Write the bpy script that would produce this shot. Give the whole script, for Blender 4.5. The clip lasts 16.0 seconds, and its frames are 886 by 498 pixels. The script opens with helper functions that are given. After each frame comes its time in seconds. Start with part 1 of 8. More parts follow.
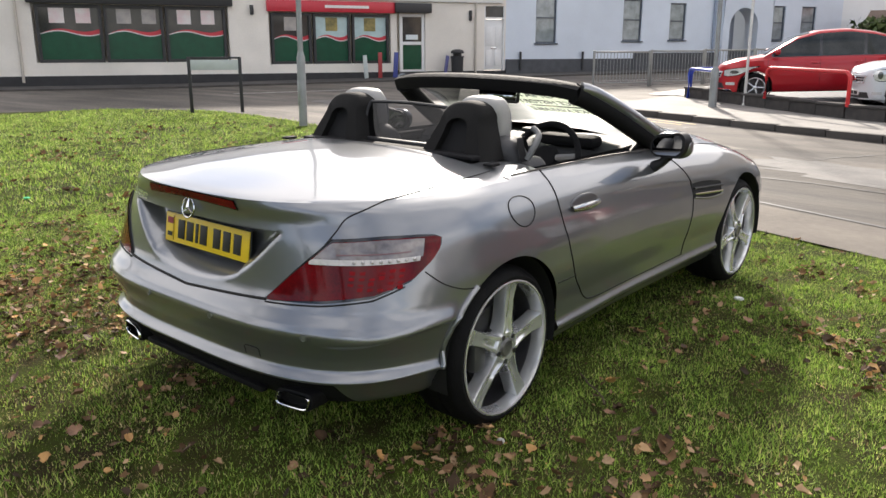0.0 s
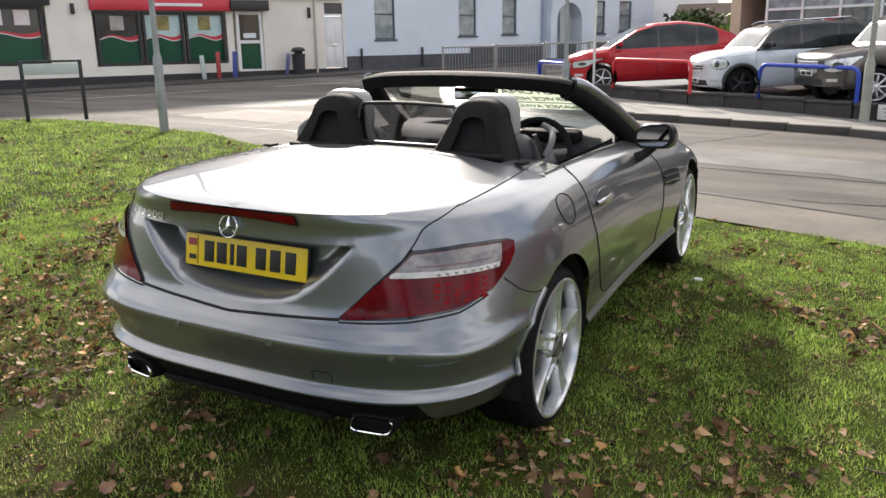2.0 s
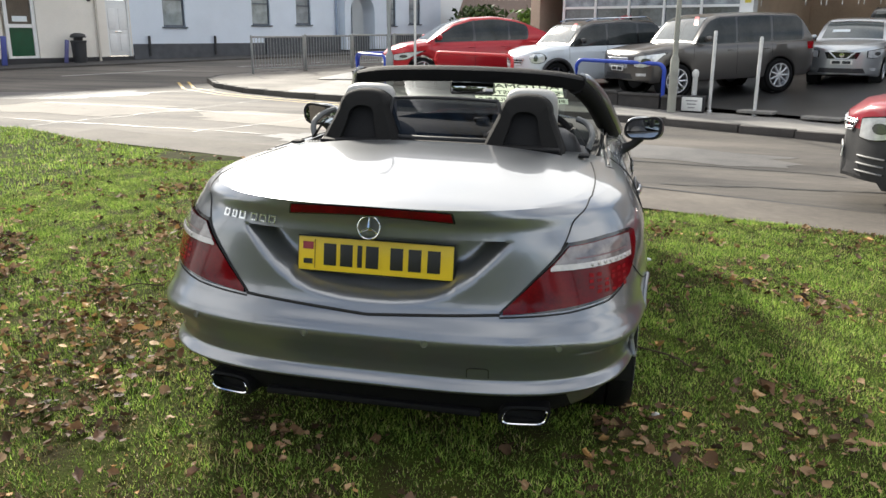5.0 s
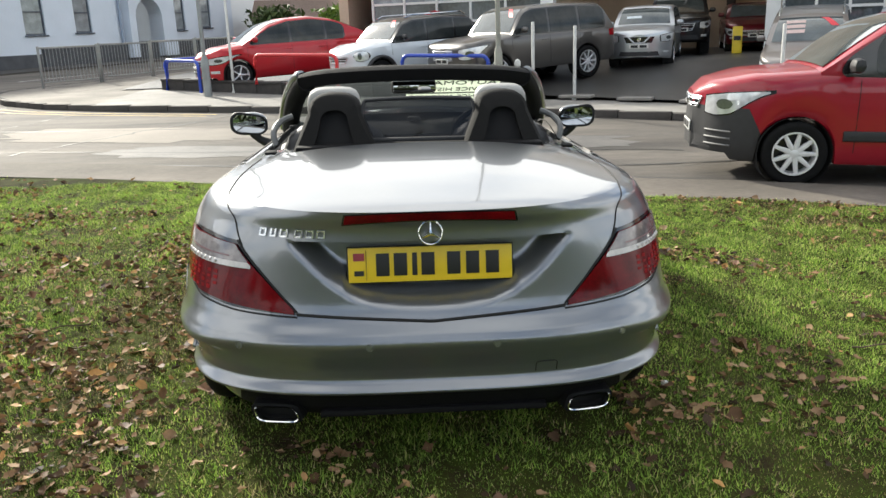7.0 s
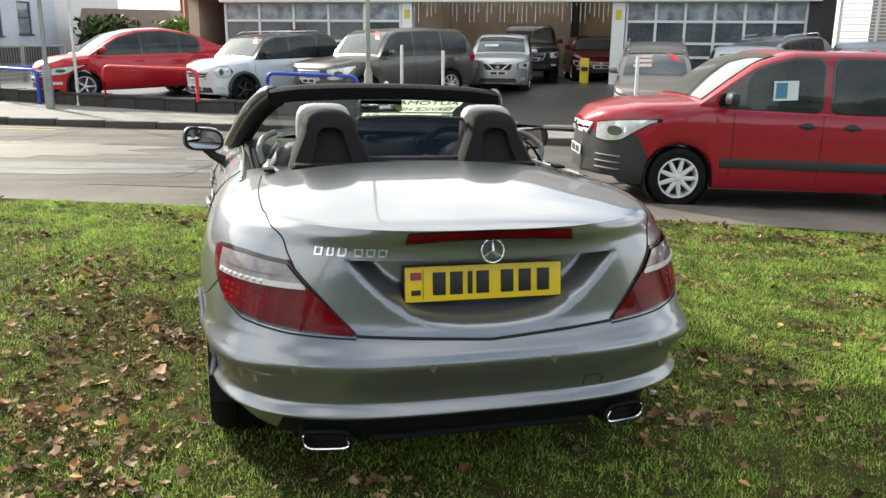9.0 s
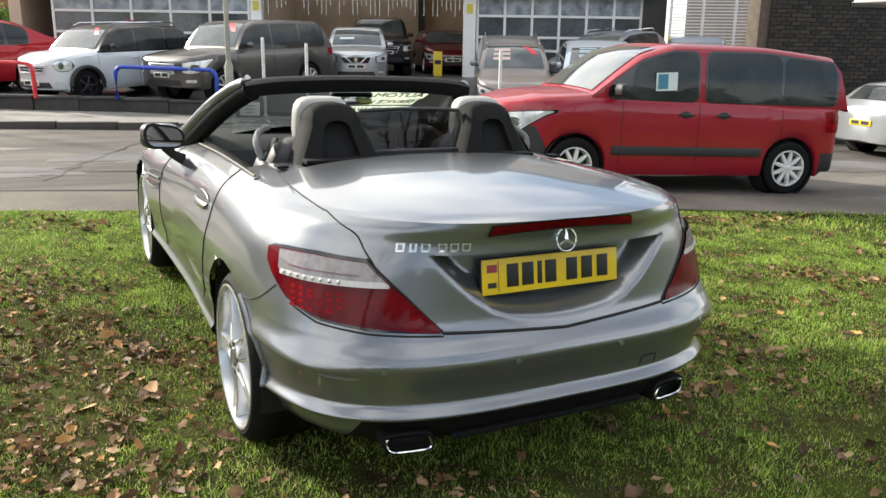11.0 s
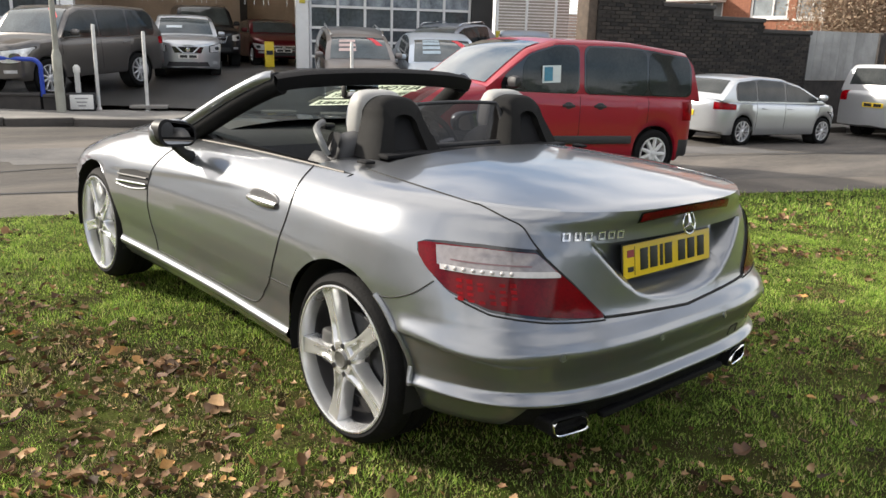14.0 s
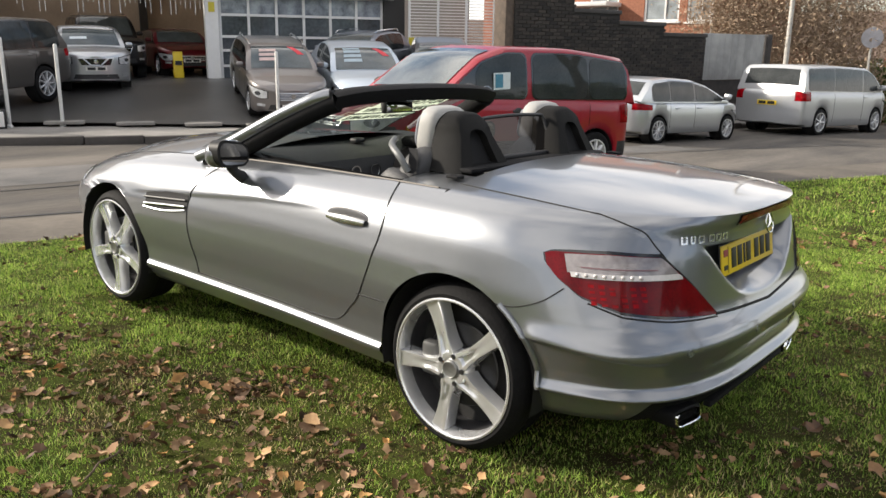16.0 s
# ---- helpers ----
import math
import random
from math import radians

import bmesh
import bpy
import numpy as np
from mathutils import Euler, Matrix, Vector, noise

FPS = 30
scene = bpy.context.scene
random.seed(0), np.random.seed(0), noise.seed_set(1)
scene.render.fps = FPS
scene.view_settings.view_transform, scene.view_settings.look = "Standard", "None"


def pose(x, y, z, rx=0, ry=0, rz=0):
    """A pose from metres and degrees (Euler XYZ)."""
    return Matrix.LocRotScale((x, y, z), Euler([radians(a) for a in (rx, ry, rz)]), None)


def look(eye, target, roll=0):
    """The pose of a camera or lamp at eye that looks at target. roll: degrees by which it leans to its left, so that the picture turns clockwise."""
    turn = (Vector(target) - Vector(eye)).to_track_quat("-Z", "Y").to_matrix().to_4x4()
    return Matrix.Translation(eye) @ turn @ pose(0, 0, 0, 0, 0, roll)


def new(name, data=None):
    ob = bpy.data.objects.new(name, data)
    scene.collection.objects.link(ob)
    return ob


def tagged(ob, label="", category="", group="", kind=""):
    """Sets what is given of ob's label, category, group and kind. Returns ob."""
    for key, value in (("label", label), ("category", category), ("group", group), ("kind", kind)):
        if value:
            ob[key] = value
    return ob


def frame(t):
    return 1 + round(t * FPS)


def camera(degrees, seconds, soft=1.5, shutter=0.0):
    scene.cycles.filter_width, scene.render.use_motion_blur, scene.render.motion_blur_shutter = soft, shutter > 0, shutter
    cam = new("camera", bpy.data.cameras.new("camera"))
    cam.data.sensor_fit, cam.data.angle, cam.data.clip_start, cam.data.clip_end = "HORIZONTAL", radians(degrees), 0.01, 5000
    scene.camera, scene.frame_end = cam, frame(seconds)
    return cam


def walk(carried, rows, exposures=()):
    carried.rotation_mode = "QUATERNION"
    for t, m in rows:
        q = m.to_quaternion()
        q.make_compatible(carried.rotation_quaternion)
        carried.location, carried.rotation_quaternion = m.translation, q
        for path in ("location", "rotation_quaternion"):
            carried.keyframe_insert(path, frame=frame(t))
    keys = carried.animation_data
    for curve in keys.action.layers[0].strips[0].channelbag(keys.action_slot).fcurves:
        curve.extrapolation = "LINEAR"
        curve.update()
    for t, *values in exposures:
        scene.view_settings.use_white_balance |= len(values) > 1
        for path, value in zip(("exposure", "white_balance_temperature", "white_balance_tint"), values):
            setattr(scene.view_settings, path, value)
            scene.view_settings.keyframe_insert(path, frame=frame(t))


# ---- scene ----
cam = camera(58.0, 16.0)
# the ground's mean fall is taken out of the path by TILT and LEAN
TILT, LEAN = -1.0, 1.6
PATH = [
    (0, (2.504, -2.326, 1.412), (1.256, -0.844, 0.916), 1.9),
    (0.5, (2.323, -2.459, 1.409), (1.161, -0.913, 0.899), 0.8),
    (1, (2.153, -2.547, 1.389), (1.048, -0.958, 0.885), 1.1),
    (1.5, (1.974, -2.605, 1.4), (0.97, -0.949, 0.902), 0.3),
    (2, (1.799, -2.677, 1.397), (0.889, -0.966, 0.903), 0.9),
    (2.5, (1.6, -2.792, 1.395), (0.759, -1.048, 0.893), 0.1),
    (3, (1.443, -2.844, 1.385), (0.667, -1.071, 0.882), 0.9),
    (3.2, (1.378, -2.86, 1.381), (0.642, -1.069, 0.878), 1.2),
    (5.3, (0.608, -3.119, 1.384), (0.272, -1.21, 0.889), 1.0),
    (5.5, (0.53, -3.12, 1.379), (0.238, -1.203, 0.887), 0.1),
    (6, (0.355, -3.103, 1.387), (0.172, -1.179, 0.872), -0.1),
    (6.5, (0.144, -3.114, 1.38), (0.109, -1.18, 0.874), 0.2),
    (7, (-0.066, -3.149, 1.377), (0.016, -1.214, 0.878), -0.5),
    (7.5, (-0.237, -3.136, 1.359), (-0.056, -1.205, 0.87), 1.6),
    (7.9, (-0.382, -3.086, 1.361), (-0.108, -1.169, 0.863), 1.5),
    (8, (-0.399, -3.103, 1.363), (-0.098, -1.185, 0.883), 0.6),
    (8.5, (-0.546, -3.088, 1.366), (-0.176, -1.177, 0.905), 3.0),
    (9, (-0.757, -3.053, 1.362), (-0.264, -1.167, 0.919), 1.9),
    (9.5, (-0.953, -3.011, 1.349), (-0.401, -1.146, 0.884), 2.6),
    (10, (-1.101, -2.902, 1.341), (-0.396, -1.086, 0.889), 2.8),
    (10.2, (-1.169, -2.861, 1.345), (-0.426, -1.06, 0.897), 2.2),
    (12.3, (-1.84, -2.614, 1.297), (-0.773, -0.981, 0.854), 2.1),
    (12.5, (-1.896, -2.566, 1.304), (-0.815, -0.943, 0.861), 1.7),
    (13, (-2.036, -2.478, 1.318), (-0.933, -0.868, 0.878), 2.7),
    (13.5, (-2.198, -2.345, 1.316), (-0.996, -0.808, 0.877), 2.7),
    (14, (-2.365, -2.207, 1.302), (-1.075, -0.746, 0.853), 2.2),
    (14.5, (-2.484, -2.094, 1.299), (-1.156, -0.666, 0.855), 2.4),
    (15, (-2.599, -1.984, 1.317), (-1.218, -0.603, 0.887), 1.2),
    (15.5, (-2.754, -1.872, 1.324), (-1.316, -0.546, 0.905), 2.2),
    (16, (-2.956, -1.751, 1.328), (-1.478, -0.475, 0.897), 1.1),
]
walk(cam, [(t, pose(0, 0, 0, TILT, LEAN, 0) @ look(eye, target, roll)) for t, eye, target, roll in PATH], exposures=[(0, 0.62, 6400, 14), (6.5, 0.64, 6250, 8), (9, 0.76, 6300, 7), (12.5, 0.72, 6400, 11), (16, 0.46, 6500, 12)])

# ---- light ----
SUN_AZ, SUN_EL = radians(-33), radians(27)          # from +y towards -x
world = bpy.data.worlds.new("world")
scene.world = world
world.use_nodes = True
wn, wl = world.node_tree.nodes, world.node_tree.links
wn.clear()
w_out = wn.new("ShaderNodeOutputWorld")
w_bg = wn.new("ShaderNodeBackground")
w_sky = wn.new("ShaderNodeTexSky")
w_sky.sky_type = "NISHITA"
w_sky.sun_disc = False
w_sky.sun_elevation, w_sky.sun_rotation = SUN_EL, SUN_AZ
w_co = wn.new("ShaderNodeTexCoord")
w_map = wn.new("ShaderNodeMapping")
w_map.inputs["Scale"].default_value = (1.0, 1.0, 2.6)
w_noise = wn.new("ShaderNodeTexNoise")
w_noise.inputs["Scale"].default_value = 2.3
w_noise.inputs["Detail"].default_value = 7
w_noise.inputs["Roughness"].default_value = 0.55
w_ramp = wn.new("ShaderNodeValToRGB")
w_ramp.color_ramp.elements[0].position, w_ramp.color_ramp.elements[1].position = 0.37, 0.60
w_mix = wn.new("ShaderNodeMix")
w_mix.data_type = "RGBA"
w_mix.inputs[7].default_value = (11.2, 10.8, 10.2, 1)
wl.new(w_co.outputs["Generated"], w_map.inputs["Vector"])
wl.new(w_map.outputs[0], w_noise.inputs["Vector"])
w_sep = wn.new("ShaderNodeSeparateXYZ")
w_add = wn.new("ShaderNodeMath")
w_add.operation = "MULTIPLY_ADD"
w_add.inputs[1].default_value = 0.05
wl.new(w_co.outputs["Generated"], w_sep.inputs[0])
wl.new(w_sep.outputs[1], w_add.inputs[0])
wl.new(w_noise.outputs["Fac"], w_add.inputs[2])
wl.new(w_add.outputs[0], w_ramp.inputs[0])
wl.new(w_ramp.outputs[0], w_mix.inputs[0])
wl.new(w_sky.outputs[0], w_mix.inputs[6])
wl.new(w_mix.outputs[2], w_bg.inputs[0])
w_bg.inputs[1].default_value = 0.122
wl.new(w_bg.outputs[0], w_out.inputs[0])

sun_data = bpy.data.lights.new("sun", "SUN")
sun_data.energy, sun_data.angle, sun_data.color = 5.0, radians(3), (1.0, 0.92, 0.78)
sun = new("sun", sun_data)
sun.matrix_world = look((0, 0, 30), Vector((0, 0, 30)) - Vector((math.sin(SUN_AZ) * math.cos(SUN_EL), math.cos(SUN_AZ) * math.cos(SUN_EL), math.sin(SUN_EL))))

# ---- materials ----
MATS = {}


def mat(name, color, rough=0.5, metal=0.0, spread=0.12, scale=8.0, bump=0.0, bump_scale=60.0, coat=0.0, color2=None, trans=0.0, emit=0.0, spec=0.5, stain=0.0, rand=0.0, stretch=None):
    """A material with two scales of tone, fine relief and, where asked, coat, glass or glow."""
    if name in MATS:
        return MATS[name]
    m = bpy.data.materials.new(name)
    m.use_nodes = True
    n, l = m.node_tree.nodes, m.node_tree.links
    b = n["Principled BSDF"]
    b.inputs["Roughness"].default_value = rough
    b.inputs["Metallic"].default_value = metal
    b.inputs["Specular IOR Level"].default_value = spec
    b.inputs["Coat Weight"].default_value = coat
    b.inputs["Coat Roughness"].default_value = 0.04
    b.inputs["Transmission Weight"].default_value = trans
    c1 = (*color, 1)
    c2 = (*(color2 or [c * (1 - spread) for c in color]), 1)
    co = n.new("ShaderNodeTexCoord")
    big = n.new("ShaderNodeTexNoise")
    big.inputs["Scale"].default_value, big.inputs["Detail"].default_value = scale, 6
    fine = n.new("ShaderNodeTexNoise")
    fine.inputs["Scale"].default_value, fine.inputs["Detail"].default_value = scale * 14, 3
    mx = n.new("ShaderNodeMath")
    mx.operation = "MULTIPLY_ADD"
    mx.inputs[1].default_value, mx.inputs[2].default_value = 0.4, -0.2
    ad = n.new("ShaderNodeMath")
    ramp = n.new("ShaderNodeValToRGB")
    ramp.color_ramp.elements[0].position, ramp.color_ramp.elements[1].position = 0.3, 0.7
    ramp.color_ramp.elements[0].color, ramp.color_ramp.elements[1].color = c1, c2
    place = co.outputs["Object"]
    if stretch:
        mp = n.new("ShaderNodeMapping")
        mp.inputs["Rotation"].default_value = (0, 0, radians(stretch[0]))
        mp.inputs["Scale"].default_value = (stretch[1], 1, 1)
        l.new(place, mp.inputs["Vector"])
        place = mp.outputs[0]
    for t in (big, fine):
        l.new(place, t.inputs["Vector"])
    l.new(fine.outputs["Fac"], mx.inputs[0])
    l.new(big.outputs["Fac"], ad.inputs[0])
    l.new(mx.outputs[0], ad.inputs[1])
    l.new(ad.outputs[0], ramp.inputs[0])
    last = ramp.outputs[0]
    if stain:
        st = n.new("ShaderNodeTexNoise")
        st.inputs["Scale"].default_value, st.inputs["Detail"].default_value = scale * 0.22, 8
        sr = n.new("ShaderNodeValToRGB")
        sr.color_ramp.elements[0].position, sr.color_ramp.elements[1].position = 0.42, 0.62
        k = 1 - stain
        sr.color_ramp.elements[0].color, sr.color_ramp.elements[1].color = (k, k, k, 1), (1, 1, 1, 1)
        l.new(place, st.inputs["Vector"])
        l.new(st.outputs["Fac"], sr.inputs[0])
        mm = n.new("ShaderNodeMix")
        mm.data_type, mm.blend_type = "RGBA", "MULTIPLY"
        mm.inputs[0].default_value = 1
        l.new(last, mm.inputs[6])
        l.new(sr.outputs[0], mm.inputs[7])
        last = mm.outputs[2]
    if rand:
        oi = n.new("ShaderNodeObjectInfo")
        hs = n.new("ShaderNodeHueSaturation")
        ma = n.new("ShaderNodeMath")
        ma.operation = "MULTIPLY_ADD"
        ma.inputs[1].default_value, ma.inputs[2].default_value = rand, 1 - rand / 2
        l.new(oi.outputs["Random"], ma.inputs[0])
        l.new(ma.outputs[0], hs.inputs["Value"])
        l.new(last, hs.inputs["Color"])
        last = hs.outputs[0]
    l.new(last, b.inputs["Base Color"])
    if bump:
        bn = n.new("ShaderNodeTexNoise")
        bn.inputs["Scale"].default_value, bn.inputs["Detail"].default_value = bump_scale, 5
        bp = n.new("ShaderNodeBump")
        bp.inputs["Strength"].default_value = bump
        bp.inputs["Distance"].default_value = 0.01
        l.new(co.outputs["Object"], bn.inputs["Vector"])
        l.new(bn.outputs["Fac"], bp.inputs["Height"])
        l.new(bp.outputs[0], b.inputs["Normal"])
    if emit:
        b.inputs["Emission Color"].default_value = c1
        b.inputs["Emission Strength"].default_value = emit
    MATS[name] = m
    return m


def paint(name, color, metal=0.0, rough=0.3):
    return mat(name, color, rough, metal, 0.04, 30, coat=0.6, spec=0.3)


RUBBER = mat("rubber", (0.0085, 0.0085, 0.009), 0.75, 0, 0.3, 30, 0.25, 90, spec=0.16)
BLACK_PLASTIC = mat("black_plastic", (0.025, 0.025, 0.027), 0.55, 0, 0.2, 20, 0.15, 300)
BLACK_GLOSS = mat("black_gloss", (0.012, 0.012, 0.014), 0.15, 0, 0.1, 10, coat=0.5)
DARK = mat("dark_underside", (0.012, 0.012, 0.012), 0.9, 0, 0.2, 10)
ALLOY = mat("alloy_silver", (0.72, 0.73, 0.75), 0.27, 0.6, 0.08, 30)
DARK_ALLOY = mat("dark_alloy", (0.06, 0.06, 0.065), 0.3, 0.7, 0.1, 30)
CHROME = mat("chrome", (0.85, 0.86, 0.87), 0.08, 1.0, 0.03, 20)
CAR_GLASS = mat("car_glass", (0.018, 0.022, 0.023), 0.03, 0, 0.6, 2.5, color2=(0.045, 0.05, 0.05), spec=0.3)
# opaque windscreen glass, its pale tone standing for reflected sky
SCREEN_GLASS = mat("pale_car_glass", (0.10, 0.12, 0.125), 0.03, 0, 0.5, 2, coat=0.6)
HEADLIGHT = mat("headlight", (0.78, 0.8, 0.82), 0.08, 0.3, 0.35, 14, coat=1.0)
RED_LENS = mat("red_lens", (0.34, 0.002, 0.007), 0.2, 0, 0.65, 14, coat=0.06, spec=0.12)
WHITE_PLATE = mat("white_plate", (0.75, 0.75, 0.72), 0.4, 0, 0.05, 20)
YELLOW_PLATE = mat("yellow_plate", (0.88, 0.62, 0.03), 0.35, 0, 0.04, 20)
PLATE_INK = mat("plate_ink", (0.02, 0.02, 0.02), 0.5, 0, 0.1, 20)
PAPER = mat("paper", (0.72, 0.78, 0.8), 0.6, 0, 0.08, 12)
RED_STICKER = mat("red_sticker", (0.7, 0.03, 0.05), 0.4, 0, 0.1, 20)


# ---- helpers for meshes ----
def mesh_of(name, bm, material, smooth=True):
    me = bpy.data.meshes.new(name)
    bm.to_mesh(me)
    bm.free()
    for m in material if isinstance(material, (list, tuple)) else [material]:
        me.materials.append(m)
    if smooth:
        me.shade_smooth()
        me.set_sharp_from_angle(angle=radians(38))
    return me


def part(name, bm, material, parent=None, label="", smooth=True):
    ob = new(name, mesh_of(name, bm, material, smooth))
    if parent:
        ob.parent = parent
    if label:
        ob["label"] = label
    return ob


def grid_bm(P, bm=None, closed=False, flip=False, mi=0):
    """Faces over an array of points (rows, columns, 3)."""
    bm = bm or bmesh.new()
    P = np.asarray(P, float)
    r, c = P.shape[:2]
    V = [[bm.verts.new(P[i, j]) for j in range(c)] for i in range(r)]
    for i in range(r - 1):
        for j in range(c if closed else c - 1):
            k = (j + 1) % c
            q = [V[i][j], V[i][k], V[i + 1][k], V[i + 1][j]]
            try:
                f = bm.faces.new(q[::-1] if flip else q)
                f.material_index = mi
            except ValueError:
                pass
    return bm


def box_bm(sx, sy, sz, at=(0, 0, 0), bevel=0.0, bm=None, rot=None):
    """A box standing on z = at.z, centred in x and y."""
    bm = bm or bmesh.new()
    m = Matrix.Translation(Vector(at) + Vector((0, 0, sz / 2)))
    if rot:
        m = Matrix.Translation(at) @ Euler([radians(a) for a in rot]).to_matrix().to_4x4() @ Matrix.Translation((0, 0, sz / 2))
    g = bmesh.ops.create_cube(bm, size=1, matrix=m @ Matrix.Diagonal((sx, sy, sz, 1)))
    if bevel:
        es = list({e for v in g["verts"] for e in v.link_edges})
        bmesh.ops.bevel(bm, geom=es, offset=bevel, segments=2, affect="EDGES", profile=0.5)
    return bm


def tube_bm(points, radius, sides=8, bm=None, cap=True, radii=None):
    """A round bar along points."""
    bm = bm or bmesh.new()
    pts = [Vector(p) for p in points]
    rings = []
    n = len(pts)
    up = Vector((0, 0, 1))
    for i, p in enumerate(pts):
        d = (pts[min(i + 1, n - 1)] - pts[max(i - 1, 0)]).normalized()
        a = d.cross(up)
        if a.length < 1e-3:
            a = d.cross(Vector((1, 0, 0)))
        a.normalize()
        b = a.cross(d)
        r = radii[i] if radii else radius
        rings.append([bm.verts.new(p + (a * math.cos(2 * math.pi * k / sides) + b * math.sin(2 * math.pi * k / sides)) * r) for k in range(sides)])
    for i in range(n - 1):
        for k in range(sides):
            bm.faces.new([rings[i][k], rings[i][(k + 1) % sides], rings[i + 1][(k + 1) % sides], rings[i + 1][k]])
    if cap:
        bm.faces.new(rings[0][::-1])
        bm.faces.new(rings[-1])
    return bm


def lathe_bm(profile, sides=40, axis="x", bm=None):
    """Turns a profile of (along, radius) about an axis."""
    bm = bm or bmesh.new()
    rings = []
    for a, r in profile:
        ring = []
        for k in range(sides):
            c, s = math.cos(2 * math.pi * k / sides) * r, math.sin(2 * math.pi * k / sides) * r
            ring.append(bm.verts.new((a, c, s) if axis == "x" else (c, s, a)))
        rings.append(ring)
    for i in range(len(rings) - 1):
        for k in range(sides):
            bm.faces.new([rings[i][k], rings[i + 1][k], rings[i + 1][(k + 1) % sides], rings[i][(k + 1) % sides]])
    return bm


def poly_prism_bm(poly, z0, z1, bm=None):
    """An upright prism over a flat outline."""
    bm = bm or bmesh.new()
    lo = [bm.verts.new((x, y, z0)) for x, y in poly]
    hi = [bm.verts.new((x, y, z1)) for x, y in poly]
    k = len(poly)
    for i in range(k):
        bm.faces.new([lo[i], lo[(i + 1) % k], hi[(i + 1) % k], hi[i]])
    bm.faces.new(hi)
    bm.faces.new(lo[::-1])
    return bm


def empty(name, m, label, category, group="", kind=""):
    ob = new(name)
    ob.matrix_world = m
    return tagged(ob, label, category, group, kind)


def ip(x, xs, ys):
    return float(np.interp(x, xs, ys))


# ---- the lie of the land ----
def lie(x, y):
    z = np.interp(x, [-70, -18, -8, 0, 3.4, 6, 11, 16, 20, 60], [0.3, 0.13, 0.08, 0.0, -0.055, -0.14, -0.26, -0.42, -0.55, -1.4])
    return z + 0.016 * np.clip(y - 12, 0, 25)


def far_kerb(x):
    return np.interp(x, [-6.5, -3, 1.5, 2.6, 4.1, 20], [13.4, 12.2, 10.75, 10.1, 9.35, 5.2])


def front_line(x):
    return np.interp(x, [-6, -3.3, -1.47, 0, 1.5, 3.05, 6.1, 10.6, 24], [16.9, 15.0, 13.85, 13.3, 12.4, 11.95, 10.1, 8.4, 5.5])


def yard(x, y):
    """Height of the forecourt."""
    d = np.maximum(0, y - front_line(x))
    z0 = np.interp(x, [-6, 1, 3, 6, 11], [0.25, 0.2, 0.1, 0.0, -0.1])
    return z0 + (np.interp(x, [-6, 0, 4, 8], [0.33, 0.4, 0.45, 0.6]) - z0) * np.minimum(1, d / 4.5)


def sheet(name, xs, ys, fn, material, label, category, keep=None, kind="structure"):
    """A ground sheet over a raster; keep tells which cells belong to it."""
    xs, ys = np.asarray(xs), np.asarray(ys)
    X, Y = np.meshgrid(xs, ys)
    Z = fn(X, Y)
    nx = len(xs)
    verts = np.stack([X, Y, Z], -1).reshape(-1, 3)
    faces = []
    for j in range(len(ys) - 1):
        for i in range(nx - 1):
            if keep is None or keep((xs[i] + xs[i + 1]) / 2, (ys[j] + ys[j + 1]) / 2):
                a = j * nx + i
                faces.append((a, a + 1, a + nx + 1, a + nx))
    me = bpy.data.meshes.new(name)
    me.from_pydata(verts.tolist(), [], faces)
    me.materials.append(material)
    me.shade_smooth()
    return tagged(new(name, me), label, category, kind=kind)


def strip(name, xs, y_lo, y_hi, fn, material, label, category, rows=6, kind="structure"):
    """A ground sheet between two lines y_lo(x) and y_hi(x)."""
    P = []
    for r in range(rows + 1):
        k = r / rows
        P.append([(x, y_lo(x) * (1 - k) + y_hi(x) * k, 0) for x in xs])
    P = np.array(P, float)
    P[..., 2] = fn(P[..., 0], P[..., 1])
    return tagged(part(name, grid_bm(P), material), label, category, kind=kind)

# ---- ground, roads, pavements ----
EARTH = mat("far_ground", (0.10, 0.12, 0.05), 0.9, 0, 0.4, 0.3, 0.3, 5)
ASPHALT = mat("asphalt", (0.20, 0.178, 0.153), 0.85, 0, 0.3, 1.5, 0.5, 90, color2=(0.095, 0.088, 0.082), stain=0.45, spec=0.25, stretch=(14, 0.22))
YARD = mat("yard_tarmac", (0.048, 0.047, 0.047), 0.38, 0, 0.4, 0.9, 0.35, 110, color2=(0.085, 0.082, 0.078), stain=0.5)
PAVE = mat("pavement_concrete", (0.30, 0.285, 0.26), 0.8, 0, 0.25, 1.6, 0.25, 80, color2=(0.2, 0.19, 0.175), stain=0.25)
KERB = mat("kerb_stone", (0.075, 0.067, 0.06), 0.8, 0, 0.4, 4, 0.3, 60, rand=0.3)
TURF = mat("turf", (0.060, 0.085, 0.012), 0.95, 0, 0.3, 5.0, 1.0, 70, color2=(0.042, 0.032, 0.016), stain=0.45, spec=0.05)
LINE = mat("road_paint", (0.55, 0.55, 0.52), 0.7, 0, 0.25, 6, color2=(0.32, 0.31, 0.3))
YLINE = mat("yellow_road_paint", (0.55, 0.36, 0.06), 0.7, 0, 0.3, 6, color2=(0.3, 0.22, 0.09))

sheet("ground", np.linspace(-600, 600, 61), np.linspace(-600, 600, 61), lambda x, y: lie(x, y) * (np.hypot(x, y) < 90) - 0.25, EARTH, "open ground of grass and earth running to the horizon", "ground")
sheet("road", np.r_[-60:-20:2.0, -20:26:0.8, 26:62:2.0], np.r_[-30:-6:3.0, -6:34:0.8, 34:66:3.0], lambda x, y: lie(x, y) - 0.03, ASPHALT, "worn pale grey asphalt road with patches", "road")

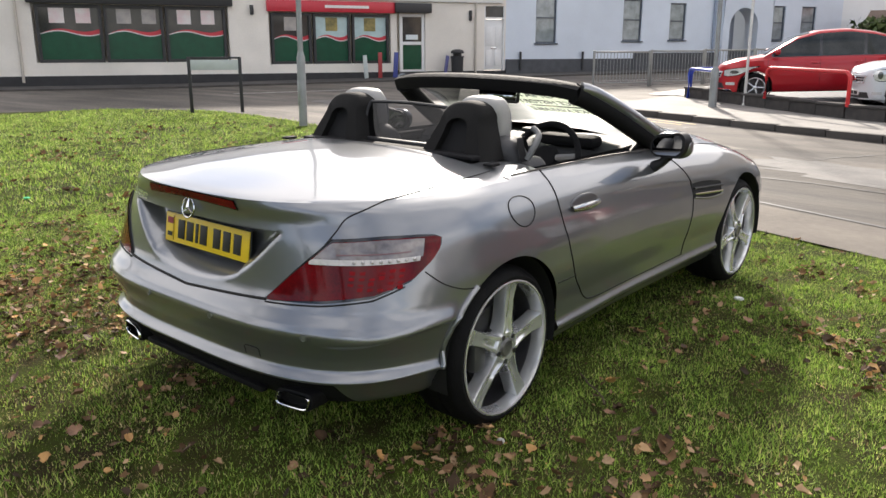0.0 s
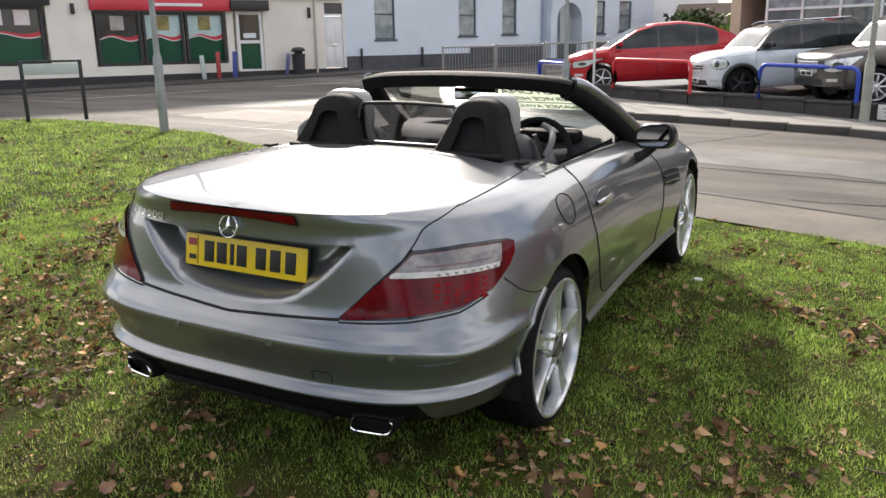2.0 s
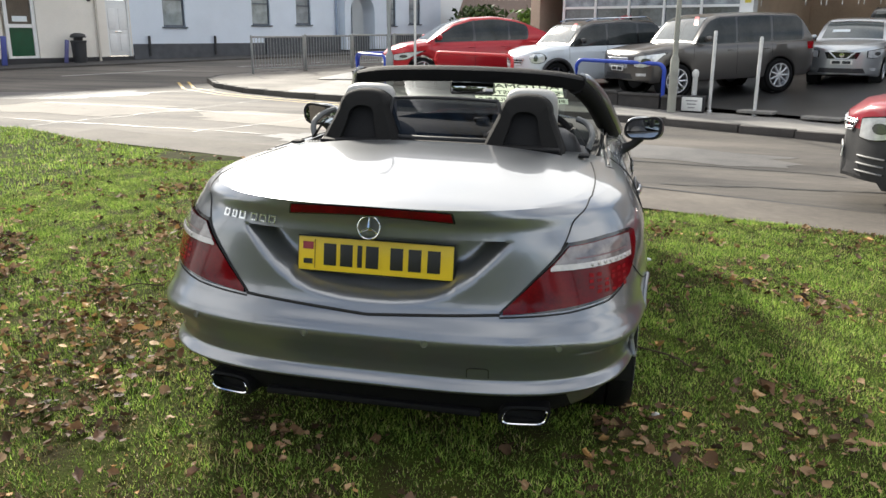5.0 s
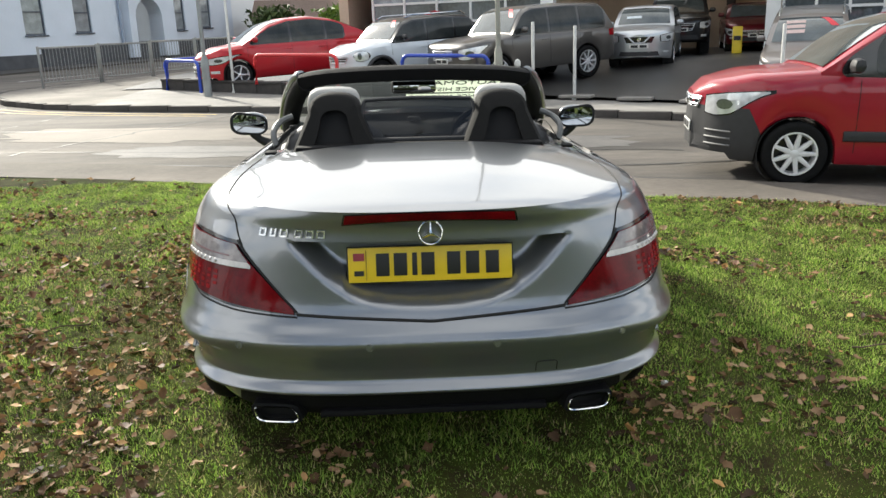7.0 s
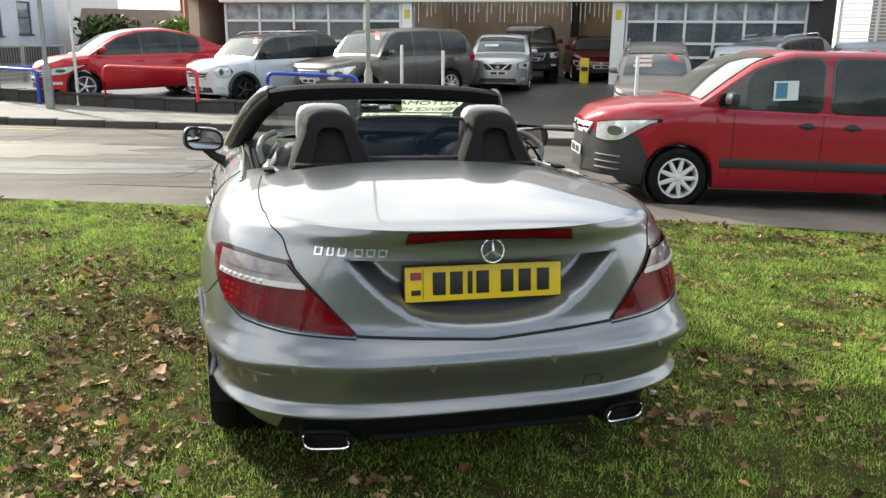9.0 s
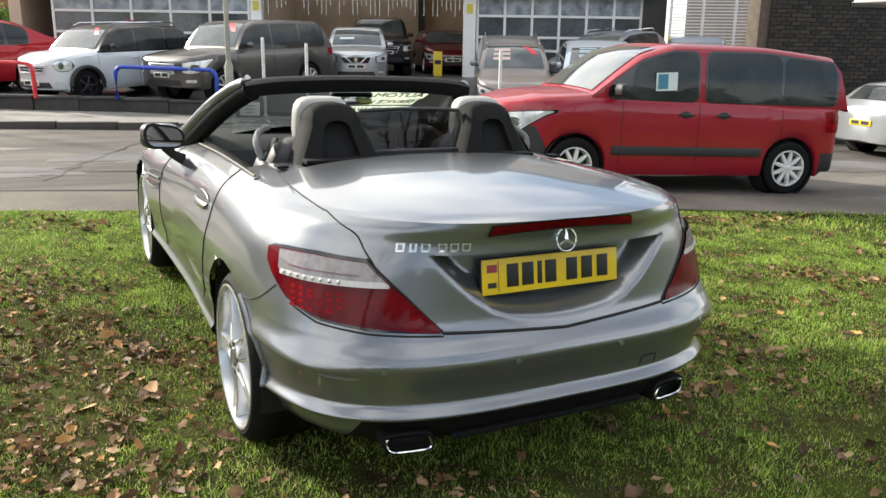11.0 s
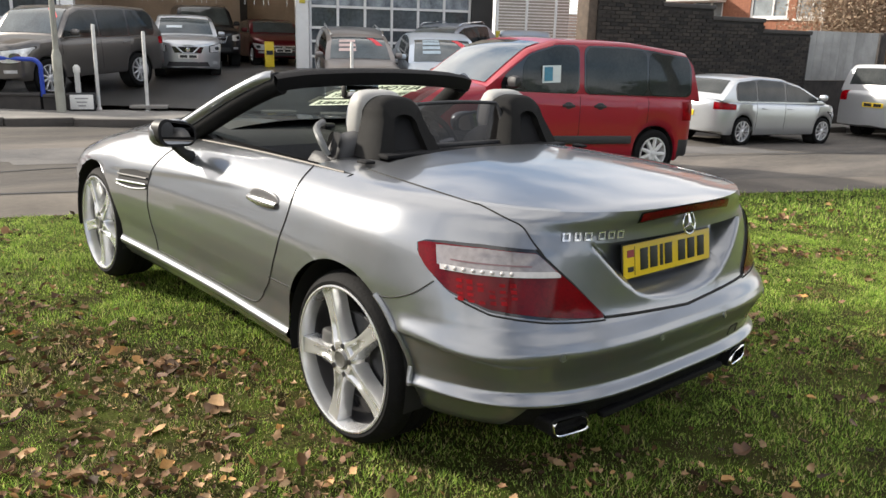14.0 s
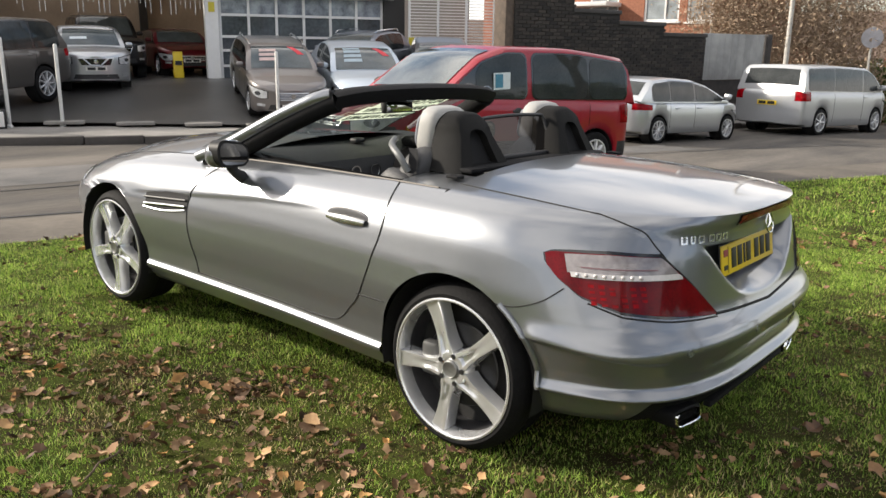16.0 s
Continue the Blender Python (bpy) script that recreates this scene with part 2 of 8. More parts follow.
EDGE_X = [-18, -17, -15.6, -14.2, -12.8, -11.2, -9.6, -8.7, -7.6, -6.2, -3.3, -1, 1.3, 3, 6.1, 9, 40]
EDGE_Y = [-14, -3, 3.5, 6.4, 7.5, 7.6, 7.35, 7.12, 6.9, 6.15, 5.3, 4.42, 3.75, 3.25, 2.05, 1.0, -8]


def turf_edge(x):
    return float(np.interp(x, EDGE_X, EDGE_Y))


def turf_z(x, y):
    dx, dy = np.asarray(x, float), np.asarray(y, float)
    return lie(dx, dy) - 0.022 + 0.012 * np.sin(dx * 1.7 + 0.4) * np.sin(dy * 1.3) + 0.012


strip("lawn", np.r_[-18:-12:0.75, -12:12:0.25, 12:41:1.5], lambda x: -16.0, turf_edge, turf_z, TURF, "trampled mown grass verge with bare patches", "lawn", rows=70)
strip("near_pavement", np.r_[-6.6:30:0.6], turf_edge, lambda x: turf_edge(x) + 0.95, lambda x, y: lie(x, y) - 0.006, mat("worn_footway", (0.21, 0.185, 0.155), 0.85, 0, 0.25, 1.1, 0.3, 80, color2=(0.13, 0.115, 0.10), stain=0.35, spec=0.2), "narrow flush concrete footway beside the grass", "pavement", rows=3)


def path_boxes(name, pts, w, h, step, material, parent, zfn, lift):
    """Blocks end to end along a line, each a piece of its own on shared data."""
    pts = [Vector((*p, 0)) for p in pts]
    me = None
    for a, b in zip(pts[:-1], pts[1:]):
        d = b - a
        n = max(1, round(d.length / step))
        for i in range(n):
            c = a + d * ((i + 0.5) / n)
            if me is None:
                me = mesh_of(name, box_bm(step - 0.012, w, h, bevel=0.012), material)
            ob = new(name, me)
            ob.parent = parent
            ob.matrix_world = Matrix.Translation((c.x, c.y, float(zfn(c.x, c.y)) + lift - h)) @ Matrix.Rotation(math.atan2(d.y, d.x), 4, "Z") @ Matrix.Diagonal((d.length / n / step, 1, 1, 1))


kx = np.r_[-6.4:21:0.5]
strip("pavement", kx, lambda x: float(far_kerb(x)) + 0.13, lambda x: float(front_line(x)) + 0.05, lambda x, y: lie(x, y) + 0.085, PAVE, "grey concrete footway with a raised kerb", "pavement", rows=4)
corner_poly = [(-6.35, 13.5), (-7.6, 14.1), (-8.9, 15.2), (-9.9, 16.7), (-10.1, 17.9), (-7.4, 23.6), (-4.6, 29.5), (-2.6, 29), (-4.9, 22), (-6.0, 17.6), (-6.35, 16.9)]
corner_bm = bmesh.new()
corner_bm.faces.new([corner_bm.verts.new((x, y, float(lie(x, y)) + 0.08)) for x, y in corner_poly])
bmesh.ops.triangulate(corner_bm, faces=corner_bm.faces[:])
corner = tagged(part("corner_pavement", corner_bm, mat("pale_concrete", (0.30, 0.275, 0.24), 0.85, 0, 0.2, 1.2, 0.2, 60, color2=(0.18, 0.165, 0.145), stain=0.3, spec=0.2)), "pale concrete street corner with a rounded kerb", "pavement", kind="structure")
strip("far_kerb_line", kx, lambda x: float(far_kerb(x)), lambda x: float(far_kerb(x)) + 0.13, lambda x, y: lie(x, y) + 0.03, KERB, "dark kerb bed beside the road", "kerb", rows=1)

# forecourt
strip("forecourt", np.r_[-7:12:0.5, 12:14.1:0.5], lambda x: float(front_line(x)), lambda x: float(front_line(x)) + 16, lambda x, y: yard(x, y), YARD, "dark sloping tarmac forecourt of a car dealer", "forecourt", rows=36)

# road markings
def ground_quad(name, a, b, w, material, parent_label, category, zfn=lambda x, y: lie(x, y) - 0.03, lift=0.005, n=8):
    a, b = Vector((*a, 0)), Vector((*b, 0))
    d = (b - a).normalized()
    s = Vector((-d.y, d.x, 0)) * w / 2
    P = []
    for k in (-1, 1):
        row = []
        for i in range(n + 1):
            p = a + (b - a) * i / n + s * k
            row.append((p.x, p.y, float(zfn(p.x, p.y)) + lift))
        P.append(row)
    return tagged(part(name, grid_bm(P[::1]), material), parent_label, category, kind="structure")


for k in range(6):
    s0 = -12 + 6.2 * k
    ground_quad("lane_marking", (-12.4 + 0.431 * s0, 22.6 + 0.902 * s0), (-12.4 + 0.431 * (s0 + 4), 22.6 + 0.902 * (s0 + 4)), 0.12, LINE, "worn white dashed line on the side street", "road marking")
for off in (0.25, 0.5):
    for a, b in [((-3.5, 12.35), (-6.3, 13.25)), ((-6.3, 13.25), (-7.8, 13.95)), ((-7.8, 13.95), (-9.2, 15.05)), ((-9.2, 15.05), (-10.25, 16.7))]:
        ground_quad("yellow_line", (a[0] - off * 0.5, a[1] - off), (b[0] - off * 0.6, b[1] - off), 0.07, YLINE, "worn double yellow line round the corner", "road marking", n=3)
for a, b in [((-6.5, 7.2), (-2.0, 5.95)), ((-2.0, 5.95), (3, 4.3))]:
    ground_quad("tar_joint", a, b, 0.05, mat("tar", (0.03, 0.03, 0.03), 0.5, 0, 0.2, 10), "dark tar joint along the road edge", "road marking")

# low wall between forecourt and footway, with concrete slabs at the way in
BRICK_DARK = mat("dark_brick", (0.055, 0.048, 0.044), 0.85, 0, 0.4, 6, 0.4, 60, color2=(0.03, 0.028, 0.027), rand=0.3)
COPING = mat("coping", (0.065, 0.06, 0.057), 0.8, 0, 0.3, 5, 0.3, 50, rand=0.25)
low_wall = empty("low_wall", Matrix.Identity(4), "low dark retaining wall in front of the forecourt", "wall", kind="structure")
path_boxes("block", [(x, float(front_line(x))) for x in (-5.9, -3.3, -1.47, 0, 1.5, 2.25)], 0.22, 0.5, 0.75, BRICK_DARK, low_wall, lambda x, y: lie(x, y), 0.30)
path_boxes("coping_stone", [(x, float(front_line(x))) for x in (-5.9, -3.3, -1.47, 0, 1.5, 2.25)], 0.27, 0.05, 0.75, COPING, low_wall, lambda x, y: lie(x, y), 0.35)
slabs = empty("edge_slabs", Matrix.Identity(4), "pale concrete slabs set in the forecourt's edge", "paving", kind="structure")
for cx in (3.1, 4.05, 5.0, 5.9):
    b = box_bm(0.62, 0.3, 0.05, bevel=0.01)
    o = part("slab", b, PAVE, slabs)
    o.matrix_world = Matrix.Translation((cx, float(front_line(cx)) - 0.02, float(yard(cx, front_line(cx))) - 0.02)) @ Matrix.Rotation(-0.5, 4, "Z")

kerb = empty("kerb", Matrix.Identity(4), "dark worn kerb stones along the far side", "kerb", kind="structure")
path_boxes("kerb_stone", [(x, float(far_kerb(x)) + 0.07) for x in (-6.4, -3, 1.5, 2.6, 4.1, 12, 20)], 0.14, 0.2, 0.9, KERB, kerb, lie, 0.09)
path_boxes("kerb_stone", [(-6.35, 13.45), (-7.6, 14.05), (-8.9, 15.15), (-9.9, 16.65), (-10.15, 17.9), (-7.4, 23.6), (-4.6, 29.5)], 0.14, 0.2, 0.6, KERB, kerb, lie, 0.085)


# ---- steel hoops, posts, lamp columns ----
def hoop_rail(a, b, h, color, zfn, label):
    a, b = Vector((*a, float(zfn(*a)))), Vector((*b, float(zfn(*b))))
    d = (b - a).normalized()
    r = 0.14
    up = Vector((0, 0, h))
    pts = [a]
    for k in range(7):
        t = math.pi / 2 * k / 6
        pts.append(a + up + d * r * (1 - math.cos(t)) + Vector((0, 0, -r + r * math.sin(t))))
    for k in range(7):
        t = math.pi / 2 * k / 6
        pts.append(b + up - d * r * (1 - math.sin(t)) + Vector((0, 0, -r + r * math.cos(t))))
    pts.append(b)
    ob = part("hoop_barrier", tube_bm(pts, 0.038, 10), paint("hoop_" + color, {"red": (0.6, 0.03, 0.035), "blue": (0.02, 0.06, 0.42)}[color], 0, 0.4))
    return tagged(ob, label, "barrier", "hoop barriers before the forecourt")


hoop_rail((-3.32, 14.75), (-1.47, 13.72), 0.62, "red", lambda x, y: lie(x, y) + 0.3, "bright red painted steel hoop barrier on the low wall")
hoop_rail((-0.13, 13.2), (1.5, 12.33), 0.6, "blue", lambda x, y: lie(x, y) + 0.3, "bright blue painted steel hoop barrier on the low wall")
hoop_rail((-5.75, 16.5), (-4.75, 15.6), 0.7, "blue", lambda x, y: lie(x, y) + 0.08, "short blue painted steel hoop barrier at the street corner")
hoop_rail((-5.75, 16.62), (-5.1, 17.3), 0.7, "blue", lambda x, y: lie(x, y) + 0.08, "short blue painted steel hoop barrier turning the corner")

WHITE_PAINT = mat("white_post_paint", (0.7, 0.7, 0.67), 0.45, 0, 0.15, 12, stain=0.15)
for x, y, h in [(2.32, 12.14, 1.42), (3.05, 11.86, 1.34), (6.1, 10.04, 1.35), (-3.95, 15.35, 2.9)]:
    b = lathe_bm([(0, 0.0), (0, 0.05), (0.03, 0.05), (0.05, 0.03), (h - 0.02, 0.03), (h, 0.022), (h, 0.0)], 12, "z")
    o = tagged(part("white_post", b, WHITE_PAINT), "slim white painted steel post at the forecourt's edge", "post", "white posts of the forecourt")
    o.location = (x, y, float(lie(x, y)) + 0.085)
b = lathe_bm([(0, 0.0), (0, 0.045), (0.62, 0.045), (0.62, 0.06), (0.7, 0.06), (0.74, 0.03), (0.75, 0)], 14, "z")
o = tagged(part("bollard", b, WHITE_PAINT), "short white bollard with a rounded cap", "bollard")
o.location = (2.05, 12.3, float(lie(2, 12)) + 0.085)

sign_board = empty("notice_board", Matrix.Translation((2.0, 12.0, float(lie(2, 12)) + 0.085)) @ Matrix.Rotation(-0.35, 4, "Z"), "small white notice board fixed low beside the footway", "sign")
part("board", box_bm(0.36, 0.03, 0.24, (0, 0, 0.03), 0.006), WHITE_PLATE, sign_board)
for k in range(3):
    part("text_bar", box_bm(0.2 - 0.04 * k, 0.006, 0.02, (0, -0.018, 0.2 - 0.06 * k)), mat("grey_ink", (0.3, 0.3, 0.3), 0.7, 0, 0.1, 20), sign_board)
part("backing", box_bm(0.42, 0.05, 0.3, (0.0, 0.05, 0.0), 0.01), BLACK_PLASTIC, sign_board)

GALV = mat("galvanised_steel", (0.36, 0.38, 0.38), 0.5, 0.55, 0.2, 6, stain=0.15)
CREAM_STEEL = mat("weathered_cream_steel", (0.42, 0.42, 0.36), 0.6, 0.1, 0.2, 5, stain=0.25)


def lamp_column(x, y, zoff, material, label, r0=0.085, r1=0.05, door=1.1, h=7.5):
    root = empty("street_lamp", Matrix.Translation((x, y, float(lie(x, y)) + zoff)), label, "street lamp", "street lamps")
    part("base", lathe_bm([(0, 0), (0, r0), (door, r0), (door + 0.1, r1), (door + 0.1, 0)], 20, "z"), material, root)
    part("column", lathe_bm([(door + 0.09, r1), (h, r1 * 0.7), (h, 0)], 16, "z"), material, root)
    part("door_panel", box_bm(r0 * 0.9, 0.012, 0.42, (0, -r0 + 0.002, 0.35), 0.004), material, root)
    head = tube_bm([(0, 0, h - 0.05), (0, -0.25, h + 0.15), (0, -0.8, h + 0.25)], 0.03, 8)
    part("arm", head, material, root)
    part("lantern", box_bm(0.2, 0.5, 0.1, (0, -0.95, h + 0.2), 0.03), material, root)
    return root


lamp_column(-8.4, 6.75, 0.0, GALV, "grey galvanised street lamp column standing in the grass", 0.072, 0.046, 1.15)
lamp_column(1.65, 11.94, 0.085, CREAM_STEEL, "weathered cream street lamp column on the footway", 0.075, 0.045, 0.9)
lamp_column(-4.35, 14.6, 0.085, GALV, "grey steel sign column with a wide base on the footway", 0.085, 0.045, 0.75, 6.0)

# street name sign in the grass
nameplate = empty("street_sign", Matrix.Translation((-11.85, 7.35, float(lie(-11.85, 7.35)))) @ Matrix.Rotation(math.atan2(0.75, 0.55), 4, "Z"), "low street name sign on two black posts in the verge", "sign")
for k in (-1, 1):
    part("post", box_bm(0.07, 0.05, 1.12, (0.5 * k, 0, 0), 0.008), BLACK_PLASTIC, nameplate)
part("plate", box_bm(0.94, 0.03, 0.2, (0, -0.01, 0.86), 0.006), mat("sign_grey", (0.5, 0.55, 0.53), 0.5, 0, 0.1, 8), nameplate)
part("frame", box_bm(1.06, 0.02, 0.04, (0, 0.0, 1.08), 0.005), BLACK_PLASTIC, nameplate)

# pedestrian guard rail
rail_a, rail_d = Vector((-9.45, 18.3, 0)), Vector((0.431, 0.902, 0)).normalized()
for k in range(4):
    a = rail_a + rail_d * 2.02 * k
    z = float(lie(a.x, a.y)) + 0.085
    root = empty("guard_rail", Matrix.Translation((a.x, a.y, z)) @ Matrix.Rotation(math.atan2(rail_d.y, rail_d.x), 4, "Z"), "galvanised pedestrian guard rail panel with upright bars", "railing", "guard rail panels")
    for px in (0.03, 1.97):
        part("post", box_bm(0.05, 0.05, 1.05, (px, 0, 0), 0.006), GALV, root)
    part("top_rail", box_bm(1.9, 0.04, 0.05, (1.0, 0, 0.98), 0.006), GALV, root)
    part("bottom_rail", box_bm(1.9, 0.03, 0.03, (1.0, 0, 0.12), 0.004), GALV, root)
    bar = mesh_of("bar", lathe_bm([(0.13, 0), (0.13, 0.008), (0.99, 0.008)], 6, "z"), GALV)
    for i in range(16):
        o = new("bar", bar)
        o.parent = root
        o.location = (0.14 + i * 0.115, 0, 0)


# tar seams and mended patches in the road
SEAM_TAR = mat("tar_seam", (0.035, 0.034, 0.033), 0.6, 0, 0.3, 20, 0.3, 60)
WORN = mat("mended_asphalt", (0.16, 0.15, 0.14), 0.75, 0, 0.3, 1.6, 0.5, 90, color2=(0.09, 0.088, 0.085), stain=0.3)
PALE_WORN = mat("pale_worn_asphalt", (0.27, 0.24, 0.20), 0.85, 0, 0.3, 1.1, 0.5, 90, color2=(0.24, 0.21, 0.18), stain=0.35)
seam_r = random.Random(12)
for a, b, w in (((-9.5, 8.2), (3.2, 6.2), 0.035), ((-5.2, 7.4), (-3.2, 12.3), 0.03), ((1.2, 5.2), (7.5, 5.6), 0.03), ((-10.5, 10.8), (-2.2, 9.6), 0.04), ((4.4, 3.6), (5.6, 8.6), 0.03), ((7.0, 5.0), (16.0, 2.4), 0.035), ((-13, 9.4), (-8.6, 14.5), 0.04), ((-1.5, 6.4), (0.4, 10.6), 0.025), ((-7.8, 7.3), (-6.4, 12.6), 0.025)):
    n = 40
    rows = [[], []]
    dx, dy = b[0] - a[0], b[1] - a[1]
    ln = math.hypot(dx, dy)
    off = 0
    for i in range(n + 1):
        off = off * 0.85 + seam_r.gauss(0, 0.03)
        ww = w * seam_r.uniform(0.3, 1.1)
        for k, row in ((-1, rows[0]), (1, rows[1])):
            x, y = a[0] + dx * i / n - dy / ln * (off + k * ww), a[1] + dy * i / n + dx / ln * (off + k * ww)
            row.append((x, y, float(lie(x, y)) - 0.0245))
    tagged(part("tar_seam", grid_bm(rows[::-1]), SEAM_TAR), "thin dark tar seam in the worn asphalt", "road seam", "tar seams in the road", "structure")
for cx, cy, rx, ry, ang, mt in ((-4.3, 9.4, 2.6, 0.9, -14, PALE_WORN), (-8.8, 9.9, 2.0, 1.1, -10, PALE_WORN), (0.9, 7.6, 2.2, 0.7, -16, WORN), (5.2, 6.4, 1.5, 0.7, -18, PALE_WORN), (-2.6, 7.2, 1.6, 0.5, -12, WORN), (9.5, 4.9, 1.6, 0.5, -18, WORN), (-11.5, 12.2, 2.2, 1.0, 30, WORN)):
    c_, s_ = math.cos(radians(ang)), math.sin(radians(ang))
    rows = []
    jit = [seam_r.uniform(0.72, 1.1) for _ in range(28)]
    for k in (1.0, 0.66, 0.33, 0.02):
        row = []
        for i in range(28):
            t = 2 * math.pi * i / 28
            j = jit[i] * k
            px, py = rx * j * math.copysign(abs(math.cos(t)) ** 0.6, math.cos(t)), ry * j * math.copysign(abs(math.sin(t)) ** 0.6, math.sin(t))
            x, y = cx + px * c_ - py * s_, cy + px * s_ + py * c_
            row.append((x, y, float(lie(x, y)) - 0.0265))
        rows.append(row)
    tagged(part("road_patch", grid_bm(rows, closed=True), mt), "irregular mended patch of asphalt in the road", "road patch", "mended patches in the road", "structure")

# ---- buildings ----
RENDER_CREAM = mat("cream_render", (0.86, 0.81, 0.73), 0.85, 0, 0.1, 1.2, 0.15, 60, stain=0.12)
RENDER_BLUE = mat("pale_blue_render", (0.68, 0.74, 0.82), 0.85, 0, 0.07, 1.0, 0.12, 60, stain=0.08)
RENDER_WHITE = mat("white_render", (0.82, 0.83, 0.83), 0.85, 0, 0.06, 1.0, 0.1, 60, stain=0.08)
PLINTH = mat("black_plinth", (0.035, 0.035, 0.037), 0.7, 0, 0.3, 3, 0.2, 40)
PLINTH_GREY = mat("grey_plinth", (0.085, 0.09, 0.1), 0.75, 0, 0.3, 3, 0.2, 40)
FRAME_DARK = mat("dark_frame", (0.03, 0.03, 0.032), 0.5, 0, 0.2, 10)
FRAME_WHITE = mat("white_frame", (0.75, 0.75, 0.74), 0.45, 0, 0.06, 10)
GREEN_VINYL = mat("green_vinyl", (0.006, 0.075, 0.038), 0.25, 0, 0.2, 4, spec=0.35)
CYAN_VINYL = mat("pale_cyan_vinyl", (0.5, 0.66, 0.66), 0.25, 0, 0.15, 4, coat=0.4)
DARK_PANE = mat("dark_pane", (0.030, 0.032, 0.034), 0.06, 0, 0.5, 1.5, color2=(0.07, 0.065, 0.06), spec=0.4)
RED_SIGN = mat("red_sign", (0.55, 0.03, 0.05), 0.35, 0, 0.1, 6)
WHITE_SIGN = mat("white_sign", (0.75, 0.74, 0.72), 0.45, 0, 0.08, 6)
SLATE = mat("roof_slate", (0.09, 0.085, 0.085), 0.7, 0, 0.3, 8, 0.4, 40)
BRICK_RED = mat("red_brick", (0.36, 0.15, 0.085), 0.85, 0, 0.3, 14, 0.4, 70, color2=(0.26, 0.1, 0.06), rand=0.4)


def wall_with_holes(name, x0, x1, z0, z1, thick, holes, material, parent, label=""):
    """A wall along local x whose front lies at y = 0; holes (xa, xb, za, zb) go through it."""
    xs = sorted({x0, x1, *[v for h in holes for v in h[:2]]})
    zs = sorted({z0, z1, *[v for h in holes for v in h[2:]]})
    bm = bmesh.new()
    for i in range(len(xs) - 1):
        for j in range(len(zs) - 1):
            cx, cz = (xs[i] + xs[i + 1]) / 2, (zs[j] + zs[j + 1]) / 2
            if any(h[0] < cx < h[1] and h[2] < cz < h[3] for h in holes):
                continue
            box_bm(xs[i + 1] - xs[i], thick, zs[j + 1] - zs[j], (cx, thick / 2, zs[j]), 0, bm)
    bmesh.ops.remove_doubles(bm, verts=bm.verts[:], dist=1e-4)
    inner = [f for f in bm.faces if sum(1 for g in bm.faces if g is not f and (g.calc_center_median() - f.calc_center_median()).length < 1e-4)] if len(bm.faces) < 400 else []
    bmesh.ops.delete(bm, geom=inner, context="FACES")
    return part(name, bm, material, parent, label, smooth=False)


def sash_window(x, z, w, h, parent, frame_mat, deep=0.1, mid=0.5):
    win = new("window")
    win.parent = parent
    win.location = (x, deep, z)
    bm = bmesh.new()
    t = 0.06
    box_bm(t, 0.06, h, (-w / 2 + t / 2, 0, 0), 0, bm)
    box_bm(t, 0.06, h, (w / 2 - t / 2, 0, 0), 0, bm)
    box_bm(w - 2 * t, 0.06, t, (0, 0, 0), 0, bm)
    box_bm(w - 2 * t, 0.06, t, (0, 0, h - t), 0, bm)
    box_bm(w - 2 * t, 0.06, t * 0.8, (0, 0, h * mid), 0, bm)
    part("window_frame", bm, frame_mat, win, smooth=False)
    part("pane", box_bm(w - 2 * t, 0.012, h * mid - t, (0, 0.01, t)), mat("curtained_pane", (0.33, 0.37, 0.39), 0.08, 0, 0.5, 2.5, coat=0.6), win, smooth=False)
    part("pane", box_bm(w - 2 * t, 0.012, h * (1 - mid) - 1.8 * t, (0, 0.01, h * mid + t * 0.8)), MATS["curtained_pane"], win, smooth=False)
    part("sill", box_bm(w + 0.14, 0.16, 0.06, (0, -deep + 0.02, -0.062), 0.008), frame_mat, win)
    return win


STREET = pose(-17.5, 25.2, 0, 0, 0, 64.5)


def street_ground(s, out=0.0):
    p = STREET @ Vector((s, -out, 0))
    return float(lie(p.x, p.y))


# shop
shop = empty("shop", STREET, "cream rendered corner shop with dark framed windows and green vinyl", "building")
shop_z = 0.93
bays_left = [(-17.35, -15.37), (-15.29, -13.42), (-13.34, -11.32)]
bays_right = [(-9.72, -8.24), (-8.16, -6.74), (-6.66, -5.2)]
holes = [(-17.45, -11.22, shop_z, 2.8), (-9.8, -5.12, shop_z - 0.1, 2.66), (-4.86, -3.68, 0.5, 2.7)]
holes_door = [(-1.09, -0.15, 0.5, 3.04)]
wall_with_holes("wall", -26, -0.12, 0.5, 6.4, 0.3, holes + holes_door, RENDER_CREAM, shop)
part("plinth", box_bm(25.86, 0.36, 1.52, (-13.06, 0.16, -1.02)), PLINTH, shop, "black painted plinth", smooth=False)
part("roof", poly_prism_bm([(-26.2, -0.25), (-0.12, -0.25), (-0.12, 8), (-26.2, 8)], 6.4, 6.6), SLATE, shop, smooth=False)
part("back_wall", box_bm(25.9, 0.3, 6.2, (-13.06, 7.6, 0.2)), RENDER_CREAM, shop, smooth=False)


def wave_panel(x0, x1, z0, zw, amp, material, parent, y, name="vinyl"):
    n = 26
    lo = [(x0 + (x1 - x0) * i / n, y, z0) for i in range(n + 1)]
    hi = [(x0 + (x1 - x0) * i / n, y, zw + amp * math.sin(2 * math.pi * (i / n) - 0.3)) for i in range(n + 1)]
    return part(name, grid_bm([lo, hi]), material, parent)


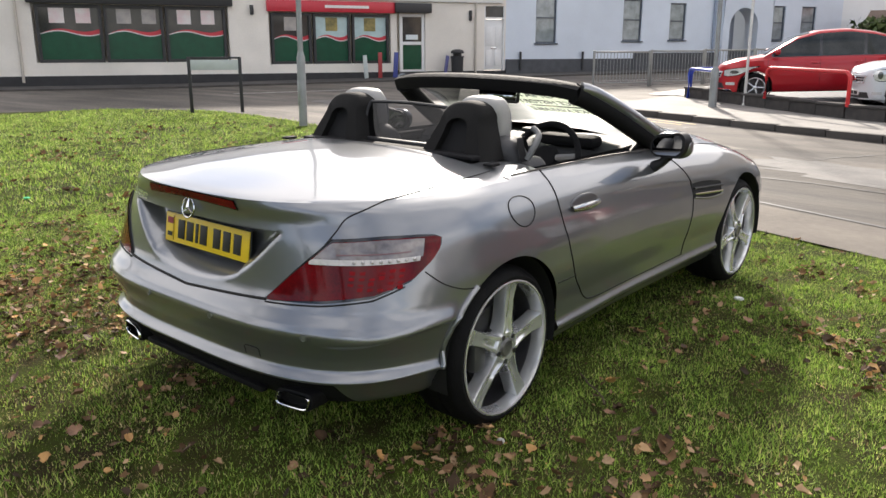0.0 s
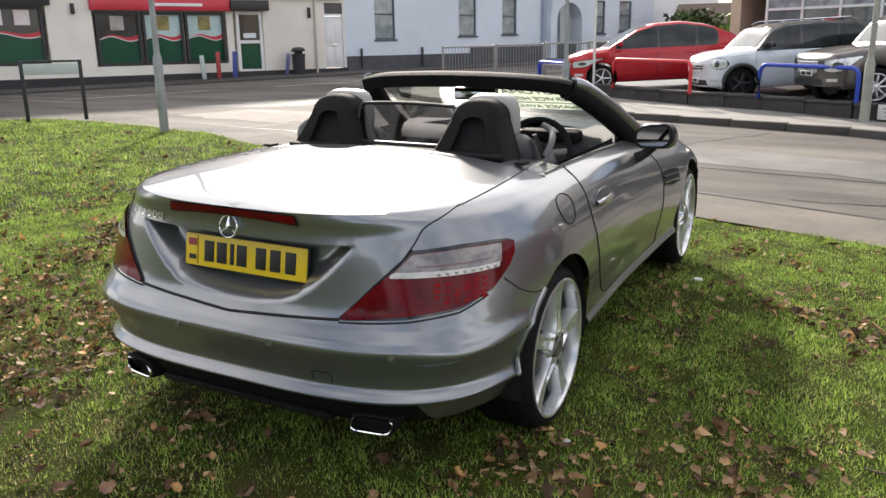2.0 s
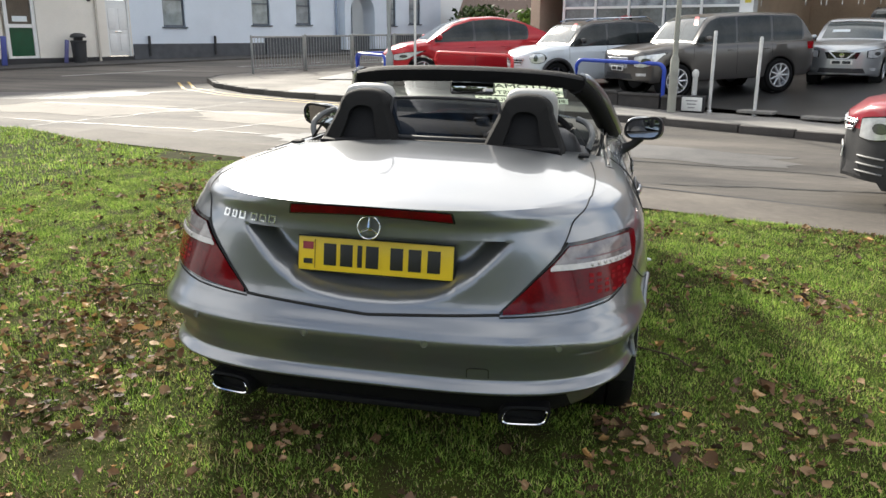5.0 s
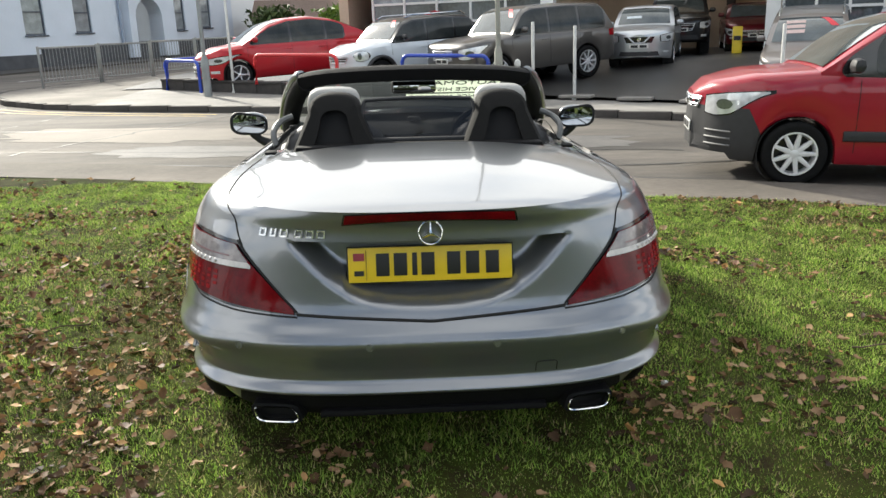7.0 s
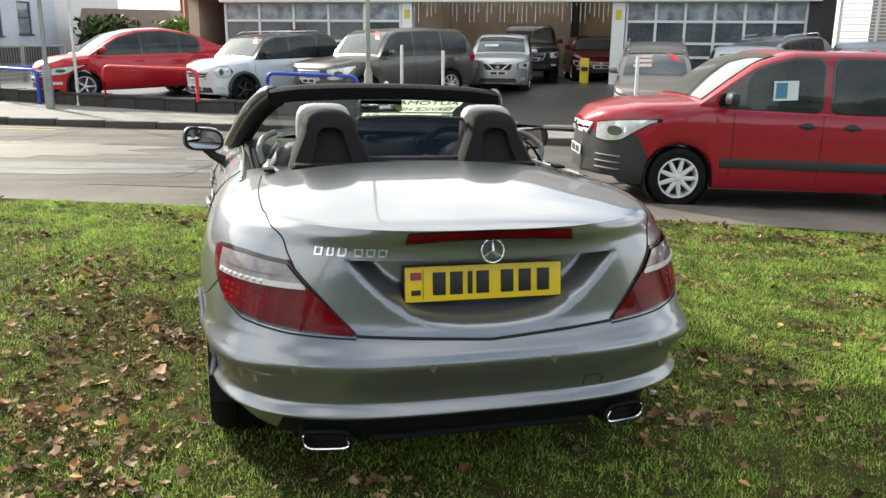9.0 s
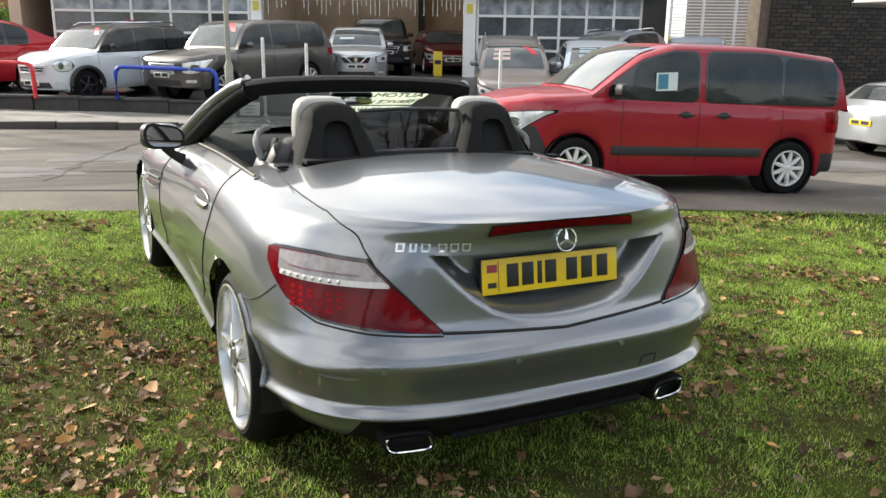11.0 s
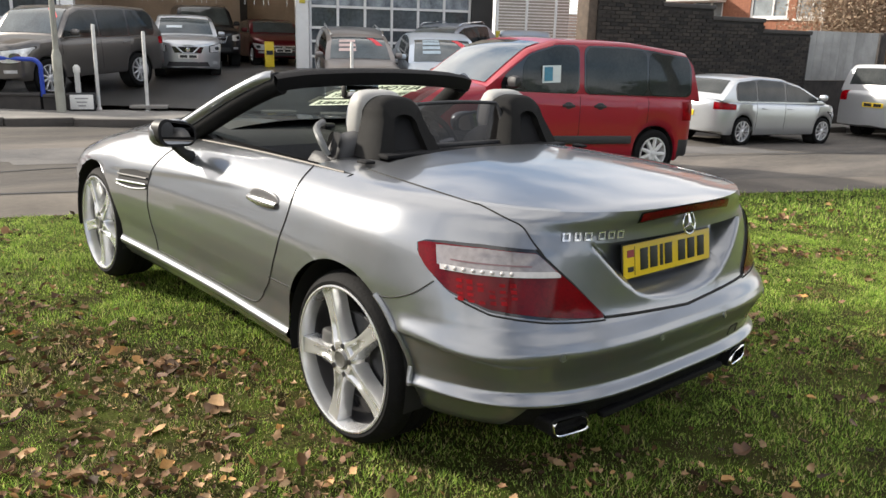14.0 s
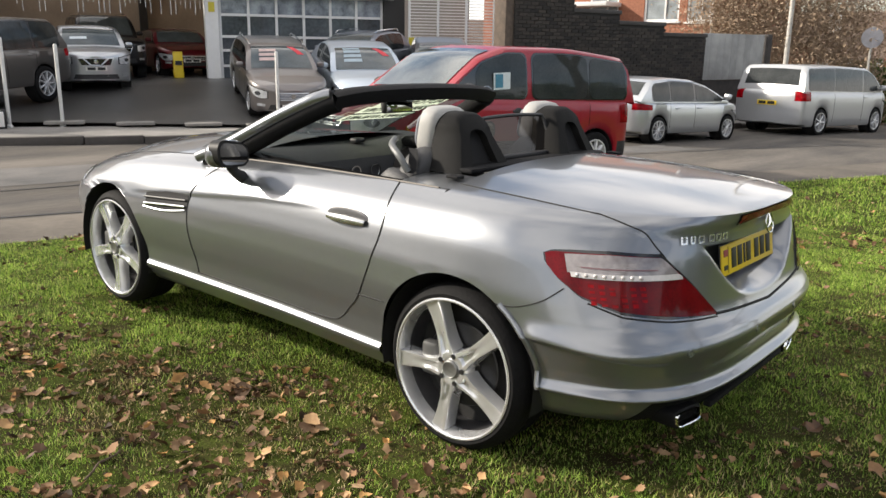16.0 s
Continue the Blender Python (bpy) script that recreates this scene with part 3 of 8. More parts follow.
def wave_band(x0, x1, zw, amp, w0, w1, material, parent, y, name):
    n = 26
    mid = [zw + amp * math.sin(2 * math.pi * (i / n) - 0.3) for i in range(n + 1)]
    lo = [(x0 + (x1 - x0) * i / n, y, mid[i]) for i in range(n + 1)]
    hi = [(x0 + (x1 - x0) * i / n, y, mid[i] + w0 + (w1 - w0) * i / n) for i in range(n + 1)]
    return part(name, grid_bm([lo, hi]), material, parent)


def shop_window(x0, x1, z0, z1, zw, upper, posters):
    win = new("window")
    win.parent = shop
    bm = bmesh.new()
    t = 0.09
    for xa in (x0, x1 - t):
        box_bm(t, 0.14, z1 - z0, (xa + t / 2, 0.06, z0), 0, bm)
    box_bm(x1 - x0 - 2 * t, 0.14, 0.1, ((x0 + x1) / 2, 0.06, z0), 0, bm)
    box_bm(x1 - x0 - 2 * t, 0.14, 0.1, ((x0 + x1) / 2, 0.06, z1 - 0.1), 0, bm)
    part("window_frame", bm, FRAME_DARK, win, smooth=False)
    part("pane", box_bm(x1 - x0 - 2 * t, 0.01, z1 - z0 - 0.2, ((x0 + x1) / 2, 0.1, z0 + 0.1)), upper, win, smooth=False)
    wave_panel(x0 + t, x1 - t, z0 + 0.1, zw, 0.08, GREEN_VINYL, win, 0.085, "vinyl")
    wave_band(x0 + t, x1 - t, zw, 0.08, 0.032, 0.032, WHITE_SIGN, win, 0.08, "white_wave")
    wave_band(x0 + t, x1 - t, zw + 0.032, 0.08, 0.0, 0.15, RED_SIGN, win, 0.083, "red_wave")
    for px, pz, pw, ph, pm in posters:
        part("poster", box_bm(pw, 0.008, ph, (px, 0.078, pz)), pm, win, smooth=False)


PINK = mat("pink_poster", (0.75, 0.55, 0.55), 0.5, 0, 0.5, 3, color2=(0.8, 0.78, 0.74))
GREYP = mat("grey_poster", (0.3, 0.28, 0.27), 0.5, 0, 0.5, 4, color2=(0.5, 0.46, 0.42))
YELP = mat("dark_yellow_poster", (0.16, 0.14, 0.05), 0.5, 0, 0.5, 5, color2=(0.4, 0.32, 0.1))
for (a, b), pm in zip(bays_left, (PINK, GREYP, PINK)):
    shop_window(a, b, shop_z, 2.8, 1.86, DARK_PANE, [(a + 0.62, 2.2, 0.46, 0.48, pm), (a + 1.42, 2.2, 0.46, 0.48, pm)])
for i, (a, b) in enumerate(bays_right):
    shop_window(a, b, shop_z - 0.1, 2.64, 1.72, DARK_PANE if i == 0 else CYAN_VINYL, [(a + 0.72, 2.02, 0.45, 0.48, GREYP if i == 0 else YELP)])
part("fascia", box_bm(6.5, 0.22, 0.9, (-14.33, -0.11, 2.82), 0.02), FRAME_DARK, shop, "black shop fascia")
part("fascia", box_bm(4.9, 0.2, 0.40, (-7.42, -0.1, 2.68), 0.02), RED_SIGN, shop, "red shop fascia with an orange streak")
part("fascia_band", box_bm(9.6, 0.12, 0.5, (-5.1, -0.06, 3.14), 0.02), WHITE_SIGN, shop)
part("lettering_bar", box_bm(1.7, 0.02, 0.10, (-6.9, -0.212, 2.83)), WHITE_SIGN, shop)
part("shutter_box", box_bm(1.5, 0.3, 0.36, (-4.26, -0.15, 2.71), 0.02), FRAME_DARK, shop)
sdoor = new("door")
sdoor.parent = shop
sdoor.location = (-2.21, 0, 0.1)
bm = bmesh.new()
for xa in (-2.52, -1.6):
    box_bm(0.12, 0.1, 2.24, (xa + 0.06, 0.1, 0.35), 0, bm)
for za in (0.35, 1.42, 2.47):
    box_bm(0.82, 0.1, 0.12, (-2.0, 0.1, za), 0, bm)
part("door_frame", bm, FRAME_WHITE, sdoor, smooth=False)
part("pane", box_bm(0.82, 0.012, 0.95, (-2.0, 0.1, 1.54)), DARK_PANE, sdoor, smooth=False)
part("vinyl", box_bm(0.82, 0.012, 0.94, (-2.0, 0.1, 0.48)), GREEN_VINYL, sdoor, smooth=False)
part("notice", box_bm(0.5, 0.008, 0.18, (-2.0, 0.08, 1.62)), PAPER, sdoor, smooth=False)
fdoor = new("door")
fdoor.parent = shop
fdoor.location = (-0.47, 0, 0.04)
part("door_leaf", box_bm(0.84, 0.06, 1.98, (-0.15, 0.12, 0.5), 0.01), FRAME_WHITE, fdoor, "white panelled front door")
for px in (-0.36, 0.06):
    for pz, ph in ((0.65, 0.62), (1.45, 0.75)):
        part("door_panel", box_bm(0.3, 0.02, ph, (px, 0.082, pz), 0.008), FRAME_WHITE, fdoor)
part("letter_box", box_bm(0.26, 0.02, 0.06, (-0.15, 0.08, 1.33), 0.006), CHROME, fdoor)
bm = bmesh.new()
for xa in (-0.62, 0.26):
    box_bm(0.06, 0.12, 2.53, (xa + 0.03, 0.08, 0.47), 0, bm)
box_bm(0.82, 0.12, 0.07, (-0.15, 0.08, 2.5), 0, bm)
part("door_frame", bm, FRAME_WHITE, fdoor, smooth=False)
part("fanlight", box_bm(0.82, 0.012, 0.42, (-0.15, 0.1, 2.57)), DARK_PANE, fdoor, smooth=False)
for xa, z1 in ((-17.9, 6.0), (-1.5, 6.0)):
    part("drainpipe", tube_bm([(xa, -0.06, 0.3), (xa, -0.06, z1)], 0.045, 8), mat("cream_pipe", (0.55, 0.5, 0.43), 0.6, 0, 0.15, 6), shop)
part("wall_lamp", box_bm(0.12, 0.16, 0.34, (-10.4, -0.08, 2.55), 0.03), FRAME_DARK, shop)
part("wall_lamp", box_bm(0.1, 0.14, 0.4, (-1.75, -0.07, 2.45), 0.03), FRAME_DARK, shop)

# things before the shop
for k, (s, color, label, h, w) in enumerate([(-6.3, (0.55, 0.6, 0.58), "pale pavement sign leaning by the shop window", 0.85, 0.16), (-5.75, (0.4, 0.05, 0.05), "red pavement sign leaning by the shop window", 0.95, 0.16), (-5.15, (0.06, 0.08, 0.3), "blue and white feather sign by the shop door", 0.95, 0.18), (-3.05, (0.1, 0.1, 0.25), "dark narrow pavement sign with a blue panel", 0.8, 0.14)]):
    p = STREET @ Vector((s, -0.5, 0))
    o = tagged(part("pavement_sign", box_bm(w, 0.06, h, (0, 0, 0), 0.02, rot=(0, 4 * (k - 1), 0)), mat("sign_paint", color, 0.5, 0, 0.2, 6) if k == 0 else mat("sign_paint_" + "abc"[k - 1], color, 0.5, 0, 0.2, 6)), label, "sign", "pavement signs by the shop")
    o.matrix_world = Matrix.Translation((p.x, p.y, street_ground(s, 0.5) + 0.03)) @ Matrix.Rotation(radians(64.5), 4, "Z")
bin_ob = empty("litter_bin", Matrix.Translation((*(STREET @ Vector((-2.5, -0.45, 0))).xy, street_ground(-2.5, 0.45) + 0.03)), "black round litter bin with a hooded top", "bin")
part("body", lathe_bm([(0, 0), (0, 0.22), (0.68, 0.25), (0.7, 0.27), (0.76, 0.27)], 20, "z"), BLACK_PLASTIC, bin_ob)
part("hood", lathe_bm([(0.86, 0.26), (0.9, 0.27), (0.98, 0.22), (1.02, 0.1), (1.02, 0)], 20, "z"), BLACK_PLASTIC, bin_ob)
part("stay", box_bm(0.05, 0.46, 0.14, (0, 0, 0.74)), BLACK_PLASTIC, bin_ob)

# pale blue building up the street
blue = empty("blue_building", STREET, "long pale blue rendered building with sash windows and an arched porch", "building")
wins = [(1.8, 1.6, 1.0, 2.0), (6.18, 1.7, 1.0, 1.75), (8.66, 1.75, 0.9, 1.6), (14.62, 1.75, 1.0, 1.6), (16.65, 1.85, 0.95, 1.5)]
holes = [(x - w / 2, x + w / 2, z, z + h) for x, z, w, h in wins]
wall_with_holes("wall", -0.12, 10.9, 0.55, 6.6, 0.35, holes[:3], RENDER_BLUE, blue)
wall_with_holes("wall", 13.9, 18.9, 0.55, 6.6, 0.35, holes[3:], RENDER_BLUE, blue)
for x, z, w, h in wins:
    sash_window(x, z, w, h, blue, mat("slate_frame", (0.07, 0.085, 0.11), 0.5, 0, 0.15, 8))
part("plinth", box_bm(11.0, 0.42, 1.5, (5.4, 0.15, -0.55), 0.02), PLINTH_GREY, blue, smooth=False)
part("plinth", box_bm(8.0, 0.4, 1.5, (14.9, 0.15, -0.2), 0.02), PLINTH_GREY, blue, smooth=False)
part("plinth", box_bm(4.6, 0.5, 1.35, (8.6, 0.1, -0.15), 0.02), PLINTH_GREY, blue, smooth=False)
part("roof", poly_prism_bm([(-0.1, -0.25), (19.1, -0.25), (19.1, 9), (-0.1, 9)], 6.6, 6.8), SLATE, blue, smooth=False)
part("side_wall", box_bm(0.35, 9, 6.2, (18.7, 4.9, 0.4)), RENDER_BLUE, blue, smooth=False)
# arched porch
bm = bmesh.new()
n = 16
out_l, out_r, aw, spring, rise = 10.9, 13.9, 0.85, 2.35, 0.85
cx = 12.15
front, back = [], []
prof = [(cx - aw, 0.6), (cx - aw, spring)] + [(cx - aw * math.cos(math.pi * i / n), spring + rise * math.sin(math.pi * i / n)) for i in range(1, n)] + [(cx + aw, spring), (cx + aw, 0.6)]
outer = [(out_l, 0.6), (out_l, spring)] + [(out_l + (out_r - out_l) * i / n, 6.6) for i in range(1, n)] + [(out_r, spring), (out_r, 0.6)]
for y in (-0.45, 0.35):
    grid_bm([[(x, y, z) for x, z in prof], [(x, y, z) for x, z in outer]], bm)
grid_bm([[(x, -0.45, z) for x, z in prof], [(x, 0.35, z) for x, z in prof]], bm)
for xx in (out_l, out_r):
    grid_bm([[(xx, -0.45, 0.6), (xx, -0.45, 6.6)], [(xx, 0.35, 0.6), (xx, 0.35, 6.6)]], bm)
part("porch", bm, RENDER_BLUE, blue, smooth=False)
# back of the porch in a darkened copy of the blue, shade by colour
part("porch_back", box_bm(1.8, 0.1, 3.0, (cx, 1.2, 0.5)), mat("porch_inner", (0.32, 0.36, 0.44), 0.85, 0, 0.1, 2), blue, smooth=False)
part("porch_door", box_bm(0.85, 0.08, 1.5, (cx + 0.1, 1.1, 0.6), 0.01), FRAME_DARK, blue)
part("drainpipe", tube_bm([(10.7, -0.08, 0.7), (10.7, -0.08, 6.3)], 0.06, 8), mat("blue_pipe", (0.3, 0.36, 0.46), 0.6, 0, 0.15, 6), blue)
for s in (0.55, 3.6):
    part("vent_pipe", tube_bm([(s, -0.1, 0.5), (s, -0.1, 1.25)], 0.05, 8), FRAME_DARK, blue)
P = []
for k in (0.0, 1.9):
    P.append([(*(STREET @ Vector((s, -k, 0))).xy, street_ground(s, k) + 0.03) for s in np.r_[-28:30:2]])
tagged(part("street_pavement", grid_bm(P, flip=True), mat("dark_footway", (0.12, 0.115, 0.11), 0.85, 0, 0.3, 1.2, 0.3, 70, color2=(0.075, 0.072, 0.07), stain=0.3, spec=0.2)), "dark grey footway in front of the shop and the blue building", "pavement", kind="structure")
P = []
for k, dz in ((1.9, 0.03), (2.02, 0.03), (2.03, -0.05)):
    P.append([(*(STREET @ Vector((s, -k, 0))).xy, street_ground(s, k) + dz) for s in np.r_[-28:30:2]])
tagged(part("street_kerb", grid_bm(P, flip=True), KERB), "dark kerb along the shop's footway", "kerb", kind="structure")

# white gable and far houses beyond the blue building
gable = empty("white_house", STREET, "plain white rendered gable end beyond the blue building", "building")
part("wall", poly_prism_bm([(19.6, 1.0), (26, 1.0), (26, 9), (19.6, 9)], 0.3, 6.2), RENDER_WHITE, gable, smooth=False)
part("roof", poly_prism_bm([(19.4, 0.8), (26.2, 0.8), (26.2, 9.2), (19.4, 9.2)], 6.2, 6.4), SLATE, gable, smooth=False)


def gabled_house(name, x, y, z, rot, w, d, h, rise, wallm, label, cat="house"):
    root = empty(name, pose(x, y, z, 0, 0, rot), label, cat)
    part("wall", box_bm(w, d, h, (0, 0, 0)), wallm, root, smooth=False)
    bm = bmesh.new()
    e = 0.3
    pts = [(-w / 2 - e, -d / 2 - e, h - 0.1), (w / 2 + e, -d / 2 - e, h - 0.1), (w / 2 + e, 0, h + rise), (-w / 2 - e, 0, h + rise), (-w / 2 - e, d / 2 + e, h - 0.1), (w / 2 + e, d / 2 + e, h - 0.1)]
    v = [bm.verts.new(p) for p in pts]
    for f in ((0, 1, 2, 3), (3, 2, 5, 4), (0, 3, 4), (1, 5, 2), (0, 4, 5, 1)):
        bm.faces.new([v[i] for i in f])
    part("roof", bm, TILES, root, smooth=False)
    part("chimney", box_bm(0.6, 0.6, 1.2, (w * 0.3, 0, h + rise - 0.4)), wallm, root, smooth=False)
    return root


TILES = mat("brown_roof_tiles", (0.16, 0.11, 0.085), 0.8, 0, 0.3, 9, 0.5, 30)
gabled_house("far_house", -4.9, 43, -0.5, 4, 6, 5, 2.7, 1.0, BRICK_RED, "distant low house with a brown tiled roof")
gabled_house("far_house", -1.4, 39, -0.5, 4, 3.2, 4, 5.0, 1.2, BRICK_RED, "distant orange brick house above a hedge")
gabled_house("far_house", 23.4, 21.9, -0.5, -46, 2.9, 4, 5.0, 1.0, mat("grey_render", (0.34, 0.32, 0.29), 0.85, 0, 0.25, 1.2), "grey rendered building behind the slatted screen", "building")
gabled_house("far_house", 28.9, 24.7, -0.5, -48, 5.0, 4, 2.0, 1.2, BRICK_RED, "low brick house with a tiled roof behind the screen")
gabled_house("far_house", 42.5, 10.2, -1.0, 104, 3.0, 4, 2.2, 1.3, RENDER_WHITE, "distant white gabled house beyond the road")
gabled_house("far_house", 55, 14.5, -1.0, 100, 9, 6, 2.9, 2.0, BRICK_RED, "distant brick terrace with tiled roofs")
gabled_house("far_house", 57, 5.0, -1.0, 98, 9, 6, 2.6, 1.8, BRICK_RED, "distant brick terrace down the road")

# ---- garage and showroom ----
GAR = pose(8.23, 15.24, 0.5, 0, 0, -26.6)
BROWN_WALL = mat("brown_garage_wall", (0.60, 0.48, 0.36), 0.85, 0, 0.2, 1.5, 0.2, 40, stain=0.2)
garage = empty("garage", GAR, "car dealer's garage with an open workshop bay and glazed fronts", "building")
part("pillar", box_bm(0.3, 0.3, 4.2, (0.0, 0.0, 0)), FRAME_WHITE, garage, "white painted pillar", smooth=False)
part("pillar", box_bm(0.26, 0.3, 4.2, (-5.2, 0.0, 0)), FRAME_WHITE, garage, "white painted pillar", smooth=False)
part("label", box_bm(0.14, 0.01, 0.22, (-5.2, -0.16, 1.62)), mat("yellow_label", (0.6, 0.5, 0.05), 0.5, 0, 0.1, 9), garage, smooth=False)
part("label", box_bm(0.14, 0.01, 0.22, (0.0, -0.16, 1.62)), MATS["yellow_label"], garage, smooth=False)
part("beam", box_bm(16.0, 0.4, 2.5, (-3.25, 0.1, 2.1)), BROWN_WALL, garage, smooth=False)
part("back_wall", box_bm(16.0, 0.3, 4.6, (-3.25, 5.0, -0.1)), BROWN_WALL, garage, smooth=False)
part("side_wall", box_bm(0.3, 4.5, 4.6, (4.6, 2.6, -0.1)), BROWN_WALL, garage, smooth=False)
part("side_wall", box_bm(0.3, 4.8, 4.6, (-11.2, 2.5, -0.1)), BROWN_WALL, garage, smooth=False)
part("inner_wall", box_bm(0.2, 4.6, 4.4, (-5.25, 2.5, -0.1)), BROWN_WALL, garage, smooth=False)
part("inner_wall", box_bm(0.2, 0.5, 4.4, (-1.3, 4.5, -0.1)), mat("dark_panel", (0.03, 0.028, 0.026), 0.7, 0, 0.2, 3), garage, smooth=False)
# unseen roof, left open over the bay to let sky light in
part("roof", box_bm(5.8, 5.4, 0.2, (-8.4, 2.5, 4.6)), SLATE, garage, smooth=False)
part("roof", box_bm(6.7, 5.4, 0.2, (1.5, 2.5, 4.6)), SLATE, garage, smooth=False)
part("roof", box_bm(3.5, 1.0, 0.2, (-3.65, 0.2, 4.6)), SLATE, garage, smooth=False)
GAR_PANE = mat("showroom_pane", (0.13, 0.15, 0.17), 0.05, 0, 0.6, 0.9, color2=(0.04, 0.045, 0.05), coat=0.5)


POSTER_PANE = mat("papered_pane", (0.42, 0.47, 0.52), 0.12, 0, 0.6, 3.5, color2=(0.10, 0.11, 0.14), coat=0.3)


def glazed_front(x0, x1, cols, zs, name):
    g = new(name)
    g.parent = garage
    xs = np.linspace(x0, x1, cols + 1)
    t = 0.06
    for x in xs:
        part("mullion", box_bm(t, 0.08, zs[-1], (x, 0.0, 0)), FRAME_WHITE, g, smooth=False)
    for z in zs:
        for a, b in zip(xs[:-1], xs[1:]):
            part("transom", box_bm(b - a - t, 0.07, t, ((a + b) / 2, 0, max(0, z - t))), FRAME_WHITE, g, smooth=False)
    for a, b in zip(xs[:-1], xs[1:]):
        for c, d in zip(zs[:-1], zs[1:]):
            upper = d == zs[-1] and name == "window"
            part("pane", box_bm(b - a - t, 0.01, d - c - t, ((a + b) / 2, 0.01, c)), POSTER_PANE if upper else GAR_PANE, g, smooth=False)
    return g


glazed_front(0.2, 4.2, 6, [0.0, 0.42, 0.78, 1.1, 1.6, 2.05], "window")
glazed_front(-10.2, -5.4, 5, [0.0, 0.42, 1.1, 1.6, 2.05], "window")
part("end_wall", box_bm(0.55, 0.3, 4.6, (4.5, 0.0, -0.1)), MATS["dark_panel"], garage, "dark painted end pier", smooth=False)
part("label", box_bm(0.36, 0.02, 0.2, (5.0, -0.34, 0.92)), MATS["yellow_label"], garage, smooth=False)
part("fascia", box_bm(14.7, 0.16, 0.45, (-2.9, -0.19, 2.02)), WHITE_SIGN, garage, smooth=False)
icicles = new("icicle_lights")
icicles.parent = garage
rng = random.Random(4)
strand_me = [mesh_of("strand", tube_bm([(0, 0, 0), (0, 0, -ln)], 0.007, 4), FRAME_WHITE) for ln in (0.12, 0.28, 0.5, 0.36)]
for i in range(46):
    o = new("strand", rng.choice(strand_me))
    o.parent = icicles
    o.location = (-5.0 + i * 0.108, -0.16, 2.04)

# white lattice screen beside the showroom
screen = empty("lattice_screen", GAR @ pose(4.85, -0.3, -0.25, 0, 0, -8), "tall white slatted screen with upright poles", "screen")
for k in range(6):
    part("pole", tube_bm([(0.75 * k, 0, 0), (0.75 * k, 0, 4.2)], 0.035, 8), FRAME_WHITE, screen)
slat = mesh_of("slat", box_bm(3.75, 0.012, 0.022, (1.875, 0.04, 0)), FRAME_WHITE, False)
for k in range(46):
    o = new("slat", slat)
    o.parent = screen
    o.location = (0, 0, 0.7 + 0.075 * k)

# stepped dark brick wall to the road
wall_dir = Vector((1, -0.2, 0)).normalized()
stepped = empty("stepped_wall", Matrix.Translation((10.85, 8.35, -0.75)) @ Matrix.Rotation(math.atan2(wall_dir.y, wall_dir.x), 4, "Z"), "dark weathered brick wall stepping down along the road", "wall", kind="structure")
heights = [(0, 1.75, 3.45), (1.75, 3.25, 2.92), (3.25, 4.9, 2.70), (4.9, 6.6, 2.47)]
for a, b, h in heights:
    part("wall_body", box_bm(b - a, 0.3, h, ((a + b) / 2, 0.15, 0)), mat("dark_mortar", (0.035, 0.033, 0.031), 0.9, 0, 0.3, 8, 0.3, 50), stepped, smooth=False)
    part("coping_course", box_bm(b - a + 0.06, 0.38, 0.09, ((a + b) / 2, 0.15, h), 0.012), COPING, stepped)
# dark brickwork, course by course
bv, bf = [], []
br = random.Random(77)
for course in range(46):
    z = 0.02 + course * 0.075
    for k in range(-1, 31):
        xa = 0.225 * k + (0.1125 if course % 2 else 0)
        xb = xa + 0.215
        xa, xb = max(xa, 0.0), min(xb, 6.6)
        if xb - xa < 0.03:
            continue
        lim = next(h for a, b, h in heights if (xa + xb) / 2 < b)
        if z + 0.065 > lim:
            continue
        y = -0.012 - br.uniform(0, 0.008)
        n0 = len(bv)
        bv += [(xa, 0.0, z), (xb, 0.0, z), (xb, 0.0, z + 0.065), (xa, 0.0, z + 0.065), (xa + 0.003, y, z + 0.003), (xb - 0.003, y, z + 0.003), (xb - 0.003, y, z + 0.062), (xa + 0.003, y, z + 0.062)]
        bf += [tuple(n0 + i for i in f) for f in ((4, 5, 6, 7), (0, 1, 5, 4), (1, 2, 6, 5), (2, 3, 7, 6), (3, 0, 4, 7))]
bme = bpy.data.meshes.new("brickwork")
bme.from_pydata(bv, [], bf)
DARK_BRICKS = bpy.data.materials.new("dark_weathered_bricks")
DARK_BRICKS.use_nodes = True
nd, lk = DARK_BRICKS.node_tree.nodes, DARK_BRICKS.node_tree.links
geo_, rmp = nd.new("ShaderNodeNewGeometry"), nd.new("ShaderNodeValToRGB")
rmp.color_ramp.elements[0].color, rmp.color_ramp.elements[1].color = (0.012, 0.011, 0.010, 1), (0.048, 0.039, 0.033, 1)
lk.new(geo_.outputs["Random Per Island"], rmp.inputs[0])
lk.new(rmp.outputs[0], nd["Principled BSDF"].inputs["Base Color"])
nd["Principled BSDF"].inputs["Roughness"].default_value = 0.85
bme.materials.append(DARK_BRICKS)
bw = new("brickwork", bme)
bw.parent = stepped
bw["kind"] = "stuff"
part("pier", box_bm(0.24, 0.36, 4.3, (-0.1, 0.2, 0), 0.01), mat("pale_pier_brick", (0.12, 0.09, 0.068), 0.85, 0, 0.4, 10, 0.4, 60), stepped, "paler brick end pier")
wall_gate = empty("yard_gate", stepped.matrix_world @ Matrix.Translation((6.65, 0.1, 1.4)), "weathered grey boarded gate in the brick wall", "gate")
for k in range(9):
    part("board", box_bm(0.305, 0.03, 1.18, (0.16 + 0.31 * k, 0.0, 0.0), 0.004), mat("grey_board", (0.42, 0.42, 0.41), 0.75, 0, 0.25, 3, 0.2, 30, stain=0.25, rand=0.2), wall_gate)
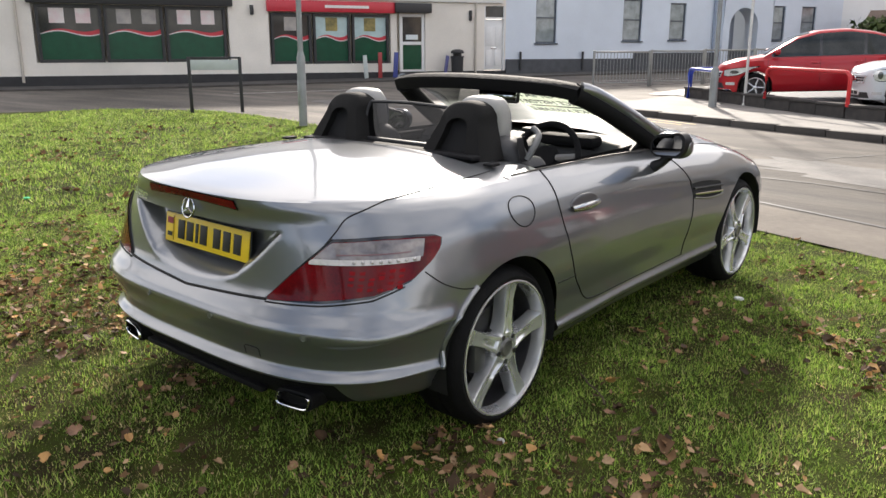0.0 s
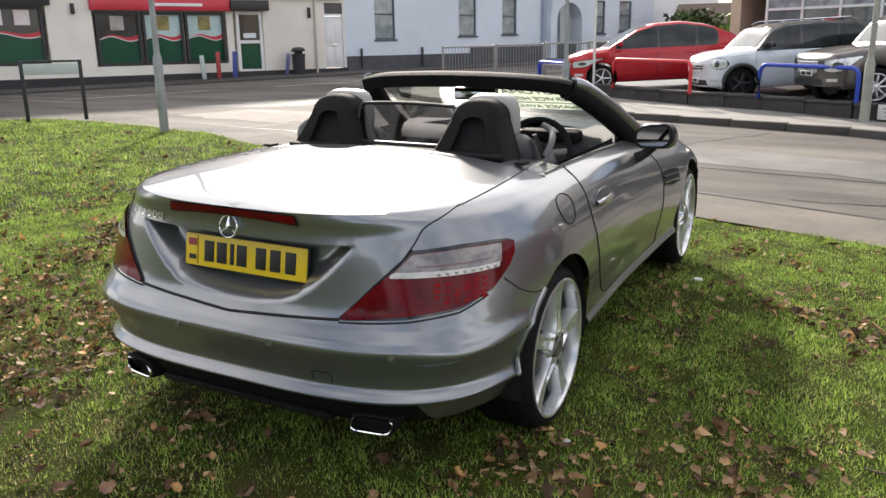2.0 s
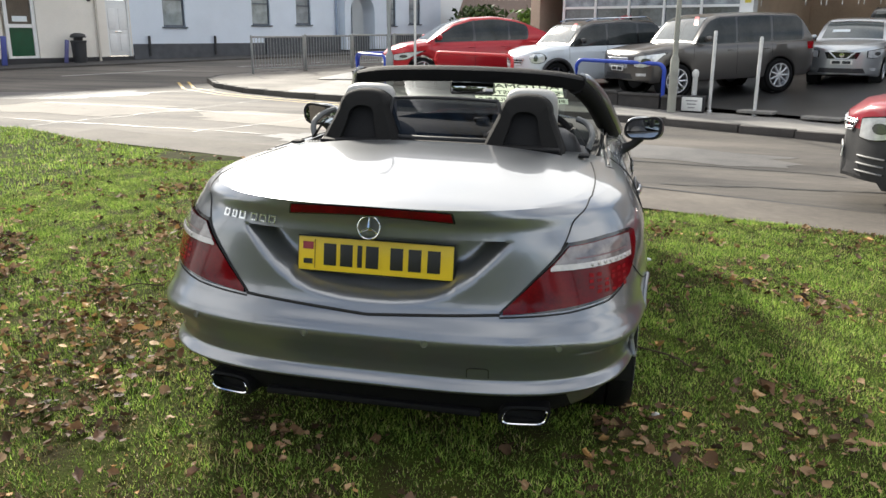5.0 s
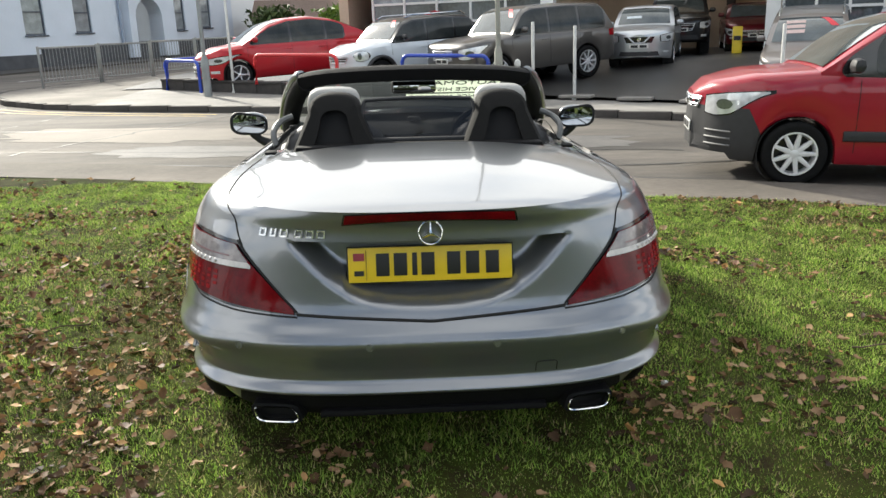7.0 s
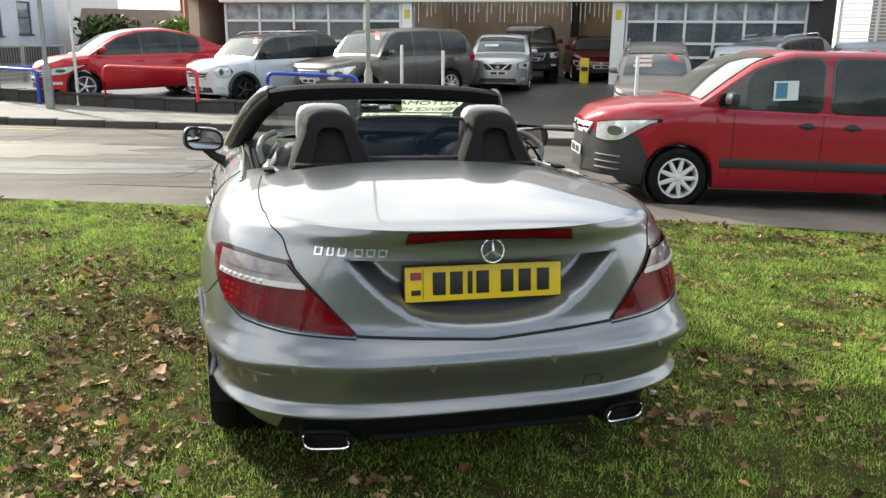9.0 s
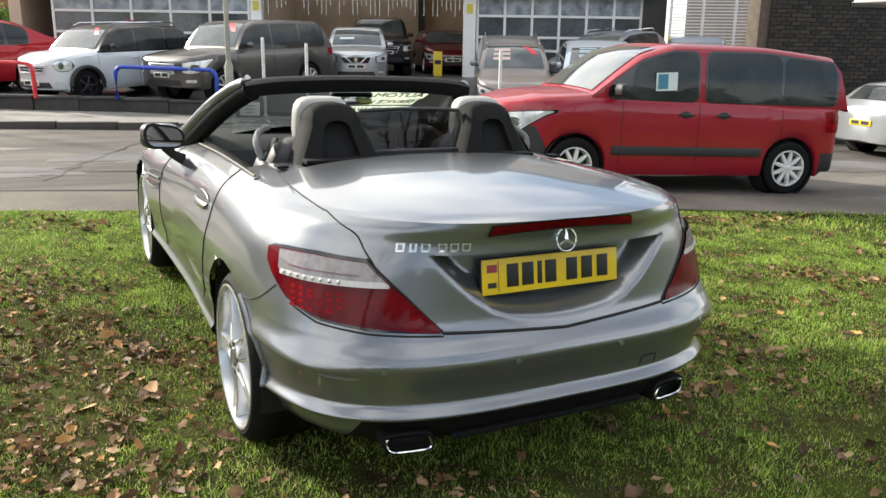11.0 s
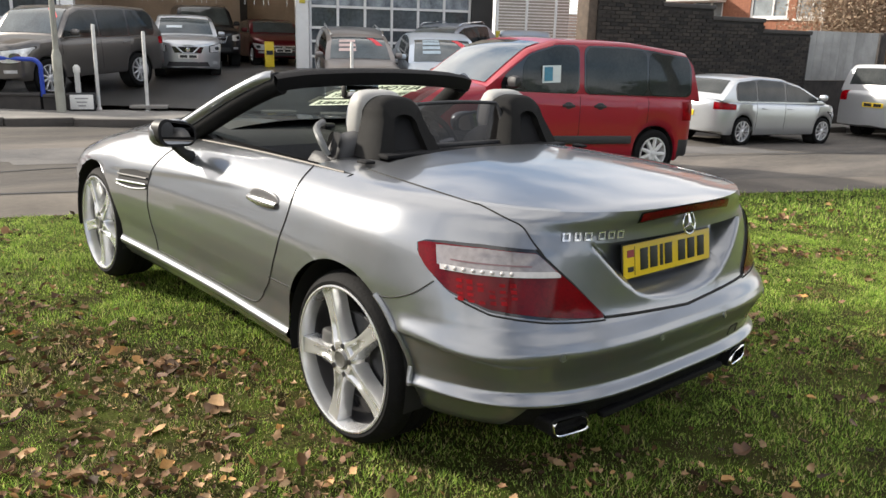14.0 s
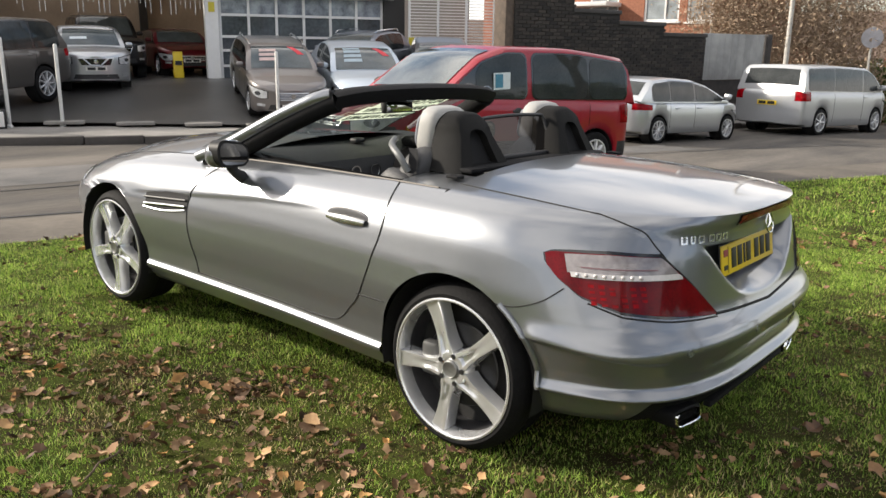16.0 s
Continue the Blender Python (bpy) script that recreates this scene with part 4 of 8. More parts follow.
part("gate_post", box_bm(0.22, 0.3, 2.6, (2.95, 0.05, -1.4), 0.02), BRICK_DARK, wall_gate)
part("low_base", box_bm(3.0, 0.32, 1.39, (1.4, 0.2, -1.4)), BRICK_DARK, wall_gate, smooth=False)

# brick house behind the wall, with white windows
house = empty("brick_house", pose(21.91, 8.86, -1.0, 0, 0, -89.8), "red brick terraced house with white framed windows", "house")
wall_with_holes("wall", -9, 0, 0, 6.0, 0.3, [(-2.36, -1.14, 3.28, 4.7), (-0.88, -0.1, 3.26, 4.7), (-4.4, -3.3, 3.28, 4.7)], BRICK_RED, house)
part("side_wall", box_bm(0.3, 6, 6.0, (-0.15, 3.3, 0)), BRICK_RED, house, smooth=False)
part("side_wall", box_bm(0.3, 6, 6.0, (-8.85, 3.3, 0)), BRICK_RED, house, smooth=False)
part("roof", box_bm(9.6, 7, 0.3, (-4.5, 3.2, 6.0)), TILES, house, smooth=False)
part("drainpipe", tube_bm([(-0.02, -0.05, 0.3), (-0.02, -0.05, 6.0)], 0.045, 8), FRAME_WHITE, house)
for x, w, z in ((-1.75, 1.22, 3.28), (-0.49, 0.78, 3.26), (-3.85, 1.1, 3.28)):
    sash_window(x, z, w, 1.42, house, FRAME_WHITE, 0.06, 0.68)
    part("mullion", box_bm(0.05, 0.05, 1.36, (x + w * 0.1, 0.05, z + 0.03)), FRAME_WHITE, house, smooth=False)
part("canopy", box_bm(3.6, 1.0, 0.14, (-5.0, -0.5, 3.75), 0.02), WHITE_SIGN, house)

# street lamp and road sign down the road
lamp_far = empty("street_lamp", Matrix.Translation((21.2, 6.3, -0.9)), "slim pale grey street lamp column beyond the wall", "street lamp")
part("column", tube_bm([(0, 0, 0), (0, 0, 1.2), (0, 0, 6.5)], 0.06, 10, radii=[0.085, 0.08, 0.05]), mat("lamp_grey", (0.5, 0.48, 0.44), 0.6, 0.2, 0.1, 6), lamp_far)
part("lantern", box_bm(0.16, 0.5, 0.1, (0, -0.25, 6.5), 0.03), MATS["lamp_grey"], lamp_far)
rsign = empty("road_sign", Matrix.Translation((22.3, 4.4, -0.85)) @ Matrix.Rotation(radians(20), 4, "Z"), "round road sign on a grey post", "sign")
part("post", tube_bm([(0, 0, 0), (0, 0, 2.95)], 0.035, 8), MATS["lamp_grey"], rsign)
part("disc", lathe_bm([(0.0, 0.0), (0.0, 0.28), (0.02, 0.28), (0.02, 0.0)], 28, "x"), mat("sign_back", (0.3, 0.3, 0.33), 0.5, 0.3, 0.2, 8), rsign).location = (-0.06, 0, 2.65)

# ---- parked vehicles ----
from mathutils.bvhtree import BVHTree

def superw(q, n):
    return max(0.0, 1 - min(1, q) ** n) ** (1 / n)


WHEEL_CACHE = {}
BRIGHT_TRIM = mat("bright_trim", (0.75, 0.76, 0.77), 0.25, 0.5, 0.05, 20)


def spoke_rim_bm(r, n, width, taper=0.6, depth=0.03):
    """A rim: lip ring, spokes, hub, dish."""
    bm = lathe_bm([(-0.05, r * 0.9), (-0.02, r * 0.97), (0.0, r), (0.012, r), (0.012, r * 0.93), (-0.02, r * 0.9), (-0.09, r * 0.86)], 40, "x")
    for k in range(n):
        a = 2 * math.pi * k / n
        ca, sa = math.cos(a), math.sin(a)
        rows = []
        for t in (0.12, 0.35, 0.65, 0.93):
            w = width * (1 - (1 - taper) * t)
            h = 0.008 - depth * (0.5 - t) ** 2
            ring = []
            for dx, s in ((-0.03, -w), (h - 0.004, -w * 0.9), (h, -w * 0.5), (h, w * 0.5), (h - 0.004, w * 0.9), (-0.03, w)):
                rr = r * t
                ring.append((dx, rr * ca - s * sa, rr * sa + s * ca))
            rows.append(ring)
        grid_bm(rows, bm)
    lathe_bm([(-0.03, r * 0.2), (0.006, r * 0.19), (0.012, r * 0.13), (0.012, 0.0)], 20, "x", bm)
    return bm


def wheel_meshes(r, rim, n, width, rim_mat, key):
    if key in WHEEL_CACHE:
        return WHEEL_CACHE[key]
    tw = 0.2
    tyre = lathe_bm([(-tw, rim), (-tw, r * 0.93), (-tw + 0.02, r * 0.985), (-tw + 0.04, r), (-0.04, r), (-0.015, r * 0.985), (0, r * 0.94), (0.006, (r + rim) / 2), (-0.004, rim * 1.02), (-0.02, rim)], 44, "x")
    rim_bm = spoke_rim_bm(rim, n, width)
    dish = lathe_bm([(-0.1, 0.0), (-0.1, rim * 0.95)], 30, "x")
    WHEEL_CACHE[key] = (mesh_of("tyre", tyre, RUBBER), mesh_of("rim", rim_bm, rim_mat), mesh_of("brake_disc", dish, DARK_ALLOY))
    return WHEEL_CACHE[key]


def add_wheel(parent, x, y, z, side, meshes):
    w = new("wheel")
    w.parent = parent
    w.matrix_basis = Matrix.Translation((x, y, z)) @ (Matrix.Identity(4) if side > 0 else Matrix.Rotation(math.pi, 4, "Z"))
    for me in meshes:
        o = new(me.name.split(".")[0], me)
        o.parent = w
    return w


def generic_car(spec, m, label, color, category="car", group=""):
    """A closed car from a few lengths. Local y runs forward, x to its right side, z up from the ground."""
    g = lambda k, d: spec.get(k, d)
    L, W, H, wb = spec["L"], spec["W"] / 2, spec["H"], spec["wb"]
    fo = g("fo", (L - wb) * 0.47)
    yf, yr = wb / 2 + fo, wb / 2 + fo - L
    r = g("r", 0.32)
    sill, belt = g("sill", 0.22), g("belt", H * 0.6)
    hood_f, hood_r = g("hood_f", belt * 0.78), g("hood_r", belt * 1.0)
    ws, rf, rr, rb = spec["ws"], spec["rf"], spec["rr"], spec["rb"]      # windscreen foot, roof front, roof rear, rear foot
    tail = g("tail", belt + 0.02)
    root = empty("van" if category == "van" else "car", m @ Matrix.Scale(g("size", 1.0), 4), label, category, group)
    body_mat = color
    # body shell
    ys = np.unique(np.r_[np.linspace(yr, yr + 0.25, 7), np.linspace(yr + 0.25, yf - 0.4, 60), np.linspace(yf - 0.4, yf, 9), [s + d for s in (-wb / 2, wb / 2) for d in np.linspace(-r - 0.06, r + 0.06, 17)]])
    rows, R = [], r + g("gap", 0.05)
    Lf, Lr, nf, nr = g("Lf", 0.75), g("Lr", 0.5), g("nf", 2.6), g("nr", 3.2)
    for y in ys:
        w = W * (superw((y - (yf - Lf)) / Lf, nf) if y > yf - Lf else superw((yr + Lr - y) / Lr, nr) if y < yr + Lr else 1)
        w = max(w, 0.30 * W)
        zt = ip(y, [yr, yr + 0.06, rb, ws, (ws + yf) / 2, yf - 0.15, yf], [tail - 0.12, tail, belt + 0.01, hood_r, (hood_r + hood_f) / 2 + 0.025, hood_f, hood_f - 0.12])
        zb = sill + (0.06 if y > yf - 0.3 or y < yr + 0.3 else 0)
        for c in (-wb / 2, wb / 2):
            if abs(y - c) < R:
                zb = max(zb, r + math.sqrt(R * R - (y - c) ** 2))
        zb = min(zb, zt - 0.08)
        e = 0.0 if y < yf - 0.3 else (y - yf + 0.3) * 0.05
        mid = zb + (zt - zb) * 0.45
        rows.append([(x, y, z) for x, z in [(0, zb + 0.02), (w * 0.72, zb + 0.01), (w * 0.955, zb), (w * 0.985, zb + 0.035), (w * 0.995, mid * 0.5 + zb * 0.5), (w, mid), (w * 0.993, mid * 0.4 + zt * 0.6), (w * 0.97, zt - 0.06), (w * 0.935, zt - 0.02), (w * 0.85, zt + 0.0), (w * 0.5, zt + 0.022), (0, zt + 0.03)]])
    half = np.array(rows)
    other = half[:, ::-1].copy()
    other[..., 0] *= -1
    bm = grid_bm(half)
    grid_bm(other, bm)
    for end in (0, -1):
        ring = [bm.verts.new(p) for p in half[end]] + [bm.verts.new(p) for p in other[end][1:-1]]
        try:
            bm.faces.new(ring if end == 0 else ring[::-1])
        except ValueError:
            pass
    bmesh.ops.remove_doubles(bm, verts=bm.verts[:], dist=1e-4)
    bmesh.ops.recalc_face_normals(bm, faces=bm.faces[:])
    shell = BVHTree.FromBMesh(bm)
    if g("skirt", 0):
        low = lambda f: (lambda c: (c.y > yf - 0.5 - 0.5 * max(0, 0.7 - c.z) and c.z < g("bump_f", 0.7)) or (c.y < yr + 0.32 and c.z < g("bump_r", 0.5)))(f.calc_center_median())
        for co, no, side in (((0, 0, g("bump_f", 0.7)), (0, 0, 1), 1), ((0, yf - 0.5, 0.7), (0, 1, -0.5), 1), ((0, 0, g("bump_r", 0.5)), (0, 0, 1), -1), ((0, yr + 0.32, 0), (0, 1, 0), -1)):
            geo = [f for f in bm.faces if (f.calc_center_median().y > yf - 1.1 if side > 0 else f.calc_center_median().y < yr + 0.6)]
            geo = list({v for f in geo for v in f.verts}) + list({e for f in geo for e in f.edges}) + geo
            bmesh.ops.bisect_plane(bm, geom=geo, plane_co=co, plane_no=no)
        for k, name in ((1, "front_bumper"), (-1, "rear_bumper")):
            bmb = bm.copy()
            bmesh.ops.delete(bmb, geom=[f for f in bmb.faces if not (low(f) and f.calc_center_median().y * k > 0)], context="FACES")
            part(name, bmb, BLACK_PLASTIC, root, "black plastic bumper")
        bmesh.ops.delete(bm, geom=[f for f in bm.faces if low(f)], context="FACES")
    part("body", bm, body_mat, root)
    part("underbody", box_bm(W * 1.5, L * 0.8, 0.1, (0, (yf + yr) / 2, sill - 0.02)), DARK, root, smooth=False)
    for c in (-wb / 2, wb / 2):
        for s in (-1, 1):
            part("wheel_well", lathe_bm([(s * (W - 0.3), R - 0.01), (s * (W - 0.03), R - 0.01)], 28, "x"), DARK, root).location = (0, c, r)
    # glasshouse
    def roof_z(y):
        return ip(y, [rb, rb + (rr - rb) * 0.8, rr + 0.08, (rr * 0.6 + rf * 0.4), (rf + rr) / 2, rf - 0.15, rf + (ws - rf) * 0.1, rf + (ws - rf) * 0.3, rf + (ws - rf) * 0.62, ws], [tail if g("hatch", 1) else belt, (tail if g("hatch", 1) else belt) * 0.16 + (H - g("rdrop", 0.06)) * 0.84, H - g("rdrop", 0.06) * 0.75, H - 0.005, H, H - 0.022, H - 0.06 - 0.05 * (H - hood_r), H - 0.25 * (H - hood_r), H - 0.575 * (H - hood_r), hood_r])

    tum = g("tum", 0.16)

    def side_x(y, z):
        k = max(0, (z - belt) / (H - belt))
        return (W * 0.955) * (1 - tum * k ** 1.3) - (0.05 if y > rf else 0) * 0

    gy = np.unique(np.r_[np.linspace(rb, rr + 0.1, 11), np.linspace(rr + 0.1, rf - 0.15, 13), np.linspace(rf - 0.15, ws, 17)])
    rows = []
    for y in gy:
        z = roof_z(y)
        pts = []
        for k in (0, 0.25, 0.5, 0.75, 0.92):
            zz = belt - 0.03 + (z - belt + 0.03) * k
            pts.append((side_x(y, zz), y, zz))
        ex = side_x(y, z)
        pts += [(ex * 0.955, y, z - 0.01), (ex * 0.85, y, z + 0.004), (ex * 0.45, y, z + 0.018), (0, y, z + 0.022)]
        rows.append(pts)
    half = np.array(rows)
    other = half[:, ::-1].copy()
    other[..., 0] *= -1
    bm = grid_bm(half)
    grid_bm(other, bm)
    bmesh.ops.remove_doubles(bm, verts=bm.verts[:], dist=1e-4)
    bmesh.ops.recalc_face_normals(bm, faces=bm.faces[:])
    part("roof", bm, g("roof_mat", body_mat), root)
    # side windows
    def corner(y, a, b, rc):
        d = min(y - a, b - y)
        return rc - math.sqrt(max(0.0, rc * rc - (rc - d) ** 2)) if d < rc else 0.0

    glass = g("glass", CAR_GLASS)
    spans = g("surround", [(spec["side"][0][0] - 0.04, spec["side"][-1][1] + 0.05)])
    for a, b in spans:
        for s in (-1, 1):
            P = []
            for k in np.linspace(0, 1, 6):
                row = []
                for y in a + (b - a) * (0.5 - 0.5 * np.cos(np.linspace(0, math.pi, 30))):
                    z0, z1 = belt + 0.0, max(roof_z(y) - 0.055, belt + 0.002)
                    ease = corner(y, a, b, min(0.09, (z1 - z0) / 2))
                    z = z0 + ease + (z1 - z0 - 2 * ease) * k
                    row.append((s * (side_x(y, z) + 0.004), y, z))
                P.append(row)
            part("window_surround", grid_bm(P, flip=s < 0), BLACK_GLOSS, root)
    for (a, b) in spec["side"]:
        for s in (-1, 1):
            P = []
            for k in np.linspace(0, 1, 7):
                row = []
                for y in a + (b - a) * (0.5 - 0.5 * np.cos(np.linspace(0, math.pi, 22))):
                    z0 = belt + 0.015
                    z1 = max(roof_z(y) - 0.075, z0 + 0.004)
                    ease = corner(y, a, b, min(g("rc", 0.05), (z1 - z0) / 2))
                    z = z0 + ease + (z1 - z0 - 2 * ease) * k
                    row.append((s * (side_x(y, z) + 0.007), y, z))
                P.append(row)
            part("side_window", grid_bm(P, flip=s < 0), glass, root)
    # screens
    def screen_patch(name, y0, y1, mt, kx):
        P = []
        for y in np.linspace(y0, y1, 9):
            z = roof_z(y)
            ex = side_x(y, z) * kx
            P.append([(ex * k, y, z + 0.034 - 0.02 * k * k) for k in np.linspace(-1, 1, 11)])
        return part(name, grid_bm(P), mt, root)

    screen_patch("windscreen", ws - 0.03, rf + 0.03, g("screen", SCREEN_GLASS), 0.86)
    screen_patch("rear_window", rb + (rr - rb) * g("rw0", 0.25), rr - 0.02, glass, 0.82)
    # wheels
    me = wheel_meshes(r, r * g("rimk", 0.68), g("spokes", 5), g("spoke_w", 0.035), g("rim_mat", ALLOY), (r, g("rimk", 0.68), g("spokes", 5), g("rim_mat", ALLOY).name))
    for c in (-wb / 2, wb / 2):
        for s in (-1, 1):
            add_wheel(root, s * (W - 0.025), c, r, s, me)
    # lamps, grille, plates, mirrors, handles lie on the shell

    def wrap(t, z, s, lift, rear=False):
        """A point of the shell: t = 0 in the middle of an end, 1 at the end of the lamp's sweep along the flank."""
        ln = g("tl_len", 0.28) if rear else g("lamp_len", 0.62)
        ye, k = (yr, -1) if rear else (yf, 1)
        seed = Vector((s * W * 1.25 * t ** 0.8, ye + k * (0.25 - (ln + 0.25) * t ** 2.2), z))
        aim = Vector((0, ye - k * (0.95 if not rear else 0.7), z))
        loc = nor = None
        d = (aim - seed).normalized()
        loc, nor, _, _ = shell.ray_cast(seed, d)
        if loc is None:
            loc, nor, _, _ = shell.find_nearest(seed + d * 0.4)
        if nor.dot(d) > 0:
            nor = -nor
        return loc + nor * lift

    def lamp_patch(name, t0, t1, lo, hi, mt, lift, parent, s, rear=False, nt=14, nz=6):
        rows = [[wrap(t, lo(t) + (hi(t) - lo(t)) * k, s, lift, rear) for t in np.linspace(t0, t1, nt)] for k in np.linspace(0, 1, nz)]
        bm_ = grid_bm(rows, flip=(s > 0) == rear)
        return part(name, bm_, mt, parent)

    lt0, lt1 = g("lamp_t", (0.5, 1.0))
    lh = g("lamp_h", 0.16)
    l_hi = lambda t: hood_f - 0.125 + 0.085 * ((t - lt0) / (lt1 - lt0)) ** 0.8
    l_lo = lambda t: l_hi(t) - lh * (0.75 + 0.6 * math.sin(math.pi * min(1, (t - lt0) / (lt1 - lt0) + 0.12)) ** 0.8) * (1 - 0.75 * max(0, (t - lt0) / (lt1 - lt0) - 0.55) / 0.45)
    if g("round_lamps", 0):
        l_um = lambda t: 1 - (2 * (t - lt0) / (lt1 - lt0) - 1) ** 2
        l_hi = lambda t: hood_f - 0.15 + lh * 0.5 * math.sqrt(max(0.0, l_um(t)))
        l_lo = lambda t: hood_f - 0.15 - lh * 0.5 * math.sqrt(max(0.0, l_um(t)))
    tt0, tt1 = g("tl_t", (0.62, 1.0))
    tz, th = g("tl_z", belt - 0.2), g("tl_h", 0.2)
    for s in (-1, 1):
        hlamp = new("headlight")
        hlamp.parent = root
        lamp_patch("bezel", lt0, lt1, l_lo, l_hi, BLACK_GLOSS, 0.004, hlamp, s)
        lamp_patch("lens", lt0 + 0.02, lt1 - 0.03, lambda t: min(l_lo(t) + 0.012, (l_lo(t) + l_hi(t)) / 2), lambda t: max(l_hi(t) - 0.012, (l_lo(t) + l_hi(t)) / 2), HEADLIGHT, 0.012, hlamp, s)
        tm = lt0 + (lt1 - lt0) * 0.42
        tw_ = (lt1 - lt0) * 0.13
        zc_ = (l_lo(tm) + l_hi(tm)) / 2
        ov = lambda t: lh * 0.30 * math.sqrt(max(0.0, 1 - ((t - tm) / tw_) ** 2))
        lamp_patch("lamp_core", tm - tw_ * 0.99, tm + tw_ * 0.99, lambda t: zc_ - ov(t), lambda t: zc_ + ov(t), mat("lamp_core_grey", (0.22, 0.23, 0.24), 0.1, 0.7, 0.3, 30), 0.016, hlamp, s, nt=11, nz=5)
        lamp_patch("tail_light", tt0, tt1, lambda t: tz, lambda t: tz + th * (1 - 0.25 * (t - tt0) / (tt1 - tt0)), RED_LENS, 0.008, root, s, True)
        mi = new("mirror")
        mi.parent = root
        mi.location = (s * (W + 0.08), ws - 0.28, belt + 0.05)
        part("shell", box_bm(0.2, 0.12, 0.14, (0, 0, 0), 0.055), g("mirror_mat", body_mat), mi)
        part("stalk", box_bm(0.12, 0.06, 0.03, (-s * 0.1, 0, 0.0), 0.01), BLACK_PLASTIC, mi)
        for hy in spec["handles"]:
            if g("cups", 0):
                cup = bmesh.new()
                bmesh.ops.create_uvsphere(cup, u_segments=16, v_segments=8, radius=1, matrix=Matrix.Translation((s * W * 0.985, hy, belt - 0.145)) @ Matrix.Diagonal((0.012, 0.075, 0.05, 1)))
                part("handle_cup", cup, BLACK_PLASTIC, root)
            part("door_handle", box_bm(0.035, 0.19, 0.034, (s * (W * 0.985), hy, belt - 0.16), 0.012), g("handle_mat", body_mat), root)
        for gy_ in g("gaps", (spec["side"][-1][0] - 0.03, spec["side"][-1][1] + 0.12, spec["side"][-2][0] - 0.03)):
            zs_ = np.linspace(sill + 0.12, belt - 0.02, 14)
            pts = []
            for z in zs_:
                if min(abs(gy_ - wb / 2), abs(gy_ + wb / 2)) < R and z < r + R:
                    continue
                loc, nor, _, _ = shell.ray_cast(Vector((s * W * 2, gy_, z)), Vector((-s, 0, 0)))
                if loc is not None:
                    pts.append(loc)
            if len(pts) > 2:
                part("panel_gap", tube_bm(pts, 0.004, 5), DARK, root)
    gr = new("grille")
    gr.parent = root
    gw, gh = g("grille_w", 0.5), g("grille_h", 0.14)
    gz = hood_f - 0.15 - gh

    def face(x, z, lift):
        loc, nor, _, _ = shell.ray_cast(Vector((x, yf + 1, z)), Vector((0, -1, 0)))
        if loc is None:
            loc = shell.find_nearest(Vector((x, yf, z)))[0]
        return loc + Vector((0, lift, 0))

    taper = g("grille_taper", 0.82)
    gx = lambda k: gw * (taper + (1 - taper) * k)
    part("opening", grid_bm([[face(x, gz + gh * k, 0.006) for x in np.linspace(-gx(k), gx(k), 12)] for k in np.linspace(0, 1, 5)]), BLACK_GLOSS, gr)
    if g("mesh_grille", 0):
        for k in np.linspace(-1, 1, 17):
            part("bar", tube_bm([face(np.clip(gw * k - 0.1, -gw, gw), gz, 0.012), face(np.clip(gw * k + 0.1, -gw, gw), gz + gh, 0.012)], 0.006, 5), g("bar_mat", BRIGHT_TRIM), gr)
            part("bar", tube_bm([face(np.clip(gw * k + 0.1, -gw, gw), gz, 0.012), face(np.clip(gw * k - 0.1, -gw, gw), gz + gh, 0.012)], 0.006, 5), g("bar_mat", BRIGHT_TRIM), gr)
    nb = g("bars", 3)
    for k in range(nb):
        q = (k + 0.5) / nb
        part("bar", tube_bm([face(x, gz + gh * q, 0.014) for x in np.linspace(-gx(q), gx(q), 9)], g("bar_r", 0.009), 6), g("bar_mat", BRIGHT_TRIM), gr)
    rim_pts = [face(-gx(1), gz + gh, 0.01)] + [face(x, gz, 0.01) for x in np.linspace(-gx(0), gx(0), 7)] + [face(gx(1), gz + gh, 0.01)] + [face(x, gz + gh, 0.01) for x in np.linspace(gx(1), -gx(1), 9)[1:]]
    part("grille_surround", tube_bm(rim_pts, g("rim_r", 0.011), 6), g("bar_mat", BRIGHT_TRIM), gr)
    if g("vee", 0):
        part("chrome_vee", tube_bm([face(-0.30, gz + gh, 0.02), face(-0.12, gz + 0.0, 0.025), face(0.12, gz + 0.0, 0.025), face(0.30, gz + gh, 0.02)], 0.02, 8), BRIGHT_TRIM, gr)
    part("emblem", lathe_bm([(0, 0.06), (0.012, 0.055), (0.014, 0)], 18, "x"), CHROME, gr).matrix_basis = Matrix.Translation(face(0, gz + gh * 0.55, 0.02)) @ Matrix.Rotation(math.pi / 2, 4, "Z")
    part("lower_intake", grid_bm([[face(x * (1 - 0.1 * k), sill + 0.09 + 0.12 * k, 0.006) for x in np.linspace(-W * 0.62, W * 0.62, 12)] for k in np.linspace(0, 1, 4)]), BLACK_PLASTIC, root)
    for s in (-1, 1):
        fz = sill + 0.16
        if g("slats", 0):
            for q in range(3):
                part("bumper_slat", tube_bm([wrap(t, 0.36 + 0.07 * q, s, 0.004) for t in np.linspace(0.45, 0.72, 7)], 0.012, 6), mat("slat_grey", (0.11, 0.11, 0.11), 0.5, 0, 0.2, 20), root)
            continue
        lamp_patch("fog_lamp", 0.56, 0.72, lambda t: fz, lambda t: fz + 0.06, HEADLIGHT, 0.008, root, s)
    pl = new("front_plate")
    pl.parent = root
    pl.location = face(0, g("plate_z", 0.42) + 0.05, 0.015) - Vector((0, 0, 0.05))
    part("plate", box_bm(0.52, 0.012, 0.11, (0, 0, 0), 0.003), WHITE_PLATE, pl)
